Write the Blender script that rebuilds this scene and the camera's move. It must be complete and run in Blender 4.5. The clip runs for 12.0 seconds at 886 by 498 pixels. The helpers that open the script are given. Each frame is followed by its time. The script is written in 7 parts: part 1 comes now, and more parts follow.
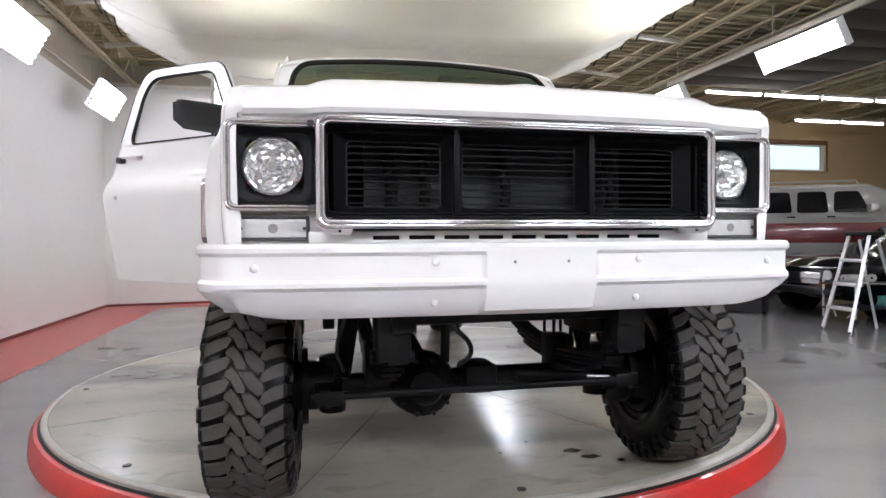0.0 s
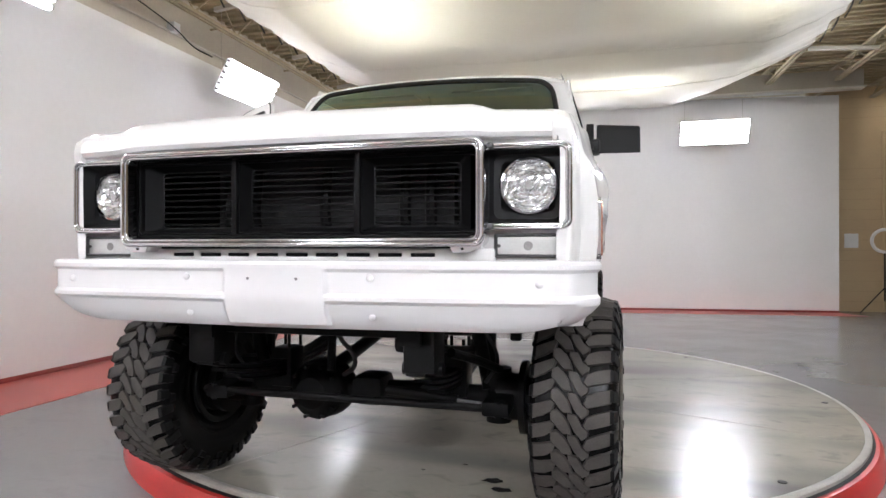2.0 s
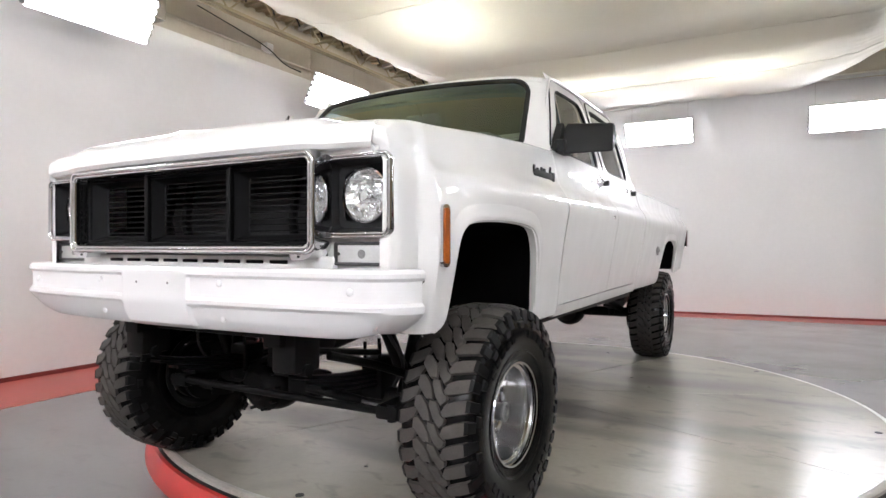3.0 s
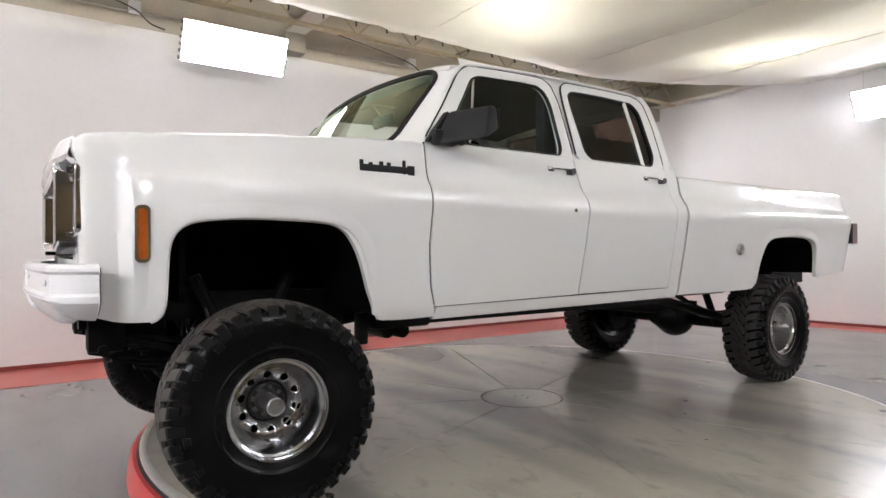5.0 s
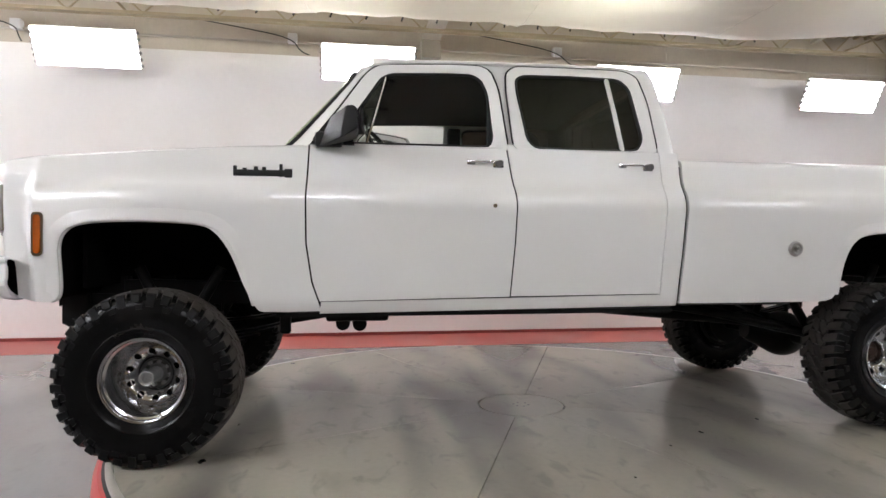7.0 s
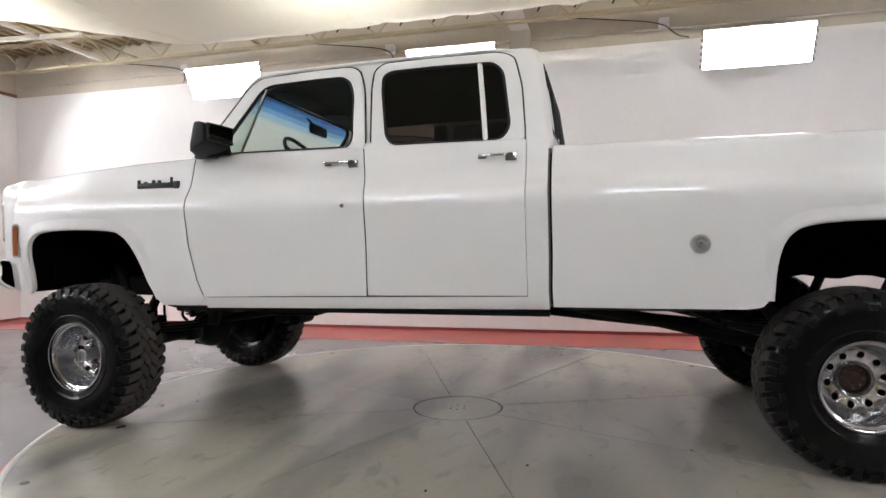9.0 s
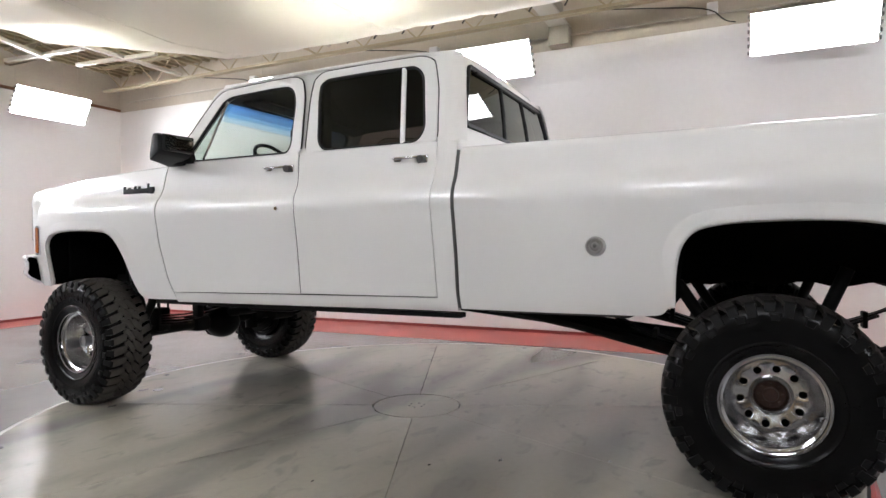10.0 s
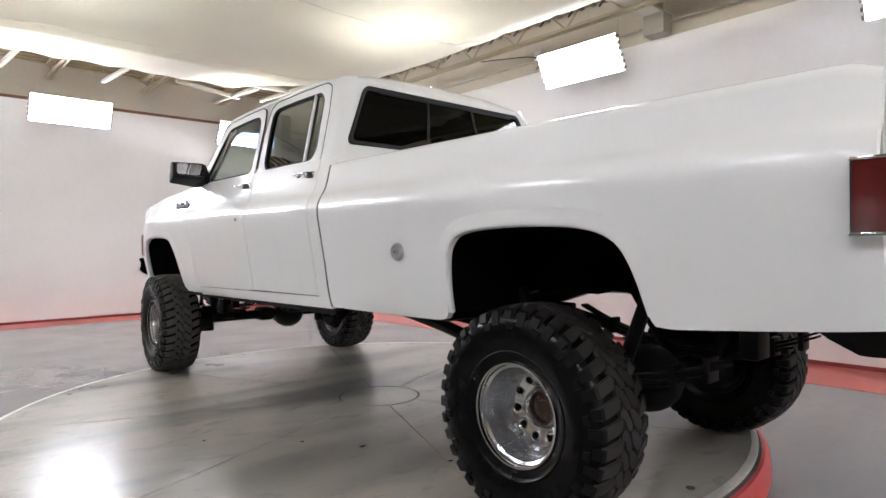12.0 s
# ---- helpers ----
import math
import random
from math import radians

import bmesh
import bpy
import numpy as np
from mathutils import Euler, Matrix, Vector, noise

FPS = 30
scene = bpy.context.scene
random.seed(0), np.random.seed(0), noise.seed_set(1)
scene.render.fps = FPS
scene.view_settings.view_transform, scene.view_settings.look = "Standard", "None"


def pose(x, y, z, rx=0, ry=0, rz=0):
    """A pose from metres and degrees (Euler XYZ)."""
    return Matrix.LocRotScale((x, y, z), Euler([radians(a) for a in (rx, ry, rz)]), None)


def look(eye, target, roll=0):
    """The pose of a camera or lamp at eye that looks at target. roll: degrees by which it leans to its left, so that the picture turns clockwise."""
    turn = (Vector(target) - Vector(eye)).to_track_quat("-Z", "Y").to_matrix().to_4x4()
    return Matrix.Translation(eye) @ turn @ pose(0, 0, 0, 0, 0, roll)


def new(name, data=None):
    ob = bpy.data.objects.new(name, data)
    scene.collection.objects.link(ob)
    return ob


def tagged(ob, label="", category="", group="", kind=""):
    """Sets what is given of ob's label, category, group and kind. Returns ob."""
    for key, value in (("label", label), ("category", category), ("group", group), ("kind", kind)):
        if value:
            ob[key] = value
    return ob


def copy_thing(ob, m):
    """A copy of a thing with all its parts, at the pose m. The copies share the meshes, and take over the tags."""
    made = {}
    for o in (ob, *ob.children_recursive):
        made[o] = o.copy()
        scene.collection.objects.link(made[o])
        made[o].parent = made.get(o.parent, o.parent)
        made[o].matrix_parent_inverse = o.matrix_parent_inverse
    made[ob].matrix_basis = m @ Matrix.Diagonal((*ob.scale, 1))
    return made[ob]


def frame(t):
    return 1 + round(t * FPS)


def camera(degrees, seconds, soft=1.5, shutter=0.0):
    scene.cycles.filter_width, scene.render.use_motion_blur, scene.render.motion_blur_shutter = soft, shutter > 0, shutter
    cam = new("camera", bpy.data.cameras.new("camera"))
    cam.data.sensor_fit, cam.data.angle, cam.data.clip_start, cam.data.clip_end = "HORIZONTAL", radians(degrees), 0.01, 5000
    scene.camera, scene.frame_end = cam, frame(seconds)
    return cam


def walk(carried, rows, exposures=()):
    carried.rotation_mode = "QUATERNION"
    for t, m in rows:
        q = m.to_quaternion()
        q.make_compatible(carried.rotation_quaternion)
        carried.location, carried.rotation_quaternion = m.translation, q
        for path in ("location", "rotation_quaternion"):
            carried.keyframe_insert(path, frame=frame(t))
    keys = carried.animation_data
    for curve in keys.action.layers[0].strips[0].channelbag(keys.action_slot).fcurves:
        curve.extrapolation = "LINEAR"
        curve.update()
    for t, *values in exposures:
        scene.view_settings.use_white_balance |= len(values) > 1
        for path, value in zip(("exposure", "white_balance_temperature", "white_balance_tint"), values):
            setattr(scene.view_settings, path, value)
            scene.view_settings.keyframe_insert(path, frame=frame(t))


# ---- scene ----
cam = camera(72.1, 12.0)
PATH = [
    (0, (-0.719, -4.686, 1.029), (-0.268, -2.738, 1.0), -0.4),
    (0.5, (-0.322, -4.733, 1.03), (-0.085, -2.747, 1.022), -0.3),
    (1, (0.093, -4.76, 1.022), (0.084, -2.76, 1.039), -0.2),
    (1.5, (0.556, -4.744, 1.05), (0.28, -2.764, 1.051), 0.0),
    (2, (1.037, -4.703, 1.054), (0.527, -2.769, 1.058), -0.0),
    (2.5, (1.515, -4.569, 1.074), (0.769, -2.714, 1.074), 0.1),
    (3, (1.996, -4.365, 1.087), (1.029, -2.614, 1.085), 0.1),
    (4.8, (3.313, -3.106, 1.063), (1.727, -1.888, 1.069), -0.2),
    (5, (3.461, -2.956, 1.062), (1.819, -1.814, 1.069), -0.2),
    (5.5, (3.753, -2.528, 1.066), (1.989, -1.585, 1.072), -0.0),
    (6, (3.942, -2.067, 1.077), (2.081, -1.334, 1.075), 0.0),
    (6.5, (4.089, -1.594, 1.09), (2.158, -1.074, 1.077), 0.0),
    (7, (4.171, -1.116, 1.08), (2.193, -0.817, 1.069), 0.2),
    (9, (4.05, 0.95, 1.091), (2.114, 0.451, 1.068), -0.7),
    (9.5, (3.929, 1.433, 1.099), (2.043, 0.767, 1.072), -0.5),
    (10, (3.758, 1.939, 1.095), (1.949, 1.086, 1.071), -0.5),
    (10.5, (3.538, 2.418, 1.085), (1.825, 1.385, 1.071), -0.6),
    (11, (3.323, 2.87, 1.094), (1.717, 1.678, 1.082), -0.6),
    (11.5, (3.06, 3.294, 1.08), (1.583, 1.945, 1.077), -0.5),
    (12, (2.795, 3.682, 1.094), (1.457, 2.196, 1.085), -0.5),
]
EXPOSURE = [(0.0, 0.02, 6160, 10), (3.0, 0.05, 6400, 10), (5.0, -0.03, 6480, 10), (6.5, -0.07, 6480, 10), (10.0, -0.02, 6400, 10), (12.0, 0.03, 6330, 10)]
walk(cam, [(t, look(eye, target, roll)) for t, eye, target, roll in PATH], EXPOSURE)

# ---- world: faint daylight behind the high windows of the far bay ----
world = bpy.data.worlds.new("world")
scene.world = world
world.use_nodes = True
sky = world.node_tree.nodes.new("ShaderNodeTexSky")
sky.sky_type, sky.sun_disc = "NISHITA", False
sky.sun_elevation, sky.sun_rotation = radians(35), radians(200)
world.node_tree.links.new(sky.outputs[0], world.node_tree.nodes["Background"].inputs[0])
world.node_tree.nodes["Background"].inputs[1].default_value = 0.12

PANEL_LIGHT = 41.0     # glow of the photo light panels' tubes
SOUTH_LIGHT = 54.0     # glow of the south wall's tubes, raised to brighten that end
FILL_LIGHT = 27.0      # glow of the unseen fill panels added on the open side
DIM_LIGHT = 22.0       # glow of the west wall's tubes, lowered to dim that wall
STRIP_LIGHT = 22.0     # glow of the shop's ceiling tubes
ABOVE_LIGHT = 165.0     # glow of the tubes above the fabric canopy


# ---- materials ----
def mat(name, color, rough=0.5, metal=0.0, var=0.12, scale=3.0, fine=60.0, bump=0.0, coat=0.0, stain=None, rvar=0.1, spec=0.5):
    """A surface with broad and fine variation of colour, gloss and relief. stain: (colour, amount)."""
    m = bpy.data.materials.new(name)
    m.use_nodes = True
    nt = m.node_tree
    b = nt.nodes["Principled BSDF"]
    co = nt.nodes.new("ShaderNodeTexCoord")
    n1 = nt.nodes.new("ShaderNodeTexNoise")
    n1.inputs["Scale"].default_value, n1.inputs["Detail"].default_value = scale, 5
    n2 = nt.nodes.new("ShaderNodeTexNoise")
    n2.inputs["Scale"].default_value, n2.inputs["Detail"].default_value = fine, 3
    for n in (n1, n2):
        nt.links.new(co.outputs["Object"], n.inputs["Vector"])
    mix = nt.nodes.new("ShaderNodeMix")
    mix.data_type = "FLOAT"
    mix.inputs[0].default_value = 0.4
    nt.links.new(n1.outputs[0], mix.inputs[2])
    nt.links.new(n2.outputs[0], mix.inputs[3])
    ramp = nt.nodes.new("ShaderNodeValToRGB")
    lo, hi = 1 - var, 1 + var
    ramp.color_ramp.elements[0].position, ramp.color_ramp.elements[1].position = 0.3, 0.7
    ramp.color_ramp.elements[0].color = (*[min(1, c * lo) for c in color], 1)
    ramp.color_ramp.elements[1].color = (*[min(1, c * hi) for c in color], 1)
    nt.links.new(mix.outputs[0], ramp.inputs[0])
    out = ramp.outputs[0]
    if stain:
        n3 = nt.nodes.new("ShaderNodeTexNoise")
        n3.inputs["Scale"].default_value, n3.inputs["Detail"].default_value = scale * 0.7, 8
        n3.inputs["Distortion"].default_value = 0.6
        nt.links.new(co.outputs["Object"], n3.inputs["Vector"])
        r3 = nt.nodes.new("ShaderNodeMapRange")
        r3.inputs[1].default_value, r3.inputs[2].default_value = 0.52, 0.72
        r3.inputs[4].default_value = stain[1]
        nt.links.new(n3.outputs[0], r3.inputs[0])
        mx = nt.nodes.new("ShaderNodeMix")
        mx.data_type = "RGBA"
        nt.links.new(r3.outputs[0], mx.inputs[0])
        nt.links.new(out, mx.inputs[6])
        mx.inputs[7].default_value = (*stain[0], 1)
        out = mx.outputs[2]
    nt.links.new(out, b.inputs["Base Color"])
    rr = nt.nodes.new("ShaderNodeMapRange")
    rr.inputs[3].default_value, rr.inputs[4].default_value = max(0.02, rough - rvar), min(1, rough + rvar)
    nt.links.new(mix.outputs[0], rr.inputs[0])
    nt.links.new(rr.outputs[0], b.inputs["Roughness"])
    b.inputs["Metallic"].default_value = metal
    b.inputs["Specular IOR Level"].default_value = spec
    if coat:
        b.inputs["Coat Weight"].default_value = coat
        b.inputs["Coat Roughness"].default_value = 0.04
    if bump:
        bp = nt.nodes.new("ShaderNodeBump")
        bp.inputs["Strength"].default_value = bump
        bp.inputs["Distance"].default_value = 0.004
        nt.links.new(n2.outputs[0], bp.inputs["Height"])
        nt.links.new(bp.outputs[0], b.inputs["Normal"])
    return m


def glow(name, color, strength):
    m = bpy.data.materials.new(name)
    m.use_nodes = True
    b = m.node_tree.nodes["Principled BSDF"]
    b.inputs["Base Color"].default_value = (*color, 1)
    b.inputs["Emission Color"].default_value = (*color, 1)
    b.inputs["Emission Strength"].default_value = strength
    return m


def glass(name, color, rough=0.0, ior=1.5, gloss=(0.97, 1.0, 0.95)):
    """A thin pane: mirror gloss over a see-through tint."""
    m = bpy.data.materials.new(name)
    m.use_nodes = True
    nt = m.node_tree
    nt.nodes.clear()
    out = nt.nodes.new("ShaderNodeOutputMaterial")
    tr = nt.nodes.new("ShaderNodeBsdfTransparent")
    tr.inputs[0].default_value = (*color, 1)
    gl = nt.nodes.new("ShaderNodeBsdfGlossy")
    gl.inputs["Roughness"].default_value = rough
    gl.inputs["Color"].default_value = (*gloss, 1)
    lw = nt.nodes.new("ShaderNodeLayerWeight")
    pw = nt.nodes.new("ShaderNodeMath")
    pw.operation = "POWER"
    pw.inputs[1].default_value = 4.0
    nt.links.new(lw.outputs["Facing"], pw.inputs[0])
    fr = nt.nodes.new("ShaderNodeMapRange")
    fr.inputs[3].default_value, fr.inputs[4].default_value = ((ior - 1) / (ior + 1)) ** 2 * 1.7, 0.95
    nt.links.new(pw.outputs[0], fr.inputs[0])
    mx = nt.nodes.new("ShaderNodeMixShader")
    nt.links.new(fr.outputs[0], mx.inputs[0])
    nt.links.new(tr.outputs[0], mx.inputs[1])
    nt.links.new(gl.outputs[0], mx.inputs[2])
    nt.links.new(mx.outputs[0], out.inputs[0])
    return m


def bands(name, c1, c2, scale, direction, rough=0.6, metal=0.0, bump=0.4):
    """Even ribs along one axis."""
    m = mat(name, c1, rough, metal)
    nt = m.node_tree
    b = nt.nodes["Principled BSDF"]
    w = nt.nodes.new("ShaderNodeTexWave")
    w.bands_direction = direction
    w.inputs["Scale"].default_value = scale
    co = nt.nodes.new("ShaderNodeTexCoord")
    nt.links.new(co.outputs["Object"], w.inputs["Vector"])
    bp = nt.nodes.new("ShaderNodeBump")
    bp.inputs["Strength"].default_value = bump
    nt.links.new(w.outputs[1], bp.inputs["Height"])
    nt.links.new(bp.outputs[0], b.inputs["Normal"])
    return m


PAINT = mat("white_paint", (0.755, 0.75, 0.73), 0.36, var=0.015, scale=1.5, fine=300, coat=0.75, rvar=0.03)
BUMPER_PAINT = mat("white_bumper_paint", (0.76, 0.755, 0.75), 0.36, var=0.015, scale=4, fine=250, coat=0.5, rvar=0.04)


def wavy_coat(m, scale, distance):
    """Old bodywork: the clear coat ripples slightly."""
    nt = m.node_tree
    co = nt.nodes.new("ShaderNodeTexCoord")
    n = nt.nodes.new("ShaderNodeTexNoise")
    n.inputs["Scale"].default_value, n.inputs["Detail"].default_value = scale, 1
    bp = nt.nodes.new("ShaderNodeBump")
    bp.inputs["Strength"].default_value, bp.inputs["Distance"].default_value = 0.6, distance
    nt.links.new(co.outputs["Object"], n.inputs["Vector"])
    nt.links.new(n.outputs[0], bp.inputs["Height"])
    nt.links.new(bp.outputs[0], nt.nodes["Principled BSDF"].inputs["Coat Normal"])


wavy_coat(PAINT, 5.0, 0.008)
wavy_coat(BUMPER_PAINT, 9.0, 0.003)
CHROME = mat("chrome", (0.66, 0.66, 0.67), 0.08, 1.0, var=0.05, scale=6, fine=90, rvar=0.05)
WHEEL_CHROME = mat("polished_steel", (0.48, 0.48, 0.485), 0.19, 1.0, var=0.08, scale=14, fine=40, rvar=0.03, stain=((0.3, 0.27, 0.24), 0.35))
BLACK_PLASTIC = mat("black_plastic", (0.009, 0.009, 0.0095), 0.5, var=0.2, scale=8, fine=300, bump=0.1, spec=0.22)
GRILLE_BLACK = mat("satin_black_grille", (0.003, 0.003, 0.0032), 0.5, var=0.15, scale=10, fine=200, spec=0.1)
UNDER_BLACK = mat("black_chassis_paint", (0.0045, 0.0045, 0.0045), 0.5, var=0.3, scale=9, fine=120, bump=0.15, stain=((0.014, 0.012, 0.011), 0.35), spec=0.12)
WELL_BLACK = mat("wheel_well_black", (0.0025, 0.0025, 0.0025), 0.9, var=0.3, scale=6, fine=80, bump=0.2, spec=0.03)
RUBBER = mat("tyre_rubber", (0.004, 0.004, 0.004), 0.23, var=0.25, scale=12, fine=160, bump=0.05, stain=((0.007, 0.0065, 0.006), 0.3), rvar=0.02, spec=0.12)
SHOULDER = mat("dressed_rubber", (0.006, 0.006, 0.006), 0.45, var=0.25, scale=12, fine=60, bump=0.03, rvar=0.05, spec=0.1)
TREAD = mat("worn_tread_rubber", (0.055, 0.05, 0.045), 0.62, var=0.3, scale=14, fine=180, bump=0.25, stain=((0.05, 0.044, 0.038), 0.6), spec=0.2)
# darker copy of the worn tread; the rear wheels' shade is in its colour
SHADED_TREAD = mat("shaded_tread_rubber", (0.03, 0.027, 0.0245), 0.55, var=0.35, scale=14, fine=180, bump=0.25, stain=((0.035, 0.031, 0.027), 0.5), spec=0.15)
GASKET = mat("black_rubber_gasket", (0.01, 0.01, 0.01), 0.55, var=0.15, scale=20, spec=0.2)
RUST = mat("rusty_hub", (0.05, 0.026, 0.018), 0.7, 0.3, var=0.4, scale=40, fine=200, bump=0.3)
# grey that carries the shade of the gap behind the cab
GAP_SHADE = mat("gap_shade_grey", (0.13, 0.128, 0.125), 0.6, var=0.1, scale=6, fine=80)
CAP_STEEL = mat("worn_chrome_cap", (0.4, 0.39, 0.385), 0.32, 0.9, var=0.2, scale=40, fine=90, rvar=0.04)
IRON = mat("grey_cast_steel", (0.25, 0.245, 0.24), 0.4, 0.8, var=0.25, scale=25, fine=150, bump=0.1)
DARK_STEEL = mat("dark_greasy_steel", (0.08, 0.078, 0.076), 0.42, 0.7, var=0.3, scale=30, fine=150, bump=0.15)
ORANGE = mat("amber_lens", (0.3, 0.07, 0.01), 0.15, var=0.15, scale=20, coat=0.6)
RED_LENS = mat("red_lens", (0.075, 0.004, 0.006), 0.12, var=0.15, scale=20, coat=0.8)
CLEAR_LENS = mat("clear_ribbed_lens", (0.56, 0.56, 0.545), 0.2, var=0.06, scale=30, fine=120, coat=1.0, bump=0.06, rvar=0.03)
SIGNAL_RIM = mat("grey_signal_rim", (0.05, 0.049, 0.048), 0.4, var=0.15, scale=30)
SLAB_BROWN = mat("dark_brown_slab_steel", (0.045, 0.034, 0.027), 0.55, var=0.15, scale=3, fine=40)
SEAT = mat("tan_vinyl", (0.2, 0.155, 0.11), 0.6, var=0.15, scale=5, fine=200, bump=0.15)
DASH = mat("dark_dash", (0.03, 0.03, 0.032), 0.6, var=0.2, scale=6, bump=0.1)
LINER = mat("dark_headliner", (0.014, 0.014, 0.015), 0.85, var=0.2, scale=6, fine=150)
WALL_WHITE = mat("white_wall_board", (0.79, 0.775, 0.758), 0.62, var=0.03, scale=0.5, fine=18, bump=0.03, stain=((0.66, 0.635, 0.6), 0.35))
UPPER_WALL = mat("grey_beige_upper_wall", (0.5, 0.45, 0.37), 0.75, var=0.08, scale=0.9, fine=25, bump=0.06, stain=((0.34, 0.3, 0.25), 0.4))
TAN_BLOCK = mat("tan_block_wall", (0.42, 0.31, 0.175), 0.7, var=0.07, scale=1.2, fine=30, bump=0.12, stain=((0.36, 0.26, 0.15), 0.4))
RED_TRIM = mat("dark_red_baseboard", (0.2, 0.035, 0.03), 0.45, var=0.2, scale=4)
RED_STRIPE = mat("red_floor_paint", (0.38, 0.07, 0.057), 0.36, var=0.08, scale=2, fine=40, rvar=0.05, stain=((0.34, 0.09, 0.08), 0.4))
RED_SKIRT = mat("red_turntable_skirt", (0.42, 0.018, 0.014), 0.38, var=0.15, scale=3, fine=60, coat=0.3, rvar=0.06, stain=((0.24, 0.02, 0.018), 0.4))


def worn_floor(name, color, pale, dark, rough, smear, angle, fine=26.0, gloss=0.55, worn=0.82):
    """Painted concrete: broad pale and dark areas, long dark scuffs and a fine grain."""
    m = bpy.data.materials.new(name)
    m.use_nodes = True
    nt = m.node_tree
    b = nt.nodes["Principled BSDF"]
    co = nt.nodes.new("ShaderNodeTexCoord")

    def cloud(scale, detail, stretch=(1, 1, 1), turn=0.0, distort=0.0):
        mp = nt.nodes.new("ShaderNodeMapping")
        mp.inputs["Scale"].default_value, mp.inputs["Rotation"].default_value = stretch, (0, 0, turn)
        n = nt.nodes.new("ShaderNodeTexNoise")
        n.inputs["Scale"].default_value, n.inputs["Detail"].default_value, n.inputs["Distortion"].default_value = scale, detail, distort
        nt.links.new(co.outputs["Object"], mp.inputs[0])
        nt.links.new(mp.outputs[0], n.inputs["Vector"])
        return n.outputs[0]

    def ranged(value, a, b_, lo, hi):
        r = nt.nodes.new("ShaderNodeMapRange")
        r.interpolation_type = "SMOOTHSTEP"
        for k, v in ((1, a), (2, b_), (3, lo), (4, hi)):
            r.inputs[k].default_value = v
        nt.links.new(value, r.inputs[0])
        return r.outputs[0]

    def blend(fac, under, over):
        mx = nt.nodes.new("ShaderNodeMix")
        mx.data_type = "RGBA"
        nt.links.new(fac, mx.inputs[0])
        if isinstance(under, tuple):
            mx.inputs[6].default_value = (*under, 1)
        else:
            nt.links.new(under, mx.inputs[6])
        mx.inputs[7].default_value = (*over, 1)
        return mx.outputs[2]

    scuff = ranged(cloud(0.8, 1.5, (0.45, 1.9, 1), angle, 0.3), 0.42, worn, 0, smear)
    col = blend(ranged(cloud(0.35, 1), 0.3, 0.72, 0, 1), color, pale)
    col = blend(scuff, col, dark)
    col = blend(ranged(cloud(2.4, 1.5, (1, 1.6, 1), angle, 0.5), 0.55, 0.9, 0, smear * 0.4), col, dark)
    col = blend(ranged(cloud(6.5, 4, (0.7, 1.3, 1), angle, 0.8), 0.54, 0.72, 0, smear * 0.35), col, dark)
    col = blend(ranged(cloud(fine, 2), 0.3, 0.8, 0, 0.07), col, dark)
    nt.links.new(col, b.inputs["Base Color"])
    nt.links.new(ranged(cloud(1.7, 3), 0.3, 0.75, rough - 0.03, rough + 0.03), b.inputs["Roughness"])
    b.inputs["Specular IOR Level"].default_value = gloss
    return m


FLOOR_GREY = worn_floor("grey_epoxy_floor", (0.17, 0.165, 0.166), (0.2, 0.195, 0.193), (0.11, 0.108, 0.11), 0.225, 0.5, 0.35)
TABLE_TOP = worn_floor("beige_grey_turntable_paint", (0.285, 0.266, 0.226), (0.37, 0.345, 0.286), (0.1, 0.096, 0.092), 0.235, 0.85, 0.25, gloss=0.36, worn=0.7)
SEAM = mat("dark_seam", (0.018, 0.017, 0.016), 0.8, var=0.3, scale=20)
OIL = mat("dark_oil_spot", (0.02, 0.018, 0.016), 0.12, var=0.2, scale=20, coat=0.6)
STEEL_EDGE = mat("worn_steel_edge", (0.31, 0.295, 0.26), 0.45, 0.1, var=0.2, scale=8)
DECK = bands("ribbed_roof_deck", (0.36, 0.295, 0.18), (0.3, 0.26, 0.18), 3.0, "Y", 0.65, bump=0.9)
JOIST = mat("painted_steel_joist", (0.38, 0.32, 0.215), 0.6, var=0.12, scale=3, fine=60)
GIRDER = mat("grey_girder", (0.3, 0.27, 0.22), 0.6, var=0.15, scale=2)
PALE_STEEL = mat("pale_steel_angle", (0.46, 0.43, 0.37), 0.5, var=0.1, scale=4)
FIXTURE = mat("white_enamel_fixture", (0.7, 0.7, 0.7), 0.42, var=0.05, scale=5)
TUBE = glow("fluorescent_tube", (0.95, 0.95, 1.0), PANEL_LIGHT)
SOUTH_TUBE = glow("south_fluorescent_tube", (0.95, 0.95, 1.0), SOUTH_LIGHT)
FILL_TUBE = glow("fill_fluorescent_tube", (0.95, 0.95, 1.0), FILL_LIGHT)
DIM_TUBE = glow("dim_fluorescent_tube", (0.95, 0.95, 1.0), DIM_LIGHT)
STRIP_TUBE = glow("ceiling_tube", (1.0, 0.95, 0.86), STRIP_LIGHT)
ABOVE_TUBE = glow("hidden_tube", (1.0, 0.97, 0.86), ABOVE_LIGHT)
CABLE = mat("black_cable", (0.02, 0.02, 0.02), 0.6, var=0.1)
ALU = mat("aluminium", (0.6, 0.6, 0.6), 0.4, 0.9, var=0.1, scale=10, fine=120)
CABINET_BLACK = mat("charcoal_cabinet", (0.013, 0.013, 0.015), 0.5, var=0.15, scale=3)
BLUE_PAINT = mat("dark_blue_car_paint", (0.016, 0.018, 0.075), 0.2, var=0.1, scale=4, coat=1.0)
SILVER_PAINT = mat("silver_car_paint", (0.42, 0.41, 0.4), 0.42, 0.3, var=0.06, scale=4, coat=0.8)
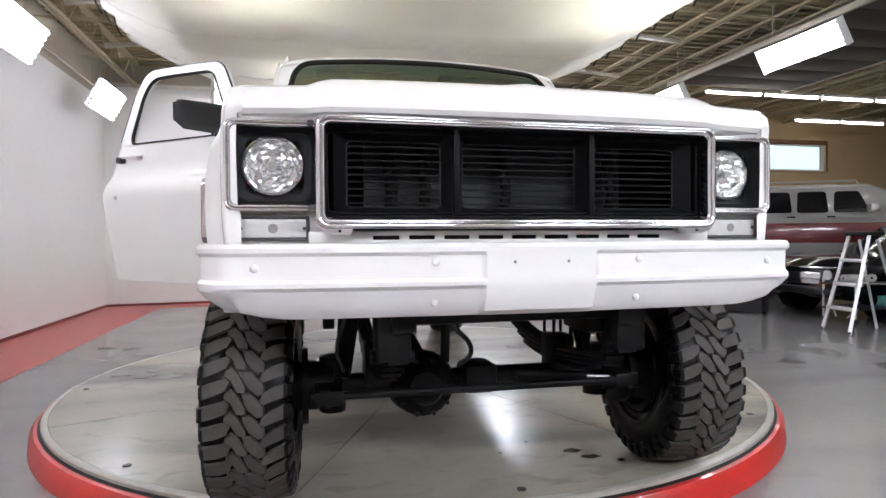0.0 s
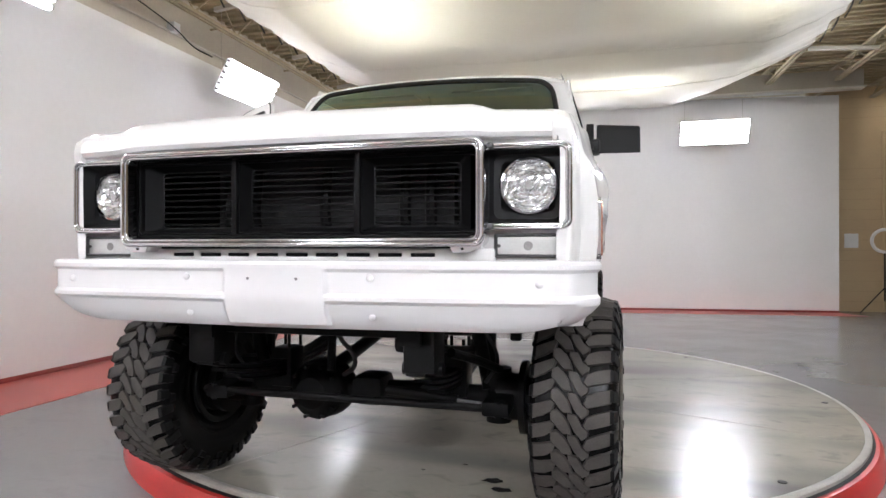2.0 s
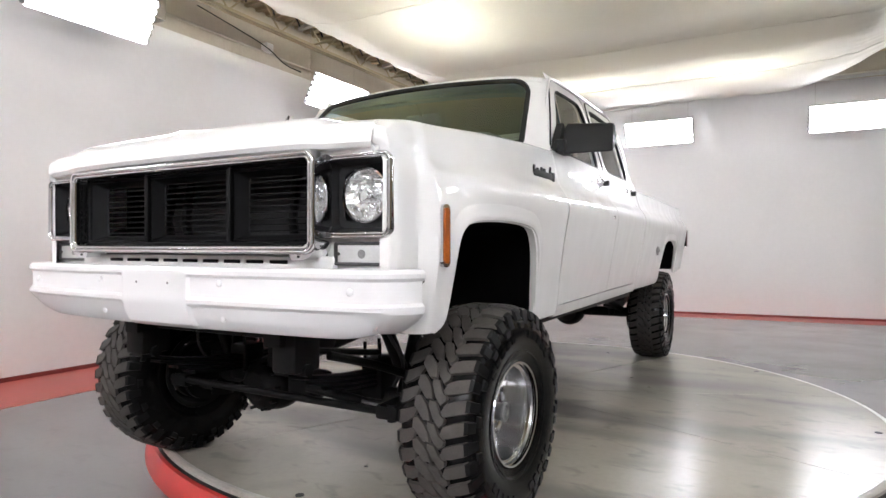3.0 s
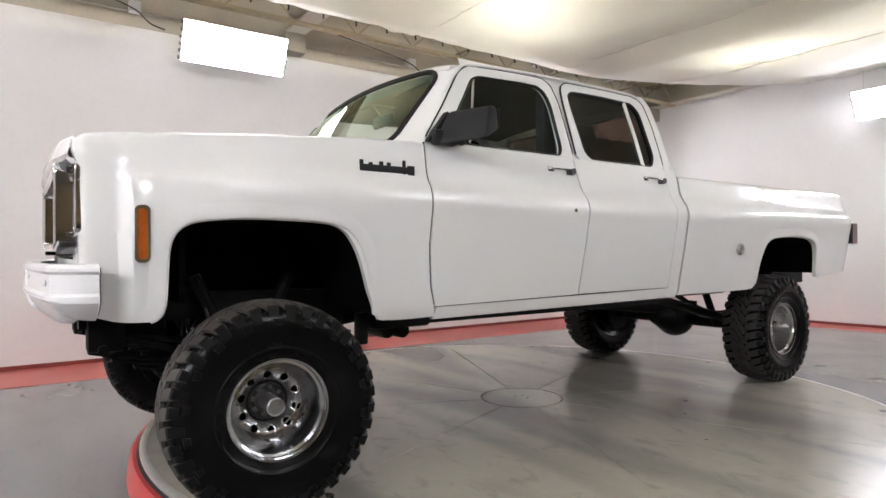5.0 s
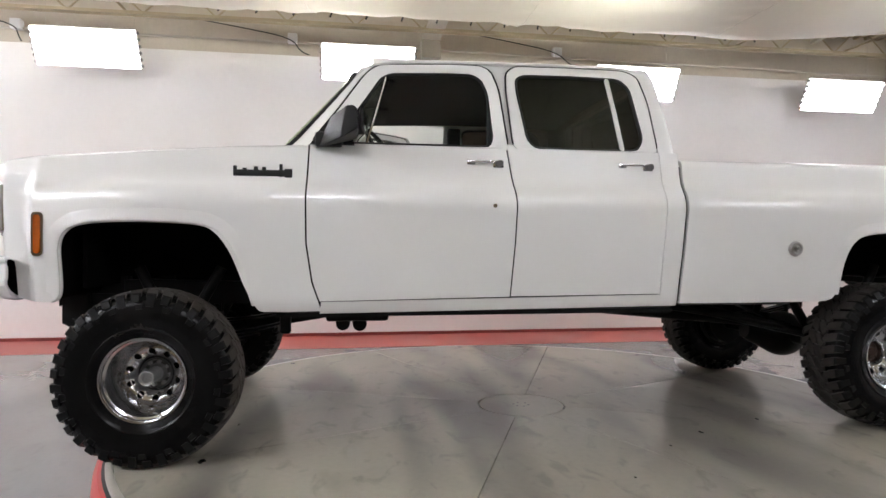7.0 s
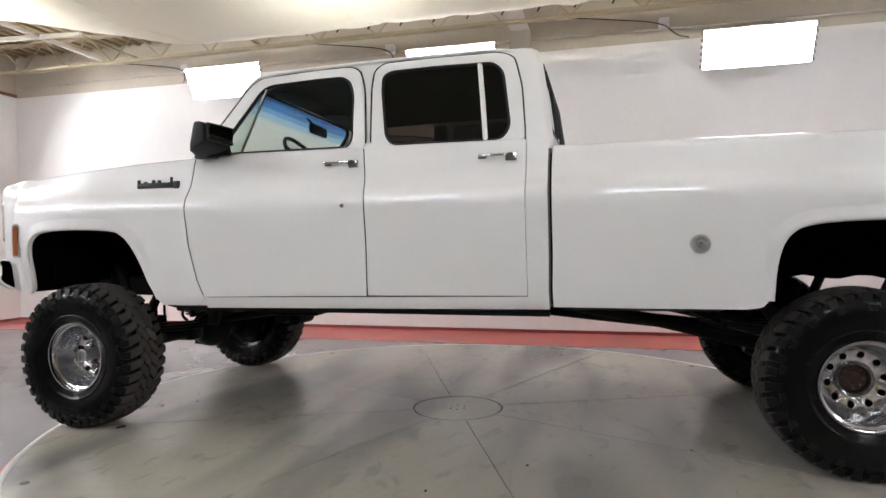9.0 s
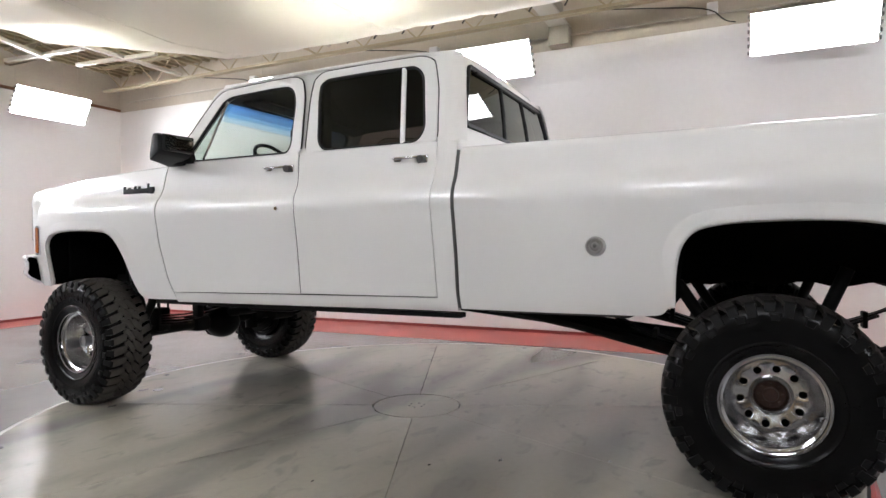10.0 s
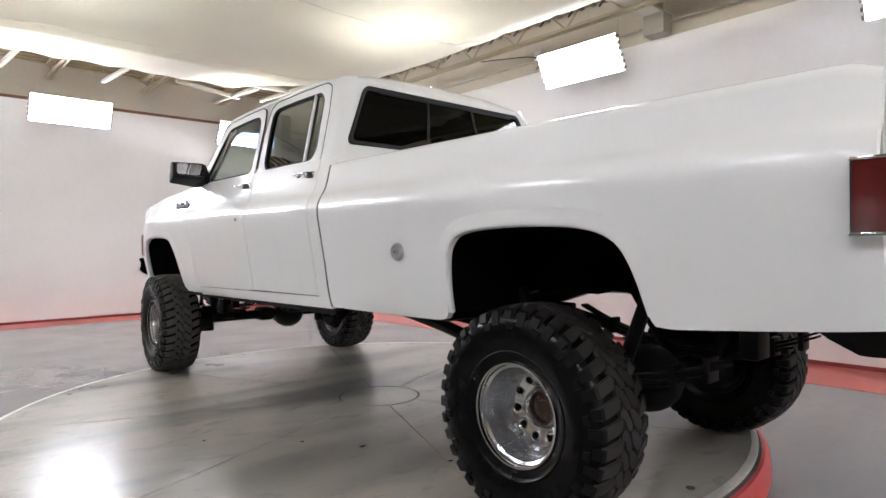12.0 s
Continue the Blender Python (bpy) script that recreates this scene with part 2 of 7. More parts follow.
MAROON_PAINT = mat("maroon_car_paint", (0.16, 0.012, 0.018), 0.4, var=0.1, scale=4, coat=0.8)
BLACK_PAINT = mat("black_car_paint", (0.01, 0.01, 0.012), 0.16, var=0.1, scale=4, coat=1.0)
WOOD_PANEL = mat("brown_wood_panel", (0.16, 0.07, 0.03), 0.5, var=0.25, scale=3, fine=40)
PALE_WOOD = mat("pale_plywood", (0.28, 0.19, 0.1), 0.55, var=0.2, scale=3, fine=50)
DARK_RING = mat("dark_brown_gasket", (0.03, 0.02, 0.014), 0.6, var=0.2)
PLASTIC_WHITE = mat("white_plastic", (0.6, 0.6, 0.58), 0.5, var=0.1)
WINDSHIELD = glass("green_tinted_windshield", (0.8, 0.92, 0.87), ior=1.85, gloss=(0.84, 0.95, 0.7))
BLUE_BANDS = [glass("blue_shade_band", c, ior=1.85, gloss=(0.84, 0.95, 0.7)) for c in ((0.42, 0.66, 0.88), (0.2, 0.46, 0.8), (0.08, 0.27, 0.64), (0.035, 0.15, 0.46))]


def shade_gradient(m):
    """The tint turns blue towards the top of the glass."""
    nt = m.node_tree
    co = nt.nodes.new("ShaderNodeTexCoord")
    sep = nt.nodes.new("ShaderNodeSeparateXYZ")
    r = nt.nodes.new("ShaderNodeMapRange")
    r.interpolation_type = "SMOOTHSTEP"
    r.inputs[1].default_value, r.inputs[2].default_value = 1.915, 2.035
    mx = nt.nodes.new("ShaderNodeMix")
    mx.data_type = "RGBA"
    mx.inputs[6].default_value, mx.inputs[7].default_value = (0.79, 0.87, 0.83, 1), (0.03, 0.17, 0.45, 1)
    nt.links.new(co.outputs["Object"], sep.inputs[0])
    nt.links.new(sep.outputs[2], r.inputs[0])
    nt.links.new(r.outputs[0], mx.inputs[0])
    for n in nt.nodes:
        if n.bl_idname == "ShaderNodeBsdfTransparent":
            nt.links.new(mx.outputs[2], n.inputs[0])


shade_gradient(WINDSHIELD)
DARK_GLASS = glass("dark_tinted_glass", (0.045, 0.034, 0.028), ior=1.2)
LAMP_GLASS = glass("clear_lamp_glass", (0.94, 0.95, 0.95))
VENT_GLASS = glass("greenish_vent_glass", (0.62, 0.7, 0.64))
SIDE_GLASS = glass("clear_side_glass", (0.86, 0.9, 0.87), ior=1.16)
CLEAR_GLASS = glass("clear_glass", (0.75, 0.8, 0.78))
CAR_GLASS = mat("black_car_glass", (0.012, 0.013, 0.015), 0.05, var=0.1, coat=1.0)
MIRROR = mat("mirror_glass", (0.85, 0.86, 0.87), 0.02, 1.0, var=0.01, rvar=0.0)
REFLECTOR = mat("headlight_reflector", (0.8, 0.8, 0.8), 0.15, 0.8, var=0.08, scale=60, fine=150, bump=0.2, rvar=0.06)


def fabric():
    m = mat("white_translucent_fabric", (0.8, 0.79, 0.755), 0.8, var=0.04, scale=1.2, fine=30, bump=0.05)
    nt = m.node_tree
    b = nt.nodes["Principled BSDF"]
    tl = nt.nodes.new("ShaderNodeBsdfTranslucent")
    tl.inputs[0].default_value = (0.78, 0.76, 0.67, 1)
    mx = nt.nodes.new("ShaderNodeMixShader")
    mx.inputs[0].default_value = 0.35
    nt.links.new(b.outputs[0], mx.inputs[1])
    nt.links.new(tl.outputs[0], mx.inputs[2])
    nt.links.new(mx.outputs[0], nt.nodes["Material Output"].inputs[0])
    return m


FABRIC = fabric()


# ---- mesh helpers ----
def finish(bm, angle=35):
    bmesh.ops.recalc_face_normals(bm, faces=bm.faces)
    for f in bm.faces:
        f.smooth = True
    for e in bm.edges:
        if len(e.link_faces) == 2 and e.calc_face_angle(0) > radians(angle):
            e.smooth = False


def part(name, bm, material, parent=None, label="", angle=35, keep=False):
    """Links a bmesh as one mesh object, under a thing or a part."""
    finish(bm, angle)
    me = bpy.data.meshes.new(name)
    bm.to_mesh(me)
    if not keep:
        bm.free()
    me.materials.append(material)
    ob = new(name, me)
    if parent:
        ob.parent = parent
    return tagged(ob, label)


def thing(name, label, category, at=(0, 0, 0), turn=0, group="", kind=""):
    ob = new(name)
    ob.empty_display_size = 0.2
    ob.matrix_basis = pose(*at, 0, 0, turn)
    return tagged(ob, label, category, group, kind)


def B():
    return bmesh.new()


def box(bm, x0, x1, y0, y1, z0, z1, bevel=0.0, seg=2):
    g = bmesh.ops.create_cube(bm, size=1, matrix=Matrix.LocRotScale(((x0 + x1) / 2, (y0 + y1) / 2, (z0 + z1) / 2), None, (abs(x1 - x0), abs(y1 - y0), abs(z1 - z0))))
    if bevel:
        es = list({e for v in g["verts"] for e in v.link_edges})
        bmesh.ops.bevel(bm, geom=es, offset=bevel, segments=seg, profile=0.5, affect="EDGES")
    return bm


def cyl(bm, p0, p1, r, r2=None, seg=16, caps=True):
    p0, p1 = Vector(p0), Vector(p1)
    d = p1 - p0
    m = Matrix.Translation((p0 + p1) / 2) @ d.to_track_quat("Z", "Y").to_matrix().to_4x4()
    bmesh.ops.create_cone(bm, cap_ends=caps, segments=seg, radius1=r, radius2=r if r2 is None else r2, depth=d.length, matrix=m)
    return bm


def tube(bm, pts, r, seg=8, closed=False):
    """A round bar along a line of points."""
    pts = [Vector(p) for p in pts]
    n = len(pts)
    rings = []
    up = None
    for i, p in enumerate(pts):
        a = pts[(i - 1) % n] if closed or i else p
        b = pts[(i + 1) % n] if closed or i < n - 1 else p
        d = (b - a).normalized()
        if up is None:
            up = d.orthogonal().normalized()
        up = (up - d * up.dot(d)).normalized()
        side = d.cross(up)
        rings.append([bm.verts.new(p + r * (math.cos(t) * up + math.sin(t) * side)) for t in [2 * math.pi * k / seg for k in range(seg)]])
    for i in range(n if closed else n - 1):
        a, b = rings[i], rings[(i + 1) % n]
        sh = 0
        if closed and i == n - 1:
            sh = min(range(seg), key=lambda s: sum((a[k].co - b[(k + s) % seg].co).length for k in range(seg)))
        for k in range(seg):
            bm.faces.new((a[k], a[(k + 1) % seg], b[(k + 1 + sh) % seg], b[(k + sh) % seg]))
    if not closed:
        bm.faces.new(rings[0])
        bm.faces.new(rings[-1])
    return bm


def grid(bm, rows, close=False):
    """Quads between rows of points of equal length."""
    vs = [[bm.verts.new(p) for p in r] for r in rows]
    for a, b in zip(vs, vs[1:]):
        n = len(a)
        for k in range(n if close else n - 1):
            bm.faces.new((a[k], a[(k + 1) % n], b[(k + 1) % n], b[k]))
    return vs


def lathe(bm, profile, seg=48):
    """Turns (radius, along) points round the x axis."""
    rows = [[(a, r * math.cos(t), r * math.sin(t)) for t in [2 * math.pi * k / seg for k in range(seg)]] for r, a in profile]
    return grid(bm, rows, close=True)


def prism(bm, poly, axis, lo, hi):
    """A flat outline drawn out along an axis ('x', 'y' or 'z')."""
    def at(p, w):
        return {"x": (w, p[0], p[1]), "y": (p[0], w, p[1]), "z": (p[0], p[1], w)}[axis]
    a = [bm.verts.new(at(p, lo)) for p in poly]
    b = [bm.verts.new(at(p, hi)) for p in poly]
    n = len(poly)
    bm.faces.new(a)
    bm.faces.new(b)
    for k in range(n):
        bm.faces.new((a[k], a[(k + 1) % n], b[(k + 1) % n], b[k]))
    return bm


def rounded(x0, x1, z0, z1, r, seg=5):
    out = []
    for cx, cz, a0 in ((x1 - r, z1 - r, 0), (x0 + r, z1 - r, 90), (x0 + r, z0 + r, 180), (x1 - r, z0 + r, 270)):
        for k in range(seg + 1):
            a = radians(a0 + 90 * k / seg)
            out.append((cx + r * math.cos(a), cz + r * math.sin(a)))
    return out


def resample(pts, n):
    d = [0]
    for a, b in zip(pts, pts[1:]):
        d.append(d[-1] + math.dist(a, b))
    return [tuple(float(np.interp(d[-1] * k / (n - 1), d, [p[i] for p in pts])) for i in range(len(pts[0]))) for k in range(n)]


def smooth_line(pts, times=2):
    """Rounds the corners of an open line."""
    for _ in range(times):
        out = [pts[0]]
        for a, b in zip(pts, pts[1:]):
            out.append(tuple(0.75 * p + 0.25 * q for p, q in zip(a, b)))
            out.append(tuple(0.25 * p + 0.75 * q for p, q in zip(a, b)))
        pts = out + [pts[-1]]
    return pts


def round_poly(pts, r, seg=4):
    """A closed outline with its corners rounded to about r."""
    out = []
    n = len(pts)
    for k in range(n):
        a, b, c = Vector(pts[k - 1]), Vector(pts[k]), Vector(pts[(k + 1) % n])
        d = min(r, (a - b).length * 0.45, (c - b).length * 0.45)
        p, q = b + (a - b).normalized() * d, b + (c - b).normalized() * d
        for j in range(seg + 1):
            t = j / seg
            out.append(tuple((1 - t) ** 2 * p + 2 * t * (1 - t) * b + t * t * q))
    return out


def flange(bm, dx, dy=0.0, dz=0.0):
    """Turns the free edges of a skin inwards, to give it depth."""
    es = [e for e in bm.edges if len(e.link_faces) == 1]
    g = bmesh.ops.extrude_edge_only(bm, edges=es)
    for v in g["geom"]:
        if isinstance(v, bmesh.types.BMVert):
            v.co += Vector((dx, dy, dz))


def mirrored(bm, s):
    if s < 0:
        for v in bm.verts:
            v.co.x = -v.co.x
    return bm


# ---- the room ----
FZ = -0.15                      # floor; the turntable's top is z = 0
LX, RX = -4.21, 15.5            # white side wall, far end of the shop
FAR_L, FAR_R, FAR_END = 7.52, 8.5, 5.4
BACK = -8.65
TAN_Y = 8.9
DECK_Z = 4.33


def slab(name, label, cat, material, *dims, bevel=0.0):
    ob = part(name, box(B(), *dims, bevel), material)
    return tagged(ob, label, cat, kind="structure")


slab("floor", "glossy grey epoxy concrete floor with faint smears", "floor", FLOOR_GREY, LX - 0.3, RX + 0.3, BACK - 0.3, 12, FZ - 0.2, FZ)
slab("wall_west", "smooth white painted wall board", "wall", WALL_WHITE, LX - 0.2, LX, BACK - 0.2, FAR_L + 0.1, FZ, 3.62)
slab("wall_west_upper", "grey beige band of wall above the white board", "wall", UPPER_WALL, LX - 0.24, LX - 0.02, BACK - 0.2, 9.2, 3.623, DECK_Z)
slab("wall_south", "smooth white painted wall board", "wall", WALL_WHITE, LX - 0.2, 9.0, BACK - 0.2, BACK, FZ, 3.66)
slab("trim_south", "dark brown strip along the top of the white board", "trim", WOOD_PANEL, LX, 5.2, BACK, BACK + 0.02, 3.63, 3.68)
slab("wall_south_upper", "grey beige band of wall above the white board", "wall", UPPER_WALL, LX - 0.2, RX, BACK - 0.24, BACK - 0.02, 3.663, DECK_Z)
slab("wall_east", "plain tan block wall at the end of the shop", "wall", TAN_BLOCK, RX, RX + 0.2, BACK, TAN_Y + 0.2, FZ, DECK_Z)
slab("wall_south_shop", "plain tan block wall behind the shop", "wall", TAN_BLOCK, 9.0, RX, BACK - 0.2, BACK - 0.004, FZ, 3.66)

# the far white partition stands a few degrees askew
bm = B()
prism(bm, [(LX, FAR_L), (FAR_END, FAR_R), (FAR_END, FAR_R + 0.14), (LX, FAR_L + 0.14)], "z", FZ, 4.03)
tagged(part("wall_north", bm, WALL_WHITE), "tall white painted partition wall", "wall", kind="structure")

# tan block wall with two high windows
WINDOWS = [(6.9, 8.32, 2.87, 3.5), (11.1, 12.95, 2.8, 3.5)]
north_tan = tagged(new("wall_north_shop"), "tan painted block wall with high windows", "wall", kind="structure")
xs = [FAR_END - 0.4] + [v for w in WINDOWS for v in w[:2]] + [RX]
bm = B()
box(bm, xs[0], RX, TAN_Y, TAN_Y + 0.2, FZ, 2.8)
box(bm, xs[0], RX, TAN_Y, TAN_Y + 0.2, 3.5, DECK_Z)
for a, b in ((xs[0], xs[1]), (xs[2], xs[3]), (xs[4], RX)):
    box(bm, a, b, TAN_Y, TAN_Y + 0.2, 2.8, 3.5)
box(bm, 6.9, 8.32, TAN_Y, TAN_Y + 0.2, 2.8, 2.87)
part("wall_face", bm, TAN_BLOCK, north_tan)
bm = B()
for k in [k for k in range(1, 23) if not 2.75 < FZ + 0.2 * k < 3.55]:
    box(bm, xs[0], RX, TAN_Y - 0.003, TAN_Y + 0.001, FZ + 0.2 * k - 0.004, FZ + 0.2 * k + 0.004)
part("block_joints", bm, mat("tan_joint", (0.36, 0.265, 0.15), 0.8), north_tan)
for k, (a, b, z0, z1) in enumerate(WINDOWS):
    w = tagged(new("window_%d" % (k + 1)), "high window with white frame and bright sky outside", "window", kind="structure")
    bm = B()
    for dims in ((a, b, z0, z0 + 0.04), (a, b, z1 - 0.04, z1), (a, a + 0.04, z0 + 0.04, z1 - 0.04), (b - 0.04, b, z0 + 0.04, z1 - 0.04)):
        box(bm, dims[0], dims[1], TAN_Y + 0.06, TAN_Y + 0.12, dims[2], dims[3])
    part("window_frame", bm, FIXTURE, w)
    p = part("pane", box(B(), a + 0.04, b - 0.04, TAN_Y + 0.085, TAN_Y + 0.095, z0 + 0.04, z1 - 0.04), CLEAR_GLASS, w)
    p.visible_shadow = False
    part("lintel", box(B(), a - 0.03, b + 0.06, TAN_Y - 0.02, TAN_Y + 0.03, z1, z1 + 0.11, 0.006), WOOD_PANEL, w)
    part("jamb", box(B(), b + 0.003, b + 0.07, TAN_Y - 0.015, TAN_Y + 0.03, z0, z1, 0.004), WOOD_PANEL, w)
    part("window_sill", box(B(), a - 0.03, b + 0.06, TAN_Y - 0.03, TAN_Y + 0.05, z0 - 0.05, z0 - 0.003, 0.004), PALE_WOOD, w)

tagged(part("backdrop", box(B(), 2.0, 22.0, 14.0, 14.05, 1.5, 9.0), glow("pale_sky", (0.82, 0.9, 1.0), 1.9)), "pale bright sky outside the windows", "backdrop", kind="structure")

# floor stripes and dark baseboards of the white bay
slab("floor_stripe_west", "wide faded red painted floor stripe", "floor stripe", RED_STRIPE, LX, LX + 1.0, BACK + 0.75, FAR_L - 0.02, FZ, FZ + 0.004)
slab("floor_stripe_south", "wide faded red painted floor stripe", "floor stripe", RED_STRIPE, LX, 5.2, BACK, BACK + 0.745, FZ, FZ + 0.004)
bm = B()
prism(bm, [(LX + 1.004, FAR_L + 0.1), (FAR_END, FAR_R), (FAR_END + 0.3, FAR_R - 0.55), (LX + 1.004, FAR_L - 0.5)], "z", FZ, FZ + 0.004)
tagged(part("floor_stripe_north", bm, RED_STRIPE), "faded red painted floor stripe", "floor stripe", kind="structure")
slab("baseboard_west", "thin dark red baseboard", "baseboard", RED_TRIM, LX, LX + 0.012, BACK, FAR_L, FZ + 0.004, FZ + 0.045)
slab("baseboard_south", "thin dark red baseboard", "baseboard", RED_TRIM, LX + 0.012, 5.2, BACK, BACK + 0.012, FZ + 0.004, FZ + 0.045)
bm = B()
prism(bm, [(LX + 0.012, FAR_L - 0.012), (FAR_END, FAR_R - 0.012), (FAR_END, FAR_R), (LX + 0.012, FAR_L)], "z", FZ + 0.004, FZ + 0.045)
tagged(part("baseboard_north", bm, RED_TRIM), "thin dark red baseboard", "baseboard", kind="structure")

# roof: ribbed deck on open web joists, carried by girders
slab("ceiling", "tan ribbed steel roof deck", "ceiling", DECK, LX - 0.3, RX + 0.3, BACK - 0.3, 12, DECK_Z, DECK_Z + 0.1)
bm = B()
y = BACK
while y < TAN_Y:
    box(bm, LX, RX, y, y + 0.06, DECK_Z - 0.04, DECK_Z - 0.001)
    y += 0.19
tagged(part("ceiling_ribs", bm, mat("deck_rib", (0.37, 0.305, 0.19), 0.65, var=0.1), angle=30), "tan ribs of the roof deck", "ceiling", kind="structure")


def joist(x, y0, y1, zb=4.02, chord=None):
    j = thing("roof_joist", "tan painted open web steel joist under the roof deck", "joist", group="roof joists", kind="structure")
    zt = DECK_Z - 0.045
    for dx in (-0.03, 0.03):
        part("bottom_chord", box(B(), x + dx - 0.018, x + dx + 0.018, y0, y1, zb, zb + 0.04), chord or JOIST, j)
    part("top_chord", box(B(), x - 0.05, x + 0.05, y0, y1, zt - 0.04, zt), JOIST, j)
    bm = B()
    n = int((y1 - y0) / 0.42)
    pts = [(x, y0 + (y1 - y0) * k / n, (zb + 0.03) if k % 2 else (zt - 0.02)) for k in range(n + 1)]
    for a, b in zip(pts, pts[1:]):
        cyl(bm, a, b, 0.011, seg=6, caps=False)
    part("web", bm, JOIST, j)
    return j


for x in (-2.2, -0.7, 0.8, 2.3, 3.9, 5.0, 6.1, 7.2, 8.3, 9.4, 10.5, 11.6, 12.7, 13.8, 14.9):
    joist(x, BACK, TAN_Y if x > FAR_END else 8.6)
joist(-3.62, -8.25, 7.4, 3.83)


def girder(y, x0, x1):
    g = thing("roof_girder", "grey beige steel girder crossing under the joists", "girder", group="roof girders", kind="structure")
    part("bottom_flange", box(B(), x0, x1, y - 0.12, y + 0.12, 3.86, 3.885), PALE_STEEL, g)
    part("web", box(B(), x0, x1, y - 0.012, y + 0.012, 3.885, 4.2), GIRDER, g)
    part("stiffener", box(B(), x0 + 0.02, x0 + 0.22, y - 0.13, y + 0.13, 3.62, 3.86), GIRDER, g)
    return g


girder(-0.05, LX, RX)
girder(7.35, LX, FAR_END)

# slanting pale braces that show below the canopy's rim
BRACES = [(-3.0, -3.3, -0.55, 0), (-3.0, 1.7, -0.5, 0), (-3.0, 3.6, -0.5, 0), (-2.95, 5.3, -0.6, 0), (-1.76, -7.91, -0.12, 1.6), (-2.38, -7.18, -0.13, 1.58), (0.2, -7.6, -0.1, 1.4), (1.6, -7.6, -0.1, 1.3), (-3.5, -6.22, 4.6, 0.05), (-0.7, -6.76, -1.27, -0.44), (3.95, 5.3, 0.9, 0.0), (3.9, 3.4, 0.9, 0.0), (3.9, 1.2, 0.9, 0.0)]
for x, y, dx, dy in BRACES:
    b = thing("ceiling_brace", "pale painted steel angle hung from the joists", "brace", group="ceiling braces", kind="structure")
    p, q = (Vector((x, y, 3.85)), Vector((x + dx, y + dy, 3.84))) if y < -5 else (Vector((x, y, 3.99)), Vector((x + dx, y + dy, 3.93)))
    d = (q - p).normalized()
    s = d.cross(Vector((0, 0, 1))) * 0.03
    bm = B()
    for off in (Vector((0, 0, 0)), Vector((0, 0, 0.05))):
        vs = [bm.verts.new(v) for v in (p - s + off, q - s + off, q + s + off, p + s + off)]
        bm.faces.new(vs)
    bmesh.ops.bridge_loops(bm, edges=bm.edges[:])
    part("angle", bm, PALE_STEEL, b)

# bridging rods and pipes under the deck
for k, (y, z) in enumerate(((-6.2, 4.1), (-4.0, 4.1), (2.6, 4.1), (4.6, 4.1), (6.4, 4.1), (8.2, 4.1))):
    tagged(part("bridging_rod", cyl(B(), (LX, y, z), (RX, y, z), 0.016, seg=8), JOIST), "thin tan steel rod tying the roof joists", "rod", group="bridging rods", kind="structure")
tagged(part("conduit", tube(B(), [(LX + 0.05, -8.4, 3.78), (LX + 0.05, -0.3, 3.78), (LX + 0.05, 7.3, 3.72)], 0.016), PALE_STEEL), "thin painted conduit running along the wall", "conduit", kind="structure")


# ---- photo light panels ----
def light_panel(at, turn, tilt=28, length=1.2, tubes=TUBE, count=6):
    """A tray of bare tubes; local x runs along it, it shines to local -y and down."""
    p = thing("light_panel", "white fluorescent light panel with %s glowing tubes, hung near the ceiling" % ("six" if count == 6 else "four"), "light panel", at, turn, group="studio light panels")
    m = pose(0, 0, 0, tilt, 0, 0)
    h, hl = 0.0386 * count, length / 2
    bm = B()
    box(bm, -hl + 0.035, hl - 0.035, 0.0, 0.03, -h + 0.01, h - 0.01, 0.004)
    # lips added along both long edges to hold spill off the wall
    box(bm, -hl + 0.035, hl - 0.035, -0.06, 0.004, h - 0.006, h)
    box(bm, -hl + 0.035, hl - 0.035, -0.045, 0.004, -h, -h + 0.006)
    bm.transform(m)
    part("tray", bm, FIXTURE, p)
    for k in range(count):
        z = -h + 0.039 + k * 0.0772
        bm = cyl(B(), (-hl + 0.02, -0.035, z), (hl - 0.02, -0.035, z), 0.031, seg=12)
        bm.transform(m)
        part("tube", bm, tubes, p, "glowing white fluorescent tube")
        for s in (-1, 1):
            bm = cyl(B(), (s * (hl - 0.02), -0.035, z), (s * (hl + 0.012), -0.035, z), 0.026, 0.02, 10)
            bm.transform(m)
            part("socket", bm, IRON, p)
        bm = box(B(), -hl + 0.05, hl - 0.05, -0.03, 0.002, z - 0.012, z + 0.012)
        bm.transform(m)
        part("lamp_holder", bm, FIXTURE, p)
    for s in (-1, 1):
        part("hanger", cyl(B(), (s * (hl - 0.1), 0.06, 0.1), (s * (hl - 0.1), 0.06, DECK_Z + 0.005 - at[2]), 0.003, seg=6), PALE_STEEL, p)
    return p


# rows along the four sides; each shines inwards
# unseen panels added in the south-east corner to brighten the nose
for x, y, turn in ((3.7, -6.8, -155), (5.0, -5.2, -130)):
    light_panel((x, y, 3.36), turn, tubes=FILL_TUBE)
# one more unseen panel, added to brighten the truck's flank
for y in (-1.4,):
    light_panel((5.2, y, 3.34), -90, tubes=FILL_TUBE)
for y, z in ((-4.25, 3.455), (-0.9, 3.425), (2.73, 3.325), (5.9, 3.28)):
    light_panel((-3.72, y, z), 90, tubes=DIM_TUBE)
for x in (0.03, 3.02):
    light_panel((x, 7.5, 3.255), 0)
# the panels at x 2.6 and 4.4 are unseen, added to light the nose
for x, z in ((0.6, 3.395), (-2.45, 3.35), (2.6, 3.38), (4.4, 3.38)):
    light_panel((x, -7.95, z), 180, tubes=SOUTH_TUBE)
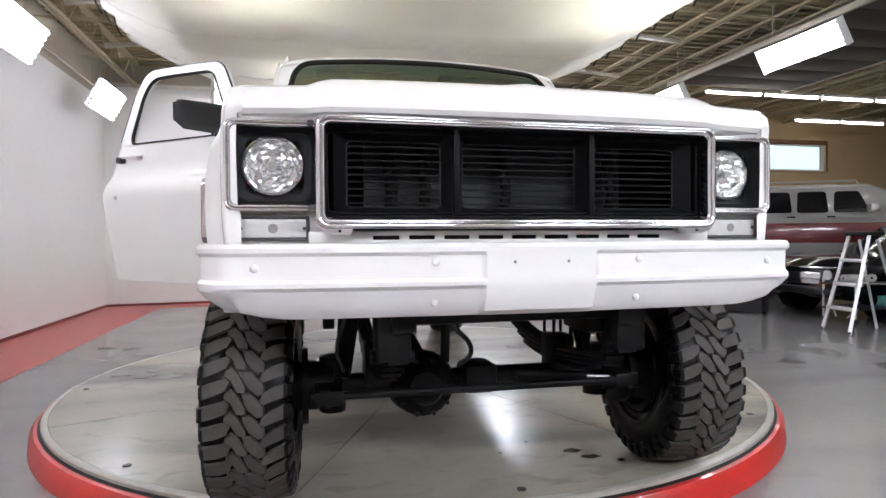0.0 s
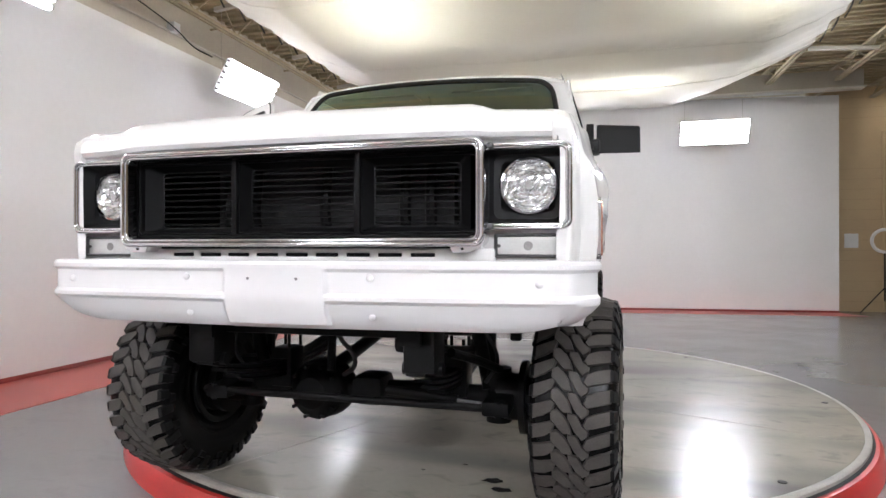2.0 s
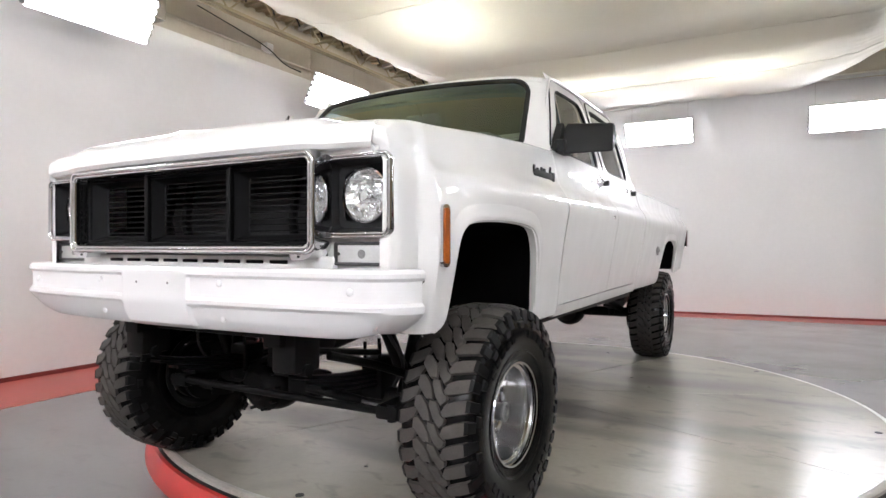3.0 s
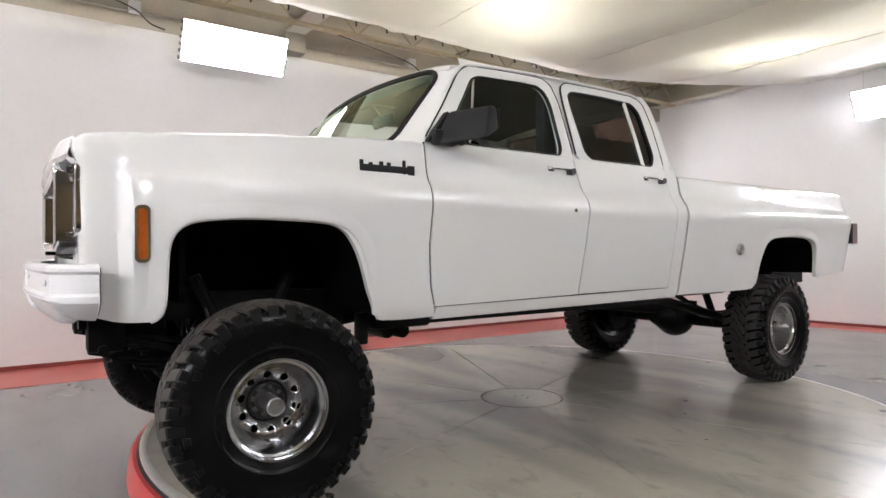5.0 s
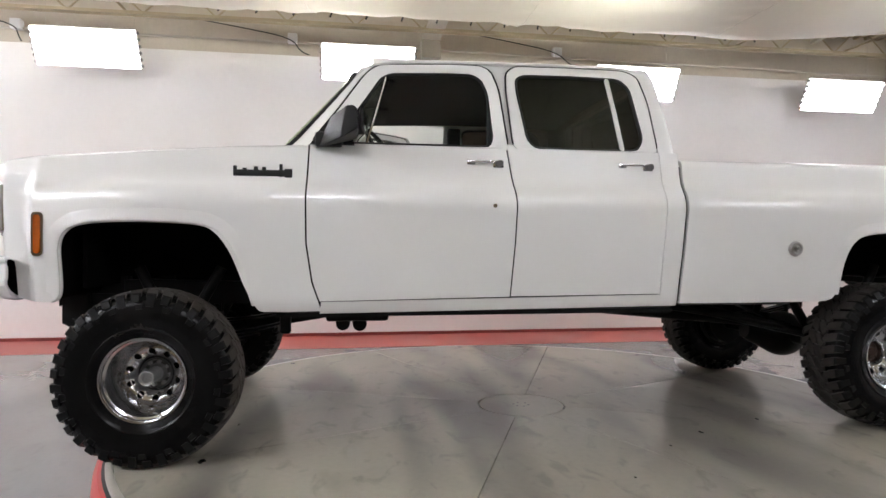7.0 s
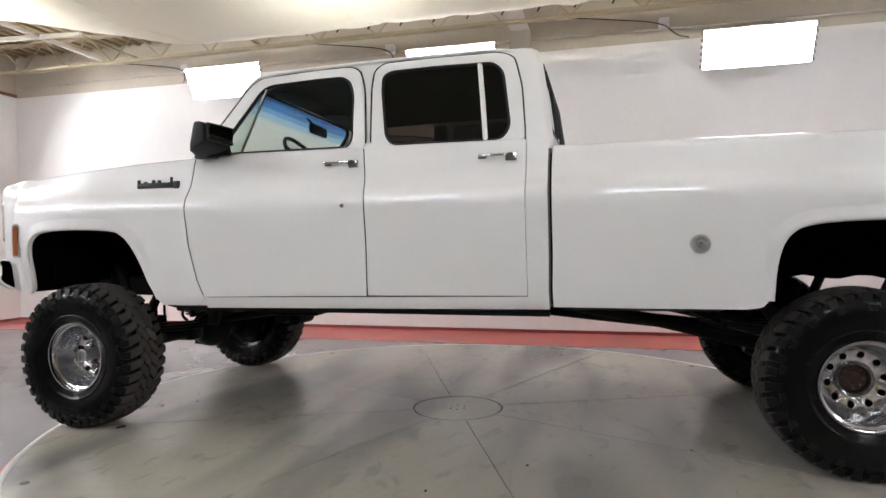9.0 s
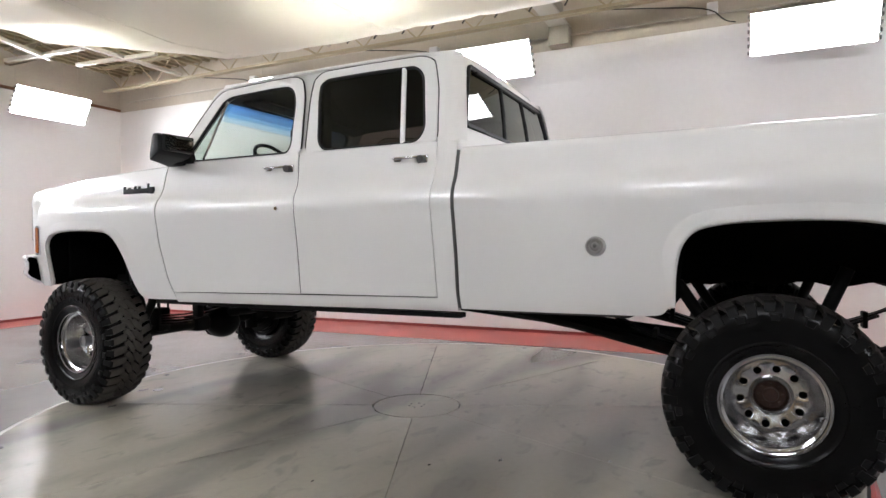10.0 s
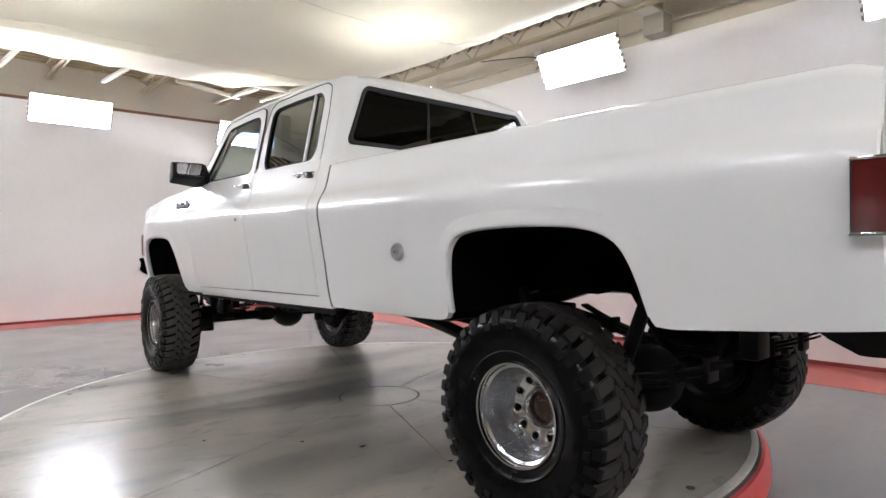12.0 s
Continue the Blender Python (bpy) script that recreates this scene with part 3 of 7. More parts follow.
for y in (1.55, 4.45):
    p = light_panel((5.2, y, 3.34), -90, count=4)
    for s in (-1, 1):
        bm = box(B(), *sorted((s * 0.615, s * 0.623)), -0.075, 0.035, -0.165, 0.165, 0.003)
        bm.transform(pose(0, 0, 0, 28, 0, 0))
        part("end_plate", bm, FIXTURE, p)
# a dark brown slab in sections, hung flat under the joists of the shop
door = thing("overhead_door", "dark brown slab in sections, hung flat under the roof", "overhead door", kind="structure")
for k in range(9):
    part("door_section", box(B(), 5.75, 8.1, 4.9 - 0.6 * (k + 1) + 0.006, 4.9 - 0.6 * k - 0.006, 3.76, 3.8, 0.006), SLAB_BROWN, door)
for x in (5.72, 8.13):
    part("door_track", box(B(), x - 0.025, x + 0.025, -0.6, 5.1, 3.75, 3.83, 0.004), PALE_STEEL, door)
    for y in (0.4, 2.6, 4.8):
        part("track_hanger", cyl(B(), (x, y, 3.82), (x, y, DECK_Z + 0.005), 0.008, seg=6), PALE_STEEL, door)

# power cords of the panels on the white wall
for y in (-5.0, -1.65, 2.0):
    pts = smooth_line([(-3.75, y, 3.5), (-3.95, y - 0.12, 3.6), (-4.1, y - 0.25, 3.82), (-4.12, y - 0.9, 3.93), (-4.12, y - 1.4, 4.0)])
    tagged(part("power_cord", tube(B(), pts, 0.008, 6), CABLE), "black power cord looping to a light panel", "cord", group="power cords")
    tagged(part("junction_box", box(B(), -4.19, -4.08, y - 0.3, y - 0.18, 3.76, 3.88, 0.006), FIXTURE), "small pale junction box on the wall", "junction box", group="junction boxes")

# shop ceiling strips
for y, x0, n in ((5.3, 6.65, 4), (8.35, 6.35, 2), (7.3, 10.5, 2)):
    for k in range(n):
        f = thing("strip_light", "hung fluorescent strip light, lit", "strip light", (x0 + (2.4 if y > 8 else 1.3) * k + 0.6, y, 3.76), group="shop strip lights")
        part("housing", box(B(), -0.61, 0.61, -0.05, 0.05, 0.02, 0.07, 0.006), FIXTURE, f)
        part("tube", cyl(B(), (-0.59, 0, 0), (0.59, 0, 0), 0.024, seg=10), STRIP_TUBE, f, "glowing fluorescent tube")
        for s in (-0.5, 0.5):
            part("hanger", cyl(B(), (s, 0, 0.065), (s, 0, DECK_Z + 0.005 - 3.76), 0.005, seg=6), PALE_STEEL, f)
for x, y in ((9.0, -3.0), (9.0, 1.0), (12.5, -3.0), (12.5, 1.0)):
    f = thing("strip_light", "hung fluorescent strip light, lit", "strip light", (x, y, 3.76), group="shop strip lights")
    part("housing", box(B(), -0.61, 0.61, -0.05, 0.05, 0.02, 0.07, 0.006), FIXTURE, f)
    part("tube", cyl(B(), (-0.59, 0, 0), (0.59, 0, 0), 0.024, seg=10), STRIP_TUBE, f, "glowing fluorescent tube")
    for s in (-0.5, 0.5):
        part("hanger", cyl(B(), (s, 0, 0.065), (s, 0, DECK_Z + 0.005 - 3.76), 0.005, seg=6), PALE_STEEL, f)

# ---- fabric canopy over the turntable, lit from above ----
CX0, CX1, CY0, CY1 = -2.95, 3.68, -6.2, 7.6


def canopy_z(u, y):
    """A shallow bag: nearly flat in the middle, rising to the rim over a long slope at both ends."""
    du = min(1, min(u, 1 - u) * 6.6 / 0.8)
    dv = min(1, (y - CY0) / 2.0, (CY1 - y) / 3.9)
    dip = 0.05 * math.exp(-((y - 3.6) / 0.5) ** 2) + 0.045 * math.exp(-((y - 1.9) / 0.4) ** 2) + 0.03 * math.exp(-((y + 4.1) / 0.4) ** 2)
    return 3.75 - du * (1.3 - 0.3 * du) * (0.3 * max(0, dv) + dip * math.sin(math.pi * u) ** 0.5)


rows = []
NU, NV = 110, 180
for j in range(NV + 1):
    v = j / NV
    row = []
    for i in range(NU + 1):
        u = i / NU
        # rounded corners and a scalloped rim between the clips
        ex = 0.05 * abs(math.sin(math.pi * v * 16))
        ey = 0.03 * abs(math.sin(math.pi * u * 8))
        x = CX0 + ex + (CX1 - CX0 - 2 * ex) * u
        yy = CY0 + ey + (CY1 - CY0 - 2 * ey) * v
        cu = max(0, abs(2 * u - 1) - 0.42) / 0.58
        yy += 3.8 * cu ** 2.1 * (1 if v < 0.5 else -1) * abs(2 * v - 1) ** 3
        edge = max(0, 1 - min(u, 1 - u) / 0.16)
        edge_v = max(0, 1 - min(v, 1 - v) / 0.08)
        z = canopy_z(u, CY0 + (CY1 - CY0) * v)
        z += 0.02 * edge * math.sin(v * 190 + 6 * noise.noise((u * 3, v * 9, 0))) * (1 - edge * 0.5)
        d_hem = min(min(u, 1 - u) * 6.6 / 0.85, min(v, 1 - v) * 13.7 / 0.95)
        z += 0.014 * math.exp(-((d_hem - 1.0) / 0.18) ** 2) * math.sin((u * 6.6 + v * 13.7) * 26 + 6 * noise.noise((u * 3, v * 6, 5))) * (0.4 + noise.noise((u * 2, v * 4, 11)))
        z += 0.01 * edge_v * math.sin(u * 70 + 5 * noise.noise((u * 4, v * 5, 3)))
        q = (v * 6.0 + 0.06 * math.sin(3 * u)) % 1.0
        seam = math.exp(-(min(q, 1 - q) / 0.035) ** 2)
        z += 0.025 * (2 * q - 1) ** 2 * math.sin(math.pi * u) ** 0.7
        z += 0.012 * seam * math.sin(u * 150 + 8 * noise.noise((u * 5, v * 3, 9)))
        z += 0.06 * noise.noise((u * 2.5, v * 6, 7)) * math.sin(math.pi * u)
        z += 0.012 * noise.noise((u * 14, v * 5 + u * 3, 2))
        row.append((x, yy, z))
    rows.append(row)
canopy = thing("fabric_canopy", "large white translucent fabric sheet sagging below the roof joists", "canopy")
for k in range(6):
    bm = B()
    grid(bm, rows[k * 30:k * 30 + 31])
    part("fabric_panel", bm, FABRIC, canopy, angle=80)
for k in range(1, 6):
    row = rows[k * 30]
    part("sewn_seam", tube(B(), [(p[0], p[1], p[2] - 0.003) for p in row], 0.004, 5), FABRIC, canopy)
for k in range(17):
    yy = CY0 + 3.6 + (CY1 - CY0 - 7.2) * k / 16
    for x, s in ((CX0, -1), (CX1, 1)):
        c = tagged(part("canopy_clip", tube(B(), smooth_line([(x + 0.02 * s, yy, 3.71), (x + 0.08 * s, yy + 0.03, 3.8), (x + 0.1 * s, yy - 0.05, 3.9), (x + 0.14 * s, yy, DECK_Z + 0.005)]), 0.011, 6), CABLE), "black clip and cord tying the canopy's rim to a joist", "clip", group="canopy clips")
for x, y in ((-1.1, 1.2), (-1.4, -1.5), (2.6, 1.2), (1.9, -2.4), (-0.5, 4.7), (1.5, 4.9), (1.3, -5.0), (-0.8, -5.0)):
    f = thing("strip_light", "fluorescent strip light above the canopy, lit", "strip light", (x, y, 4.12), group="lights above the canopy")
    part("housing", box(B(), -0.06, 0.06, -0.62, 0.62, 0.02, 0.07, 0.006), FIXTURE, f)
    part("tube", cyl(B(), (0, -0.6, 0.0), (0, 0.6, 0.0), 0.024, seg=10), ABOVE_TUBE, f, "glowing fluorescent tube")
    part("hanger", cyl(B(), (0, 0, 0.065), (0, 0, DECK_Z + 0.005 - 4.12), 0.005, seg=6), PALE_STEEL, f)

# ---- turntable ----
TX, TY = 0.153, 0.033
table = thing("turntable", "round beige grey vehicle turntable with red skirt", "turntable", (TX, TY, 0))
for k in range(8):
    a0, a1 = radians(22.5 + 45 * k), radians(67.5 + 45 * k)
    pts_o = [(2.44 * math.cos(a0 + (a1 - a0) * t / 24), 2.44 * math.sin(a0 + (a1 - a0) * t / 24)) for t in range(25)]
    pts_i = [(0.29 * math.cos(a0 + (a1 - a0) * t / 24), 0.29 * math.sin(a0 + (a1 - a0) * t / 24)) for t in range(25)]
    mid = (a0 + a1) / 2
    ox, oy = 0.006 * math.cos(mid), 0.006 * math.sin(mid)
    pb = B()
    prism(pb, [(x + ox, y + oy) for x, y in pts_o] + [(x + ox, y + oy) for x, y in reversed(pts_i)], "z", -0.024, 0.0)
    part("deck_plate", pb, TABLE_TOP, table)
part("seam_bed", cyl(B(), (0, 0, -0.06), (0, 0, -0.02), 2.45, seg=96), SEAM, table)
bm = cyl(B(), (0, 0, -0.022), (0, 0, -0.0005), 0.283, seg=64)
part("centre_plate", bm, TABLE_TOP, table)
bm = B()
prof = [(2.447, -0.02), (2.447, 0.0), (2.455, 0.002), (2.475, 0.0), (2.482, -0.006), (2.482, -0.03)]
grid(bm, [[(r * math.cos(t), r * math.sin(t), z) for t in [2 * math.pi * k / 128 for k in range(128)]] for r, z in prof], close=True)
part("rim", bm, STEEL_EDGE, table, "worn steel rim")
bm = B()
prof = [(2.47, -0.03), (2.47, -0.036), (2.49, -0.036), (2.49, -0.03), (2.515, -0.034), (2.535, -0.06), (2.545, FZ)]
grid(bm, [[(r * math.cos(t), r * math.sin(t), z) for t in [2 * math.pi * k / 128 for k in range(128)]] for r, z in prof[3:]], close=True)
part("skirt", bm, RED_SKIRT, table, "glossy red skirt")
bm = B()
grid(bm, [[(r * math.cos(t), r * math.sin(t), z) for t in [2 * math.pi * k / 128 for k in range(128)]] for r, z in ((2.47, -0.05), (2.497, -0.028), (2.47, -0.016))], close=True)
part("rim_seal", bm, GASKET, table)
for k in range(8):
    a = radians(45 * k - 45)
    part("lifting_bolt", cyl(B(), (2.36 * math.cos(a), 2.36 * math.sin(a), -0.001), (2.36 * math.cos(a), 2.36 * math.sin(a), 0.003), 0.02, seg=14), SEAM, table)
for k in range(6):
    a = radians(60 * k + 10)
    part("plate_screw", cyl(B(), (0.05 * math.cos(a), 0.05 * math.sin(a), -0.002), (0.05 * math.cos(a), 0.05 * math.sin(a), 0.001), 0.007, seg=8), SEAM, table)
rnd = random.Random(4)
for x, y, r in ((0.55, -1.95, 0.05), (0.6, -2.05, 0.045), (0.72, -2.12, 0.02), (0.38, -1.78, 0.014), (0.2, -1.9, 0.01), (1.0, -1.85, 0.03), (0.9, 0.9, 0.02), (1.1, 0.6, 0.012), (0.7, 1.4, 0.015), (1.5, 0.2, 0.01)):
    bm = B()
    vs = [bm.verts.new((x + r * rnd.uniform(0.7, 1.3) * math.cos(2 * math.pi * k / 14), y + 0.6 * r * rnd.uniform(0.6, 1.3) * math.sin(2 * math.pi * k / 14), 0.0012)) for k in range(14)]
    bm.faces.new(vs)
    tagged(part("oil_spot", bm, OIL), "small dark oil drip on the turntable", "oil spot", group="oil spots")


# ---- the truck: nose towards -y, driver's side at +x ----
PROFILE = smooth_line([(0.70, 0.930), (0.735, 0.955), (0.79, 0.980), (0.95, 1.005), (1.07, 1.026), (1.20, 1.047), (1.25, 1.0565), (1.275, 1.06), (1.295, 1.0605), (1.312, 1.0592), (1.328, 1.0563), (1.342, 1.0522), (1.355, 1.047), (1.368, 1.0405), (1.382, 1.0315),
                       (1.402, 1.016), (1.425, 1.004), (1.47, 0.990), (1.53, 0.978), (1.60, 0.960), (1.75, 0.922), (1.90, 0.881), (2.03, 0.843), (2.08, 0.826), (2.115, 0.808), (2.15, 0.77)], 2)
PROFILE_Z, PROFILE_X = [p[0] for p in PROFILE], [p[1] for p in PROFILE]
FRONT = smooth_line([(0.70, 0.922), (0.735, 0.945), (0.79, 0.970), (0.95, 1.0), (1.04, 1.018), (1.12, 1.026), (1.2, 1.023), (1.27, 1.014), (1.32, 1.006), (1.345, 1.0), (1.365, 0.986), (1.385, 0.974), (1.42, 0.966), (1.47, 0.955), (1.53, 0.93)], 2)
FRONT_Z, FRONT_X = [p[0] for p in FRONT], [p[1] for p in FRONT]


def side_x(y, z):
    """Half the body's width at a place along the truck and a height."""
    x = float(np.interp(z, PROFILE_Z, PROFILE_X))
    if y < -2.05:
        # the crease runs out ahead of the wheel opening; the fender ends in a soft corner and a narrower nose
        swell = float(np.interp(z, FRONT_Z, FRONT_X))
        nose = float(np.interp(z, [0.735, 0.80, 0.95, 1.1, 1.3, 1.42, 1.46, 1.5], [0.90, 0.915, 0.937, 0.95, 0.954, 0.952, 0.943, 0.925]))
        w = min(1.0, (-2.05 - y) / 0.53)
        x += (swell - x) * w * w * (3 - 2 * w)
        g = min(1.0, max(0.0, (-2.615 - y) / 0.05))
        ahead = min(1.0, max(0.0, (-2.66 - y) / 0.11))
        x -= max(0.0, x - nose) * (0.78 * g * g * (3 - 2 * g) + 0.22 * ahead)
        if y < -2.74:
            x -= 0.02 * ((-2.74 - y) / 0.07) ** 2
    if y > 3.12:
        x -= 0.05 * ((y - 3.12) / 0.2) ** 2
    return x


def gap_a(z):
    return float(np.interp(z, [0.72, 0.78, 0.89, 1.09, 1.33, 1.6], [-1.262, -1.277, -1.314, -1.342, -1.342, -1.33]))


def gap_b(z):
    return float(np.interp(z, [0.78, 0.81, 1.1, 1.3, 1.36, 1.6], [-0.262, -0.265, -0.25, -0.248, -0.253, -0.282]))


def gap_c(z):
    return float(np.interp(z, [0.74, 0.85, 1.02, 1.3, 1.36, 1.45, 1.6], [0.716, 0.713, 0.718, 0.718, 0.717, 0.715, 0.72]))


def skin(bottom, top, n, nv, left=None, right=None, roll=(), depth=0.03, nose=None):
    """A body panel between a bottom and a top line of (y, z), laid on the body's side."""
    lo, hi = resample(bottom, n), resample(top, n)
    rows = []
    tall = max(p[1] for p in hi) > 1.3
    crease = [1.22, 1.25, 1.275, 1.295, 1.31, 1.322, 1.332, 1.34, 1.347, 1.353, 1.359, 1.365, 1.371, 1.378, 1.386, 1.396, 1.408, 1.422]
    levels = [("low", k / 16) for k in range(16)] + [("mid", z) for z in crease] + [("top", k / 8) for k in range(1, 9)] if tall else [("all", k / nv) for k in range(nv + 1)]
    for where, lev in levels:
        row = []
        for i in range(n):
            z0, z1 = lo[i][1], hi[i][1]
            z = {"low": z0 + (1.22 - z0) * lev, "mid": lev, "top": 1.422 + (z1 - 1.422) * lev, "all": z0 + (z1 - z0) * lev}[where]
            w = (z - z0) / (z1 - z0)
            y = lo[i][0] * (1 - w) + hi[i][0] * w
            u = i / (n - 1)
            if left:
                yl = lo[0][0] * (1 - w) + hi[0][0] * w
                y += (1 - u) ** 2 * (left(z) - yl)
            if right:
                yr = lo[-1][0] * (1 - w) + hi[-1][0] * w
                y += u ** 2 * (right(z) - yr)
            row.append((side_x(y, z), y, z))
        rows.append(row)
    edge = rows[-1]
    for dx, dz in roll:
        rows.append([(p[0] + dx, p[1], p[2] + dz) for p in edge])
    if nose:
        # the front edge turns in across the nose
        for r in rows:
            x, y, z = r[0]
            xi = nose(z)
            xi = min(xi, x - 0.012)
            r[:0] = [(xi, y - 0.012, z), (max(xi + 0.003, x - 0.03), y - 0.012, z), (x - 0.006, y - 0.008, z)]
    bm = B()
    grid(bm, rows)
    flange(bm, -depth)
    return bm


def ring(outer, inner, n=72, depth=0.035):
    """A door's window frame: the strip between two closed lines on the body's side."""
    def even(pts):
        return resample(pts + pts[:1], n + 1)[:n]
    o, i = even(outer), even(inner)
    k = min(range(n), key=lambda s: sum(math.dist(o[j], i[(j + s) % n]) for j in range(0, n, 4)))
    i = i[k:] + i[:k]
    mid = [((a[0] + b[0]) / 2, (a[1] + b[1]) / 2) for a, b in zip(o, i)]
    bm = B()
    grid(bm, [[(side_x(y, z), y, z) for y, z in o], [(side_x(y, z) + 0.004, y, z) for y, z in mid], [(side_x(y, z) - 0.004, y, z) for y, z in i]], close=True)
    flange(bm, -depth)
    return bm


truck = thing("pickup_truck", "lifted white crew cab pickup truck with one door open", "pickup truck")
FRONT_ARCH = [(-2.555, 0.80), (-2.522, 0.815), (-2.509, 0.86), (-2.507, 0.95), (-2.506, 1.08), (-2.475, 1.15), (-2.40, 1.188), (-2.2, 1.2), (-1.95, 1.195), (-1.80, 1.178), (-1.72, 1.11), (-1.665, 1.0), (-1.605, 0.77)]
REAR_ARCH = [(1.715, 0.80), (1.72, 0.97), (1.755, 1.10), (1.85, 1.162), (2.2, 1.176), (2.44, 1.162), (2.565, 1.12), (2.622, 1.032), (2.67, 0.86)]

# outer panels, both sides
FD_OUT = [(-1.325, 1.605), (-1.18, 1.80), (-1.03, 2.02), (-0.96, 2.068), (-0.6, 2.088), (-0.41, 2.09), (-0.35, 2.06), (-0.312, 1.95), (-0.277, 1.605)]
FD_IN = [(-1.20, 1.612), (-1.10, 1.77), (-0.955, 1.99), (-0.90, 2.016), (-0.6, 2.03), (-0.45, 2.03), (-0.40, 1.995), (-0.372, 1.92), (-0.356, 1.66), (-0.378, 1.612)]
RD_OUT = [(-0.24, 1.605), (-0.262, 1.95), (-0.255, 2.055), (-0.2, 2.095), (0.1, 2.102), (0.44, 2.1), (0.52, 2.065), (0.563, 1.90), (0.589, 1.605)]
RD_IN = [(-0.118, 1.612), (-0.163, 1.66), (-0.205, 1.93), (-0.207, 2.01), (-0.165, 2.038), (0.1, 2.044), (0.41, 2.04), (0.466, 1.985), (0.51, 1.68), (0.468, 1.612)]


def soft(pts, r=0.05):
    return round_poly(pts, r)


def door_trim(s, parent, front):
    """Handle and lock of a door."""
    y0 = -0.50 if front else 0.355
    y1 = -0.31 if front else 0.545
    h = part("door_handle", mirrored(box(B(), side_x(-0.4, 1.53) + 0.022, side_x(-0.4, 1.53) + 0.036, y0, y1 - 0.03, 1.521, 1.535, 0.005), s), CHROME, parent, "chrome door handle")
    part("handle_button", mirrored(cyl(B(), (0.95, y1 - 0.025, 1.517), (1.018, y1 - 0.025, 1.517), 0.019, seg=16), s), DARK_STEEL, h)
    part("handle_base", mirrored(box(B(), 0.968, 0.985, y0 - 0.006, y0 + 0.04, 1.512, 1.54, 0.005), s), CHROME, h)
    part("handle_plate", mirrored(box(B(), 0.968, 0.988, y1 - 0.055, y1 + 0.004, 1.497, 1.54, 0.006), s), CHROME, h)


def door_seal(outline):
    """A dark tube that draws the shadowed gap round a door's window frame."""
    cy, cz = sum(p[0] for p in outline) / len(outline), sum(p[1] for p in outline) / len(outline)
    pts = round_poly(outline[:1] + outline[1:] + [], 0.05)
    pts = [(y + (0.006 if y > cy else -0.006), z + (0.006 if z > cz + 0.2 else 0.0)) for y, z in pts if z > 1.62]
    k = max(range(len(pts)), key=lambda q: math.dist(pts[q], pts[q - 1]))
    pts = pts[k:] + pts[:k]
    return tube(B(), [(side_x(y, z) - 0.003, y, z) for y, z in pts], 0.0048, 6)


def front_door(s, parent):
    d = part("front_door", mirrored(skin([(-1.285, 0.79), (-0.27, 0.806)], [(-1.33, 1.606), (-0.287, 1.606)], 30, 44, lambda z: gap_a(z) + 0.005, lambda z: gap_b(z) - 0.005), s), PAINT, parent)
    part("window_frame", mirrored(ring(soft(FD_OUT, 0.02), soft(FD_IN)), s), PAINT, d)
    part("door_seal", mirrored(door_seal(FD_OUT), s), GASKET, d)
    inner = B()
    pts = soft(FD_IN)
    tube(inner, [(side_x(y, z) - 0.012, y, z) for y, z in pts], 0.011, 6, closed=True)
    part("window_gasket", mirrored(inner, s), GASKET, d)
    part("vent_bar", mirrored(tube(B(), [(side_x(0, 1.615) - 0.01, -1.038, 1.615), (side_x(0, 1.81) - 0.012, -0.982, 1.81), (side_x(0, 2.02) - 0.012, -0.925, 2.02)], 0.008, 6), s), CHROME, d)
    vent = B()
    pl = [(-1.185, 1.622), (-1.042, 1.622), (-0.932, 2.01), (-0.955, 1.985), (-1.09, 1.775)]
    vent.faces.new([vent.verts.new((side_x(y, z) - 0.014, y, z)) for y, z in pl])
    part("vent_pane", mirrored(vent, s), VENT_GLASS, d)
    trim = skin([(-1.27, 0.80), (-0.28, 0.815)], [(-1.31, 1.6), (-0.30, 1.6)], 12, 10, depth=0.01)
    for v in trim.verts:
        v.co.x = 0.93 - 0.02 * math.sin((v.co.z - 0.8) * 4)
    part("inner_trim", mirrored(trim, s), SEAT, d, "tan inner door trim")
    sill = B()
    box(sill, 0.915, 0.957, -1.2, -0.35, 1.598, 1.61)
    part("window_sill", mirrored(sill, s), GASKET, d)
    door_trim(s, d, True)
    part("door_lock", mirrored(lock_mesh(), s), CHROME, d)
    mirror_assembly(s, d)
    return d


def lock_mesh():
    bm = B()
    x = side_x(-0.37, 1.29)
    cyl(bm, (x - 0.01, -0.37, 1.29), (x + 0.006, -0.37, 1.29), 0.014, 0.011, 14)
    return bm


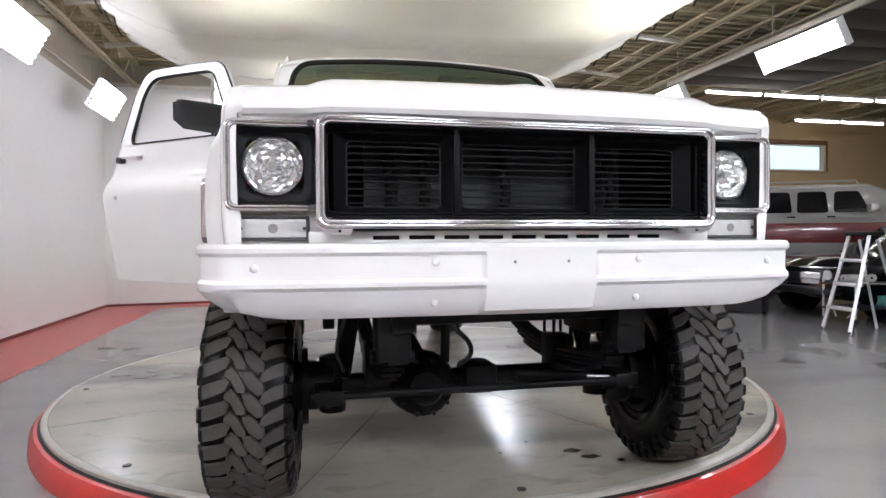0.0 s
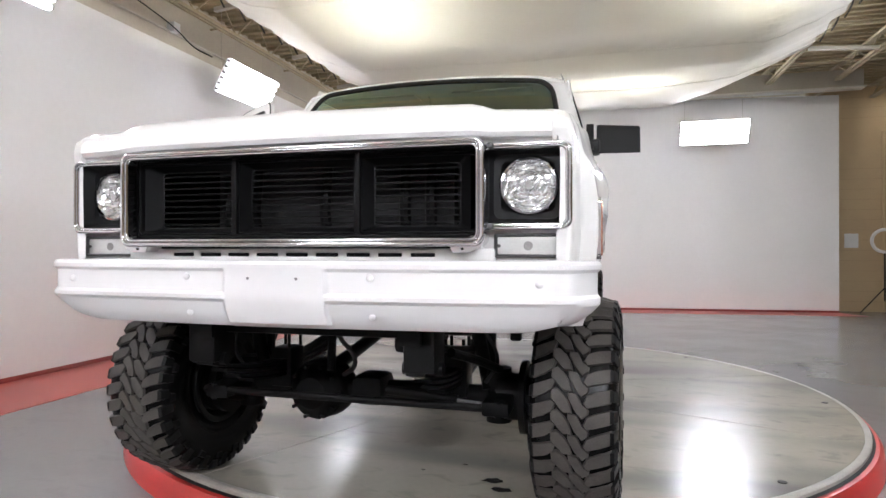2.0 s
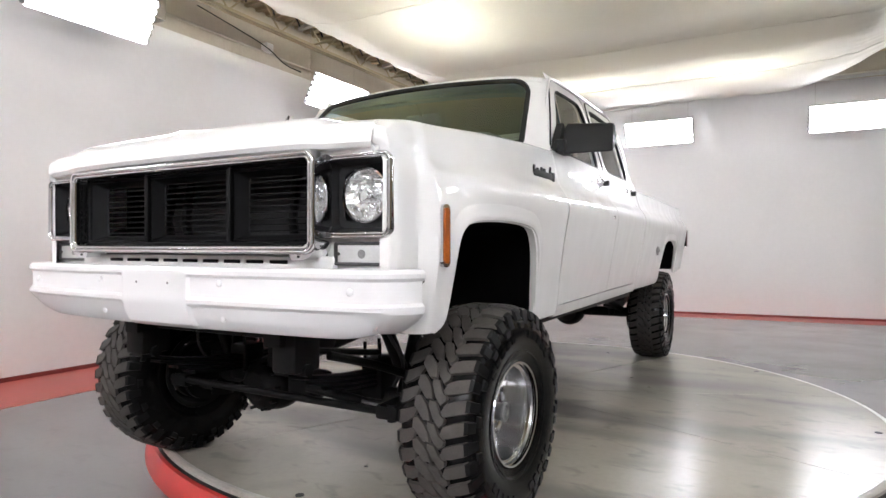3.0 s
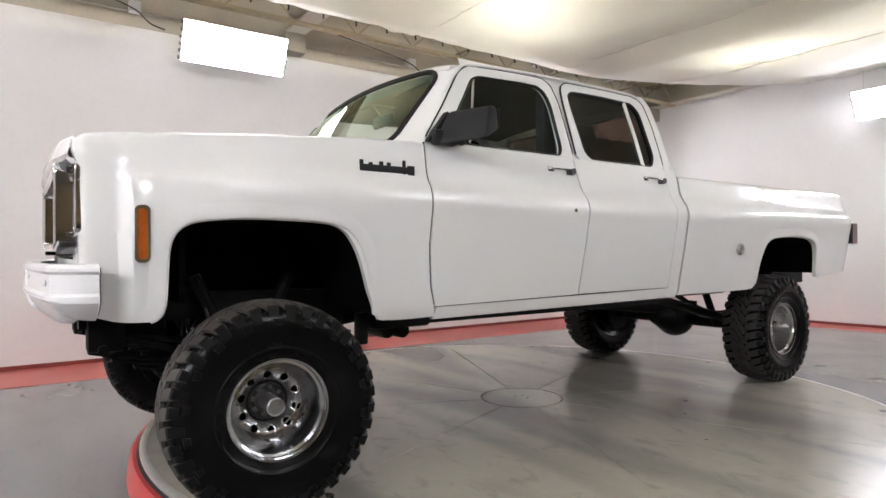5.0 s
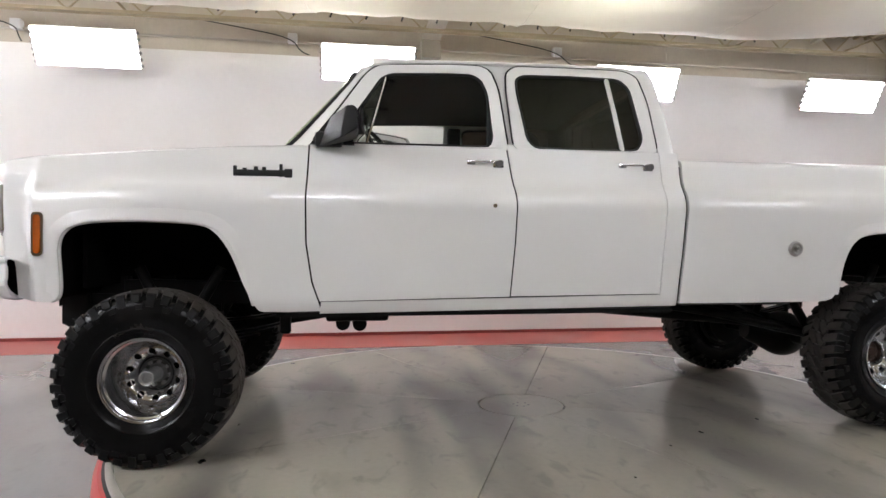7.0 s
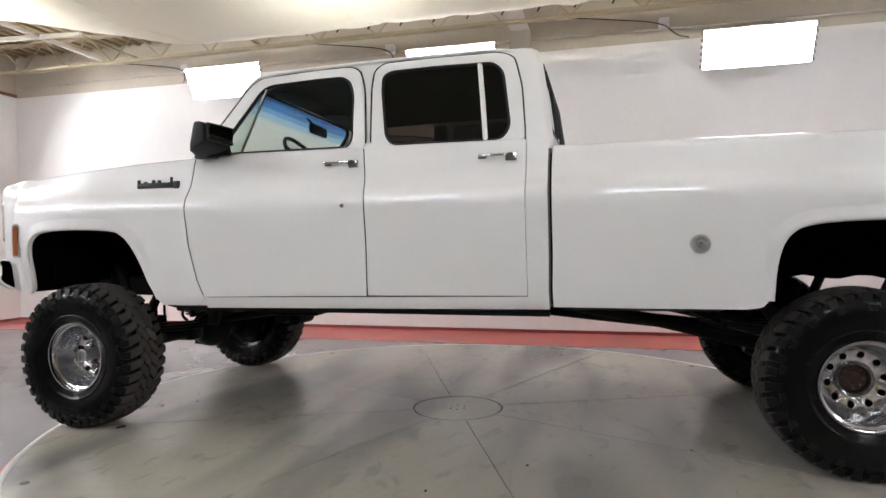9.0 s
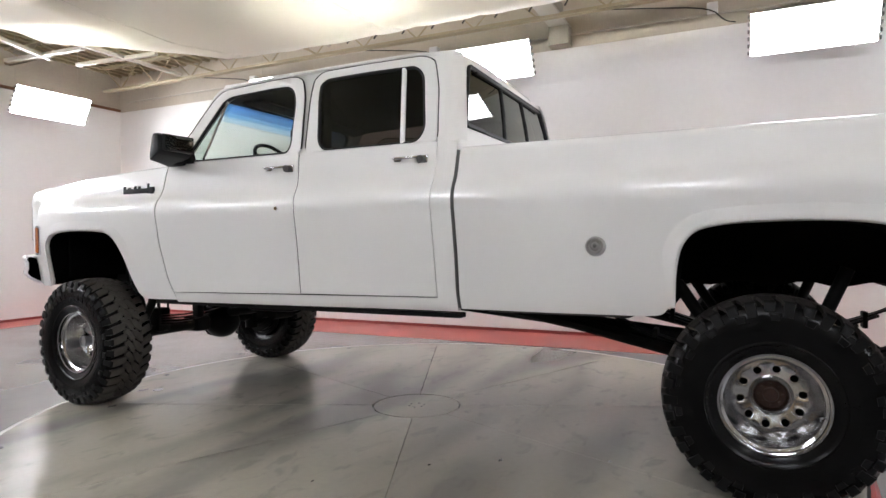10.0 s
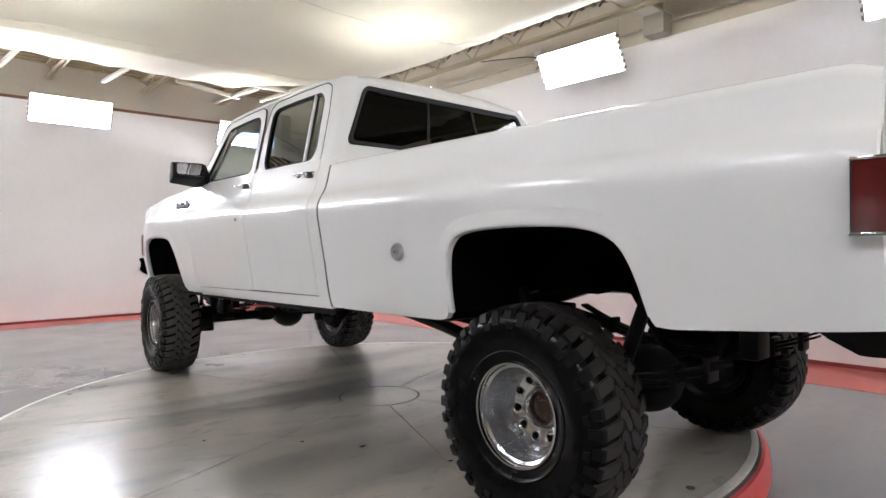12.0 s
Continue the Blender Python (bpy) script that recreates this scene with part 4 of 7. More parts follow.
def mirror_assembly(s, parent):
    """A tall black towing mirror on its bracket."""
    br = B()
    prism(br, [(-1.325, 1.60), (-1.1, 1.60), (-1.12, 1.68), (-1.2, 1.76)], "x", 0.945, 0.985)
    b = part("mirror_bracket", mirrored(br, s), BLACK_PLASTIC, parent)
    arm = B()
    prism(arm, [(-1.285, 1.582), (-1.268, 1.63), (-1.225, 1.735), (-1.2, 1.757), (-1.12, 1.76), (-1.09, 1.75), (-1.08, 1.64), (-1.10, 1.622), (-1.25, 1.585)], "x", 1.0, 1.235)
    bmesh.ops.bevel(arm, geom=arm.edges[:], offset=0.012, segments=3, profile=0.5, affect="EDGES")
    for v in arm.verts:
        if v.co.y < -1.1:
            v.co.y += (-1.1 - v.co.y) * 2.7 * max(0.0, v.co.x - 1.0)
        v.co.z += (1.69 - v.co.z) * 0.5 * (v.co.x - 1.0)
    h = part("mirror_housing", mirrored(arm, s), BLACK_PLASTIC, parent, "matte black mirror housing")
    part("mirror_arm", mirrored(box(B(), 0.965, 1.02, -1.3, -1.16, 1.585, 1.66, 0.015), s), BLACK_PLASTIC, h)
    face = B()
    prism(face, [(1.012, -1.085), (1.012, -1.045), (1.223, -1.063), (1.223, -1.072)], "z", 1.648, 1.746)
    bmesh.ops.bevel(face, geom=face.edges[:], offset=0.006, segments=2, profile=0.5, affect="EDGES")
    part("mirror_rim", mirrored(face, s), BLACK_PLASTIC, h)
    g = B()
    g.faces.new([g.verts.new((x, -1.0415 - 0.085 * (x - 1.012), z)) for x, z in rounded(1.022, 1.213, 1.657, 1.737, 0.02)])
    bmesh.ops.solidify(g, geom=g.faces[:], thickness=0.003)
    part("mirror_glass", mirrored(g, s), MIRROR, h)


def arch_band(arch):
    """The pressed lip that runs round a wheel opening."""
    rows = []
    for off, out in ((0.075, -0.003), (0.058, 0.0005), (0.04, 0.0025), (0.026, 0.005), (0.014, 0.007), (0.005, 0.0075), (-0.002, 0.006), (-0.004, 0.001), (-0.003, -0.012)):
        row = []
        for k, (y, z) in enumerate(arch):
            (ya, za), (yb, zb) = arch[max(0, k - 1)], arch[min(len(arch) - 1, k + 1)]
            d = math.hypot(yb - ya, zb - za)
            ny, nz = -(zb - za) / d, (yb - ya) / d
            yy, zz = y + ny * off, z + nz * off
            fade = min(1.0, k / 8, (len(arch) - 1 - k) / 8)
            row.append((side_x(yy, zz) + (-0.005 + (out + 0.005) * fade if out > -0.005 else out), yy, zz))
        rows.append(row)
    return rows


def nose_y(z):
    return float(np.interp(z, [0.86, 1.36, 1.40, 1.43, 1.455], [-2.772, -2.772, -2.782, -2.792, -2.792]))


for s in (1, -1):
    bottom = [(-2.772, 0.86), (-2.735, 0.825), (-2.665, 0.803)] + smooth_line(FRONT_ARCH, 2) + [(-1.585, 0.738), (-1.45, 0.735), (-1.285, 0.738)]
    top = [(-2.792, 1.462), (-2.77, 1.482), (-2.66, 1.502), (-2.2, 1.535), (-1.7, 1.572), (-1.345, 1.588)]
    f = part("front_fender", mirrored(skin(bottom, top, 90, 44, left=nose_y, right=lambda z: gap_a(z) - 0.004, nose=lambda z: 0.90 if z > 1.41 else 0.975 if z > 1.12 else 0.925, roll=((-0.012, 0.008), (-0.03, 0.013), (-0.055, 0.016))), s), PAINT, truck)
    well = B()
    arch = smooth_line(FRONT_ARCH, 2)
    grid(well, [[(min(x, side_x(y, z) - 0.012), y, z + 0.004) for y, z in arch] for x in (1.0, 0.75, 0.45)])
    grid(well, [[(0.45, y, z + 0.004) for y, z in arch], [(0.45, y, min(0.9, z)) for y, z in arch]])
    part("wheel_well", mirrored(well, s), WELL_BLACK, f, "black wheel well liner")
    lip = B()
    tube(lip, [(side_x(y, z) - 0.012, y, z + 0.003) for y, z in arch], 0.012, 6)
    part("arch_lip", mirrored(lip, s), PAINT, f)
    flare = B()
    grid(flare, arch_band(arch))
    part("arch_flare", mirrored(flare, s), PAINT, f)
    # side marker
    mk = part("side_marker", mirrored(prism(B(), rounded(-2.616, -2.564, 1.024, 1.234, 0.02), "x", side_x(-2.59, 1.13) - 0.04, side_x(-2.59, 1.13) + 0.005), s), CHROME, f, "chrome side marker bezel")
    part("marker_lens", mirrored(prism(B(), rounded(-2.606, -2.575, 1.036, 1.222, 0.014), "x", side_x(-2.59, 1.13) - 0.02, side_x(-2.59, 1.13) + 0.009), s), ORANGE, mk, "amber marker lens")
    # emblem: a plain black bar with stubs
    em = B()
    x = side_x(-1.55, 1.445) - 0.002
    box(em, x, x + 0.012, -1.70, -1.425, 1.426, 1.459, 0.004)
    for y0, w, h in ((-1.70, 0.018, 0.022), (-1.655, 0.02, 0.012), (-1.6, 0.02, 0.02), (-1.56, 0.02, 0.018), (-1.475, 0.016, 0.034)):
        box(em, x, x + 0.01, y0, y0 + w, 1.456, 1.456 + h, 0.003)
    box(em, x, x + 0.01, -1.475, -1.459, 1.398, 1.43, 0.003)
    box(em, x, x + 0.013, -1.45, -1.411, 1.42, 1.466, 0.004)
    part("fender_emblem", mirrored(em, s), BLACK_PLASTIC, f, "plain black emblem bar")

    # black strips just inside the door gaps, painted in for the gaps' shade
    for gap, owner in ((gap_a, f), (gap_b, truck)):
        if owner is truck or s > 0:
            gs = B()
            grid(gs, [[(side_x(gap(z), z) - 0.005, gap(z) + dy, z) for dy in (-0.0045, 0.0045)] for z in np.linspace(0.8, 1.6, 41)])
            part("door_gap_seal", mirrored(gs, s), WELL_BLACK, owner)
    # rear door
    d = part("rear_door", mirrored(skin([(-0.262, 0.808), (0.594, 0.815)], [(-0.277, 1.606), (0.594, 1.606)], 26, 44, lambda z: gap_b(z) + 0.003, None), s), PAINT, truck)
    part("window_frame", mirrored(ring(soft(RD_OUT, 0.02), soft(RD_IN)), s), PAINT, d)
    part("door_seal", mirrored(door_seal(RD_OUT), s), GASKET, d)
    g = B()
    pts = soft(RD_IN)
    g.faces.new([g.verts.new((side_x(y, z) - 0.016, y, z)) for y, z in pts])
    part("window_pane", mirrored(g, s), DARK_GLASS, d, "dark tinted window glass")
    part("window_gasket", mirrored(tube(B(), [(side_x(y, z) - 0.01, y, z) for y, z in pts], 0.010, 6, closed=True), s), GASKET, d)
    bar = B()
    line = ((0.384, 1.612), (0.363, 1.82), (0.336, 2.044))
    grid(bar, [[(side_x(0, z) + out, y + dy, z) for y, z in line] for dy, out in ((-0.013, -0.012), (-0.012, -0.002), (0.0, 0.002), (0.012, -0.002), (0.013, -0.012))])
    part("window_divider", mirrored(bar, s), PAINT, d, "white window divider bar")
    door_trim(s, d, False)

    pl = B()
    grid(pl, [[(side_x(0, z) - 0.016, y, z) for y in (-0.36, -0.2)] for z in (1.59, 1.75, 1.9, 2.03, 2.08, 2.1)])
    part("door_pillar", mirrored(pl, s), PAINT, truck)
    grp = B()
    grid(grp, [[(side_x(0, z) - 0.016, y, z) for y in np.linspace(-1.0, 0.5, 8)] for z in (2.062, 2.09, 2.115)])
    part("roof_rail", mirrored(grp, s), PAINT, truck)
    # cab corner behind the rear door, with the rear pillar
    c = part("cab_corner", mirrored(skin([(0.598, 0.745), (0.704, 0.752)], [(0.598, 1.606), (0.704, 1.606)], 8, 44, None, lambda z: gap_c(z) - 0.012), s), PAINT, truck)
    left = [(0.595, 1.602), (0.57, 1.90), (0.53, 2.062), (0.43, 2.112)]
    right = [(0.704, 1.602), (0.674, 1.85), (0.644, 2.03), (0.615, 2.115)]
    lo, hi = resample(left, 12), resample(right, 12)
    rows = []
    for w in (0, 0.35, 0.7, 0.9, 1.0):
        rows.append([(side_x(0, b[1] * w + a[1] * (1 - w)) - 0.03 * max(0, w - 0.6) ** 2 / 0.16, a[0] * (1 - w) + b[0] * w, a[1] * (1 - w) + b[1] * w) for a, b in zip(lo, hi)])
    rows.append([(p[0] - 0.05, p[1] + 0.022, p[2]) for p in rows[-1]])
    pb = B()
    grid(pb, rows)
    part("rear_pillar", mirrored(pb, s), PAINT, c)
    wrap = B()
    grid(wrap, [[(side_x(0.7, z) - d, gap_c(z) - 0.013 + e, z) for d, e in ((0.0, 0.0), (0.006, 0.006), (0.03, 0.012), (0.075, 0.016))] for z in np.linspace(1.555, 1.61, 4)])
    part("corner_return", mirrored(wrap, s), PAINT, c)
    # lower part of the return, its grey painted in for the gap's shade
    wrap = B()
    grid(wrap, [[(side_x(0.7, z) - d, gap_c(z) - 0.013 + e, z) for d, e in ((0.002, 0.0), (0.008, 0.006), (0.03, 0.012), (0.075, 0.016))] for z in np.linspace(0.76, 1.555, 20)])
    part("gap_filler", mirrored(wrap, s), GAP_SHADE, c)
    # rubber strip in the gap, near-black so that it carries the shade too
    gs = B()
    grid(gs, [[(side_x(0.74, z) - 0.022, gap_c(z) + dy, z) for dy in (-0.03, 0.03)] for z in np.linspace(0.77, 1.53, 14)])
    part("bed_gap_seal", mirrored(gs, s), WELL_BLACK, c)
    # rocker
    r = skin([(-1.276, 0.724), (0.703, 0.745)], [(-1.268, 0.786), (0.703, 0.8115)], 30, 4, None, None)
    part("rocker_panel", mirrored(r, s), PAINT, truck)
    bm = B()
    box(bm, 0.86, 0.93, -1.5, 0.7, 0.705, 0.73)
    part("pinch_weld", mirrored(bm, s), UNDER_BLACK, truck)

    # bed side
    bottom = [(0.757, 0.758), (1.2, 0.757), (1.62, 0.76), (1.69, 0.768)] + smooth_line(REAR_ARCH, 2) + [(2.685, 0.83), (2.75, 0.826), (3.0, 0.846), (3.3, 0.872)]
    top = [(0.735, 1.545), (2.0, 1.545), (3.22, 1.54), (3.285, 1.52)]
    b = part("bed_side", mirrored(skin(bottom, top, 120, 44, left=lambda z: gap_c(z) + 0.008, roll=((-0.012, 0.016), (-0.035, 0.025), (-0.075, 0.026), (-0.085, 0.01))), s), PAINT, truck)
    inner = B()
    box(inner, 0.86, 0.875, 0.76, 3.27, 1.21, 1.56)
    box(inner, 0.86, 0.875, 0.76, 1.69, 1.05, 1.21)
    box(inner, 0.86, 0.875, 2.69, 3.27, 1.05, 1.21)
    part("inner_wall", mirrored(inner, s), PAINT, b)
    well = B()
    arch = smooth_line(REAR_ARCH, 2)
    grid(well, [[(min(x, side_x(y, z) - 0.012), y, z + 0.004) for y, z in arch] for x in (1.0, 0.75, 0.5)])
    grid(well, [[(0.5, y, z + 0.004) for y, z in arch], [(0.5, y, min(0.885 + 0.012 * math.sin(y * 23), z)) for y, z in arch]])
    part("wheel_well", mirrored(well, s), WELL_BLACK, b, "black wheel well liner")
    part("arch_lip", mirrored(tube(B(), [(side_x(y, z) - 0.012, y, z + 0.003) for y, z in arch], 0.012, 6), s), PAINT, b)
    flare = B()
    grid(flare, arch_band(arch))
    part("arch_flare", mirrored(flare, s), PAINT, b)
    part("wheel_tub", mirrored(box(B(), 0.49, 0.86, 1.68, 2.7, 1.19, 1.215), s), PAINT, b)
    tl = B()
    prism(tl, rounded(3.238, 3.335, 1.113, 1.302, 0.012), "x", 0.93, 1.045)
    lamp = part("tail_lamp", mirrored(tl, s), BLACK_PLASTIC, b, "dark tail lamp bezel")
    tl = B()
    prism(tl, rounded(3.245, 3.345, 1.12, 1.295, 0.01), "x", 0.925, 1.052)
    part("lamp_lens", mirrored(tl, s), RED_LENS, lamp, "deep red lamp lens")
    for z in (1.115, 1.3):
        part("lamp_trim", mirrored(box(B(), 0.93, 1.054, 3.236, 3.347, z - 0.005, z + 0.005, 0.003), s), CHROME, lamp, "thin chrome trim strip")
    if s > 0:
        cap = B()
        lathe(cap, [(0.0, 0.020), (0.012, 0.020), (0.016, 0.012), (0.024, 0.012), (0.028, 0.018), (0.036, 0.018), (0.042, 0.008), (0.046, 0.0)], 32)
        cap.transform(pose(side_x(1.4, 1.07) + 0.001, 1.4, 1.07))
        fc = part("fuel_cap", cap, CAP_STEEL, b, "round chrome fuel cap")
        part("cap_lock", cyl(B(), (1.045, 1.4, 1.07), (1.051, 1.4, 1.07), 0.008, seg=10), IRON, fc)

# doors in front: driver's shut, passenger's swung open about its hinge
dd = front_door(1, truck)
bm = B()
bm.faces.new([bm.verts.new((side_x(y, z) - 0.016, y, z)) for y, z in soft([(-1.03, 1.615), (-0.918, 2.018), (-0.6, 2.03), (-0.45, 2.03), (-0.40, 1.995), (-0.372, 1.92), (-0.356, 1.66), (-0.378, 1.612)], 0.03)])
part("window_pane", bm, SIDE_GLASS, dd, "clear window glass, wound up")
pd = front_door(-1, truck)
hinge = Vector((-0.99, -1.345, 0))
swing = Matrix.Translation(hinge) @ Matrix.Rotation(radians(50), 4, "Z") @ Matrix.Translation(-hinge)
pd.matrix_basis = swing
tagged(pd, "white front door, swung open")

# roof
rows = []
for y, zc, zs in ((-1.075, 2.075, 2.035), (-1.06, 2.096, 2.052), (-1.02, 2.118, 2.064), (-0.9, 2.142, 2.078), (-0.6, 2.166, 2.094), (-0.2, 2.18, 2.104), (0.2, 2.186, 2.108), (0.45, 2.183, 2.108), (0.56, 2.172, 2.104), (0.605, 2.15, 2.094), (0.635, 2.11, 2.072), (0.645, 2.07, 2.045)):
    row = []
    for k in range(41):
        u = -1 + k / 20
        x = (0.815 - 0.03 * min(1, max(0, (y - 0.25) / 0.3))) * math.copysign(1 - (1 - abs(u)) ** 1.35, u)
        z = zs + (zc - zs) * max(0, 1 - abs(x / 0.815) ** 3.2) ** 0.8
        row.append((x, y - 0.052 * (1 - (x / 0.815) ** 2) * min(1, max(0, (-0.75 - y) / 0.3)), z))
    rows.append(row)
bm = B()
grid(bm, rows)
flange(bm, 0, 0, -0.012)
roof = part("roof", bm, PAINT, truck)
for s in (1, -1):
    pts = [(0.91, -1.335, 1.60), (0.874, -1.185, 1.82), (0.842, -1.04, 2.035), (0.83, -0.96, 2.084), (0.824, -0.4, 2.106), (0.82, 0.25, 2.113), (0.815, 0.45, 2.112), (0.812, 0.53, 2.09)]
    part("drip_rail", mirrored(tube(B(), smooth_line(pts, 2), 0.009, 6), s), PAINT, roof)
bm = B()
rows = [[(x, y - 0.05 * (1 - (x / 0.8) ** 2) * (y < -1.0), zb + 0.045 * (1 - (x / 0.8) ** 2)) for x in np.linspace(-0.79, 0.79, 13)] for y, zb in ((-1.062, 2.022), (-0.95, 2.045), (-0.4, 2.065), (0.2, 2.07), (0.6, 2.05))]
grid(bm, rows)
part("headliner", bm, LINER, roof)

# windshield, its pillars and gasket
def ws(u, w):
    """u: -1 to 1 across, w: 0 at the base to 1 at the top."""
    half = 0.868 + (0.762 - 0.868) * w
    y = -1.50 + 0.43 * w - 0.10 * (1 - u * u) * (1 - 0.45 * w)
    if abs(u) > 0.8:
        y += 0.07 * ((abs(u) - 0.8) / 0.2) ** 2 * (1 - 0.4 * w)
    return Vector((half * u, y, 1.578 + 0.487 * w + 0.03 * w * (1 - u * u)))


def ulim(w):
    """Half of the glass's width, with its corners rounded."""
    t, b = min(1, max(0, (w - 0.78) / 0.175)), min(1, max(0, (0.15 - w) / 0.12))
    return 0.965 - 0.10 * (1 - math.sqrt(1 - t * t)) - 0.06 * (1 - math.sqrt(1 - b * b))


LEVELS = [0.03, 0.04, 0.06, 0.09, 0.15, 0.3, 0.45, 0.6, 0.72, 0.78, 0.83, 0.87, 0.905, 0.93, 0.945, 0.955]
frame_pts = [ws(ulim(0.03) * (-1 + 2 * k / 28), 0.03) for k in range(29)]
frame_pts += [ws(ulim(w), w) for w in LEVELS[1:]]
frame_pts += [ws(ulim(0.955) * (1 - 2 * k / 28), 0.955) for k in range(1, 29)]
frame_pts += [ws(-ulim(w), w) for w in reversed(LEVELS[1:-1])]
bm = B()
grid(bm, [[ws(ulim(w) * (-1 + 2 * k / 28), w) for k in range(29)] for w in LEVELS[:9]])
shield = part("windshield", bm, WINDSHIELD, truck, "green tinted windshield glass")
for tint, (i, j) in zip(BLUE_BANDS, ((8, 9), (9, 10), (10, 12), (12, 15))):
    bm = B()
    grid(bm, [[ws(ulim(w) * (-1 + 2 * k / 28), w) for k in range(29)] for w in LEVELS[i:j + 1]])
    part("shade_band", bm, tint, shield, "blue sun shade band, darker towards the top")
part("windshield_gasket", tube(B(), frame_pts, 0.015, 8, closed=True), GASKET, shield)
for s in (1, -1):
    levels = [0.0] + LEVELS + [0.99]
    a = [ws(ulim(w) + 0.008, w) for w in levels]
    edge = resample([(-1.345, 1.59), (-1.325, 1.605), (-1.18, 1.80), (-1.03, 2.02), (-0.965, 2.066)], 101)
    c = [edge[min(100, int(100 * w))] for w in levels]
    rows = [[p for p in a]]
    for w in (0.35, 0.7):
        rows.append([Vector((p.x * (1 - w) + (side_x(0, z) + 0.008) * w, p.y * (1 - w) + y * w - 0.02 * math.sin(math.pi * w), p.z * (1 - w) + z * w)) for p, (y, z) in zip(a, c)])
    rows.append([Vector((side_x(0, z) - 0.004, y, z)) for y, z in c])
    bm = B()
    grid(bm, rows)
    flange(bm, -0.01, 0.02, 0)
    part("windshield_pillar", mirrored(bm, s), PAINT, truck)
bm = B()
rows = [[(x, -1.47 - 0.12 * (1 - (x / 0.92) ** 2), 1.585 + 0.004 * (1 - (x / 0.92) ** 2)) for x in np.linspace(-0.93, 0.93, 25)], [(x, -1.36 - 0.2 * (1 - (x / 0.92) ** 2), 1.597) for x in np.linspace(-0.93, 0.93, 25)]]
rows.append([(x, y + 0.04, 1.56) for x, y, z in rows[-1]])
grid(bm, rows)
cowl = part("cowl", bm, PAINT, truck)
for s in (1, -1):
    p0 = (0.42 * s, -1.585, 1.6)
    part("wiper", tube(B(), [p0, (0.3 * s, -1.585, 1.605), (0.2 * s - 0.2, -1.57, 1.607)], 0.007, 6), BLACK_PLASTIC, cowl)

# hood
rows = []
HOOD_HALF = ([-2.8, -2.1, -1.5], [0.885, 0.915, 0.922])
for y in (-2.815, -2.808, -2.79, -2.76, -2.70, -2.5, -2.2, -1.9, -1.65, -1.52, -1.49):
    base = float(np.interp(y, [-2.81, -2.76, -2.65, -2.2, -1.7, -1.48], [1.478, 1.497, 1.514, 1.546, 1.586, 1.597]))
    if y < -2.81:
        base = 1.42
    elif y < -2.8:
        base = 1.452
    half = float(np.interp(y, *HOOD_HALF))
    row = []
    for k in range(49):
        x = half * (-1 + k / 24)
        r = min(1, max(0, (0.70 - abs(x)) / 0.06))
        r = r * r * (3 - 2 * r)
        nose = min(1, max(0, (y + 2.815) / 0.05))
        c = 0.012 * (1 - (x / 0.9) ** 2)
        yy = y - 0.012 * (1 - (x / 0.9) ** 2) - 0.038 * min(1, max(0, (-2.55 - y) / 0.2)) * (1 - (x / 0.9) ** 4)
        if y > -1.6:
            yy -= 0.1 * (1 - (x / 0.9) ** 2) * (y + 1.6) / 0.11
        ridge = 0.008 * math.exp(-(x / 0.05) ** 2) * min(1, max(0, (-2.35 - y) / 0.3)) * nose
        row.append((x, yy, base + (0.019 * r + c) * (0.3 + 0.7 * nose) + ridge))
    rows.append(row)
rows.insert(0, [(x, y + 0.012, z - 0.014) for x, y, z in rows[0]])
rows.insert(0, [(x, -2.785, z - 0.004) for x, y, z in rows[0]])
bm = B()
grid(bm, rows)
flange(bm, 0, 0, -0.02)
part("hood", bm, PAINT, truck)

# nose: header, grille, lamps
bm = B()
box(bm, -0.9, 0.9, -2.794, -2.7, 1.385, 1.43, 0.006)
part("header_panel", bm, PAINT, truck)


def frame_bar(outer_dims, r, material, name, parent, y, width, label="", corner=0.03):
    """A rounded frame of bars in the plane of the nose."""
    x0, x1, z0, z1 = outer_dims
    bm = B()
    o = rounded(x0, x1, z0, z1, corner)
    i = rounded(x0 + width, x1 - width, z0 + width, z1 - width, max(0.004, corner - width * 0.6))
    def between(w):
        return [(a[0] * (1 - w) + b[0] * w, a[1] * (1 - w) + b[1] * w) for a, b in zip(o, i)]
    h = min(r * 0.5, width * 0.4)
    beads = [(0, r), (0, h * 0.8), (0.06, h * 0.35), (0.16, h * 0.08), (0.28, 0), (0.4, h * 0.1), (0.5, h * 0.45), (0.56, h * 0.75), (0.62, h * 0.5), (0.72, h * 0.3), (0.84, h * 0.35), (0.94, h * 0.7), (1.0, h * 1.1), (1.0, r)]
    grid(bm, [[(p[0], y + d, p[1]) for p in between(w)] for w, d in beads], close=True)
    return part(name, bm, material, parent, label)


grille = frame_bar((-0.679, 0.679, 1.066, 1.411), 0.095, CHROME, "grille_surround", truck, -2.85, 0.031, "polished chrome grille surround", 0.036)
part("corner_bracket", prism(B(), [(-0.562, 1.075), (-0.577, 1.046), (-0.63, 1.048), (-0.658, 1.06), (-0.676, 1.08), (-0.682, 1.105), (-0.655, 1.105)], "y", -2.838, -2.76), CHROME, grille)
part("corner_bracket", prism(B(), [(0.562, 1.075), (0.577, 1.046), (0.63, 1.048), (0.658, 1.06), (0.676, 1.08), (0.682, 1.105), (0.655, 1.105)], "y", -2.838, -2.76), CHROME, grille)
for x in (-0.608, 0.608):
    part("bracket_screw", cyl(B(), (x, -2.841, 1.0585), (x, -2.836, 1.0585), 0.0045, seg=8), SEAM, grille)
frame_bar((-0.662, 0.662, 1.096, 1.389), 0.03, GRILLE_BLACK, "inner_frame", grille, -2.79, 0.024, "satin black frame", 0.03)
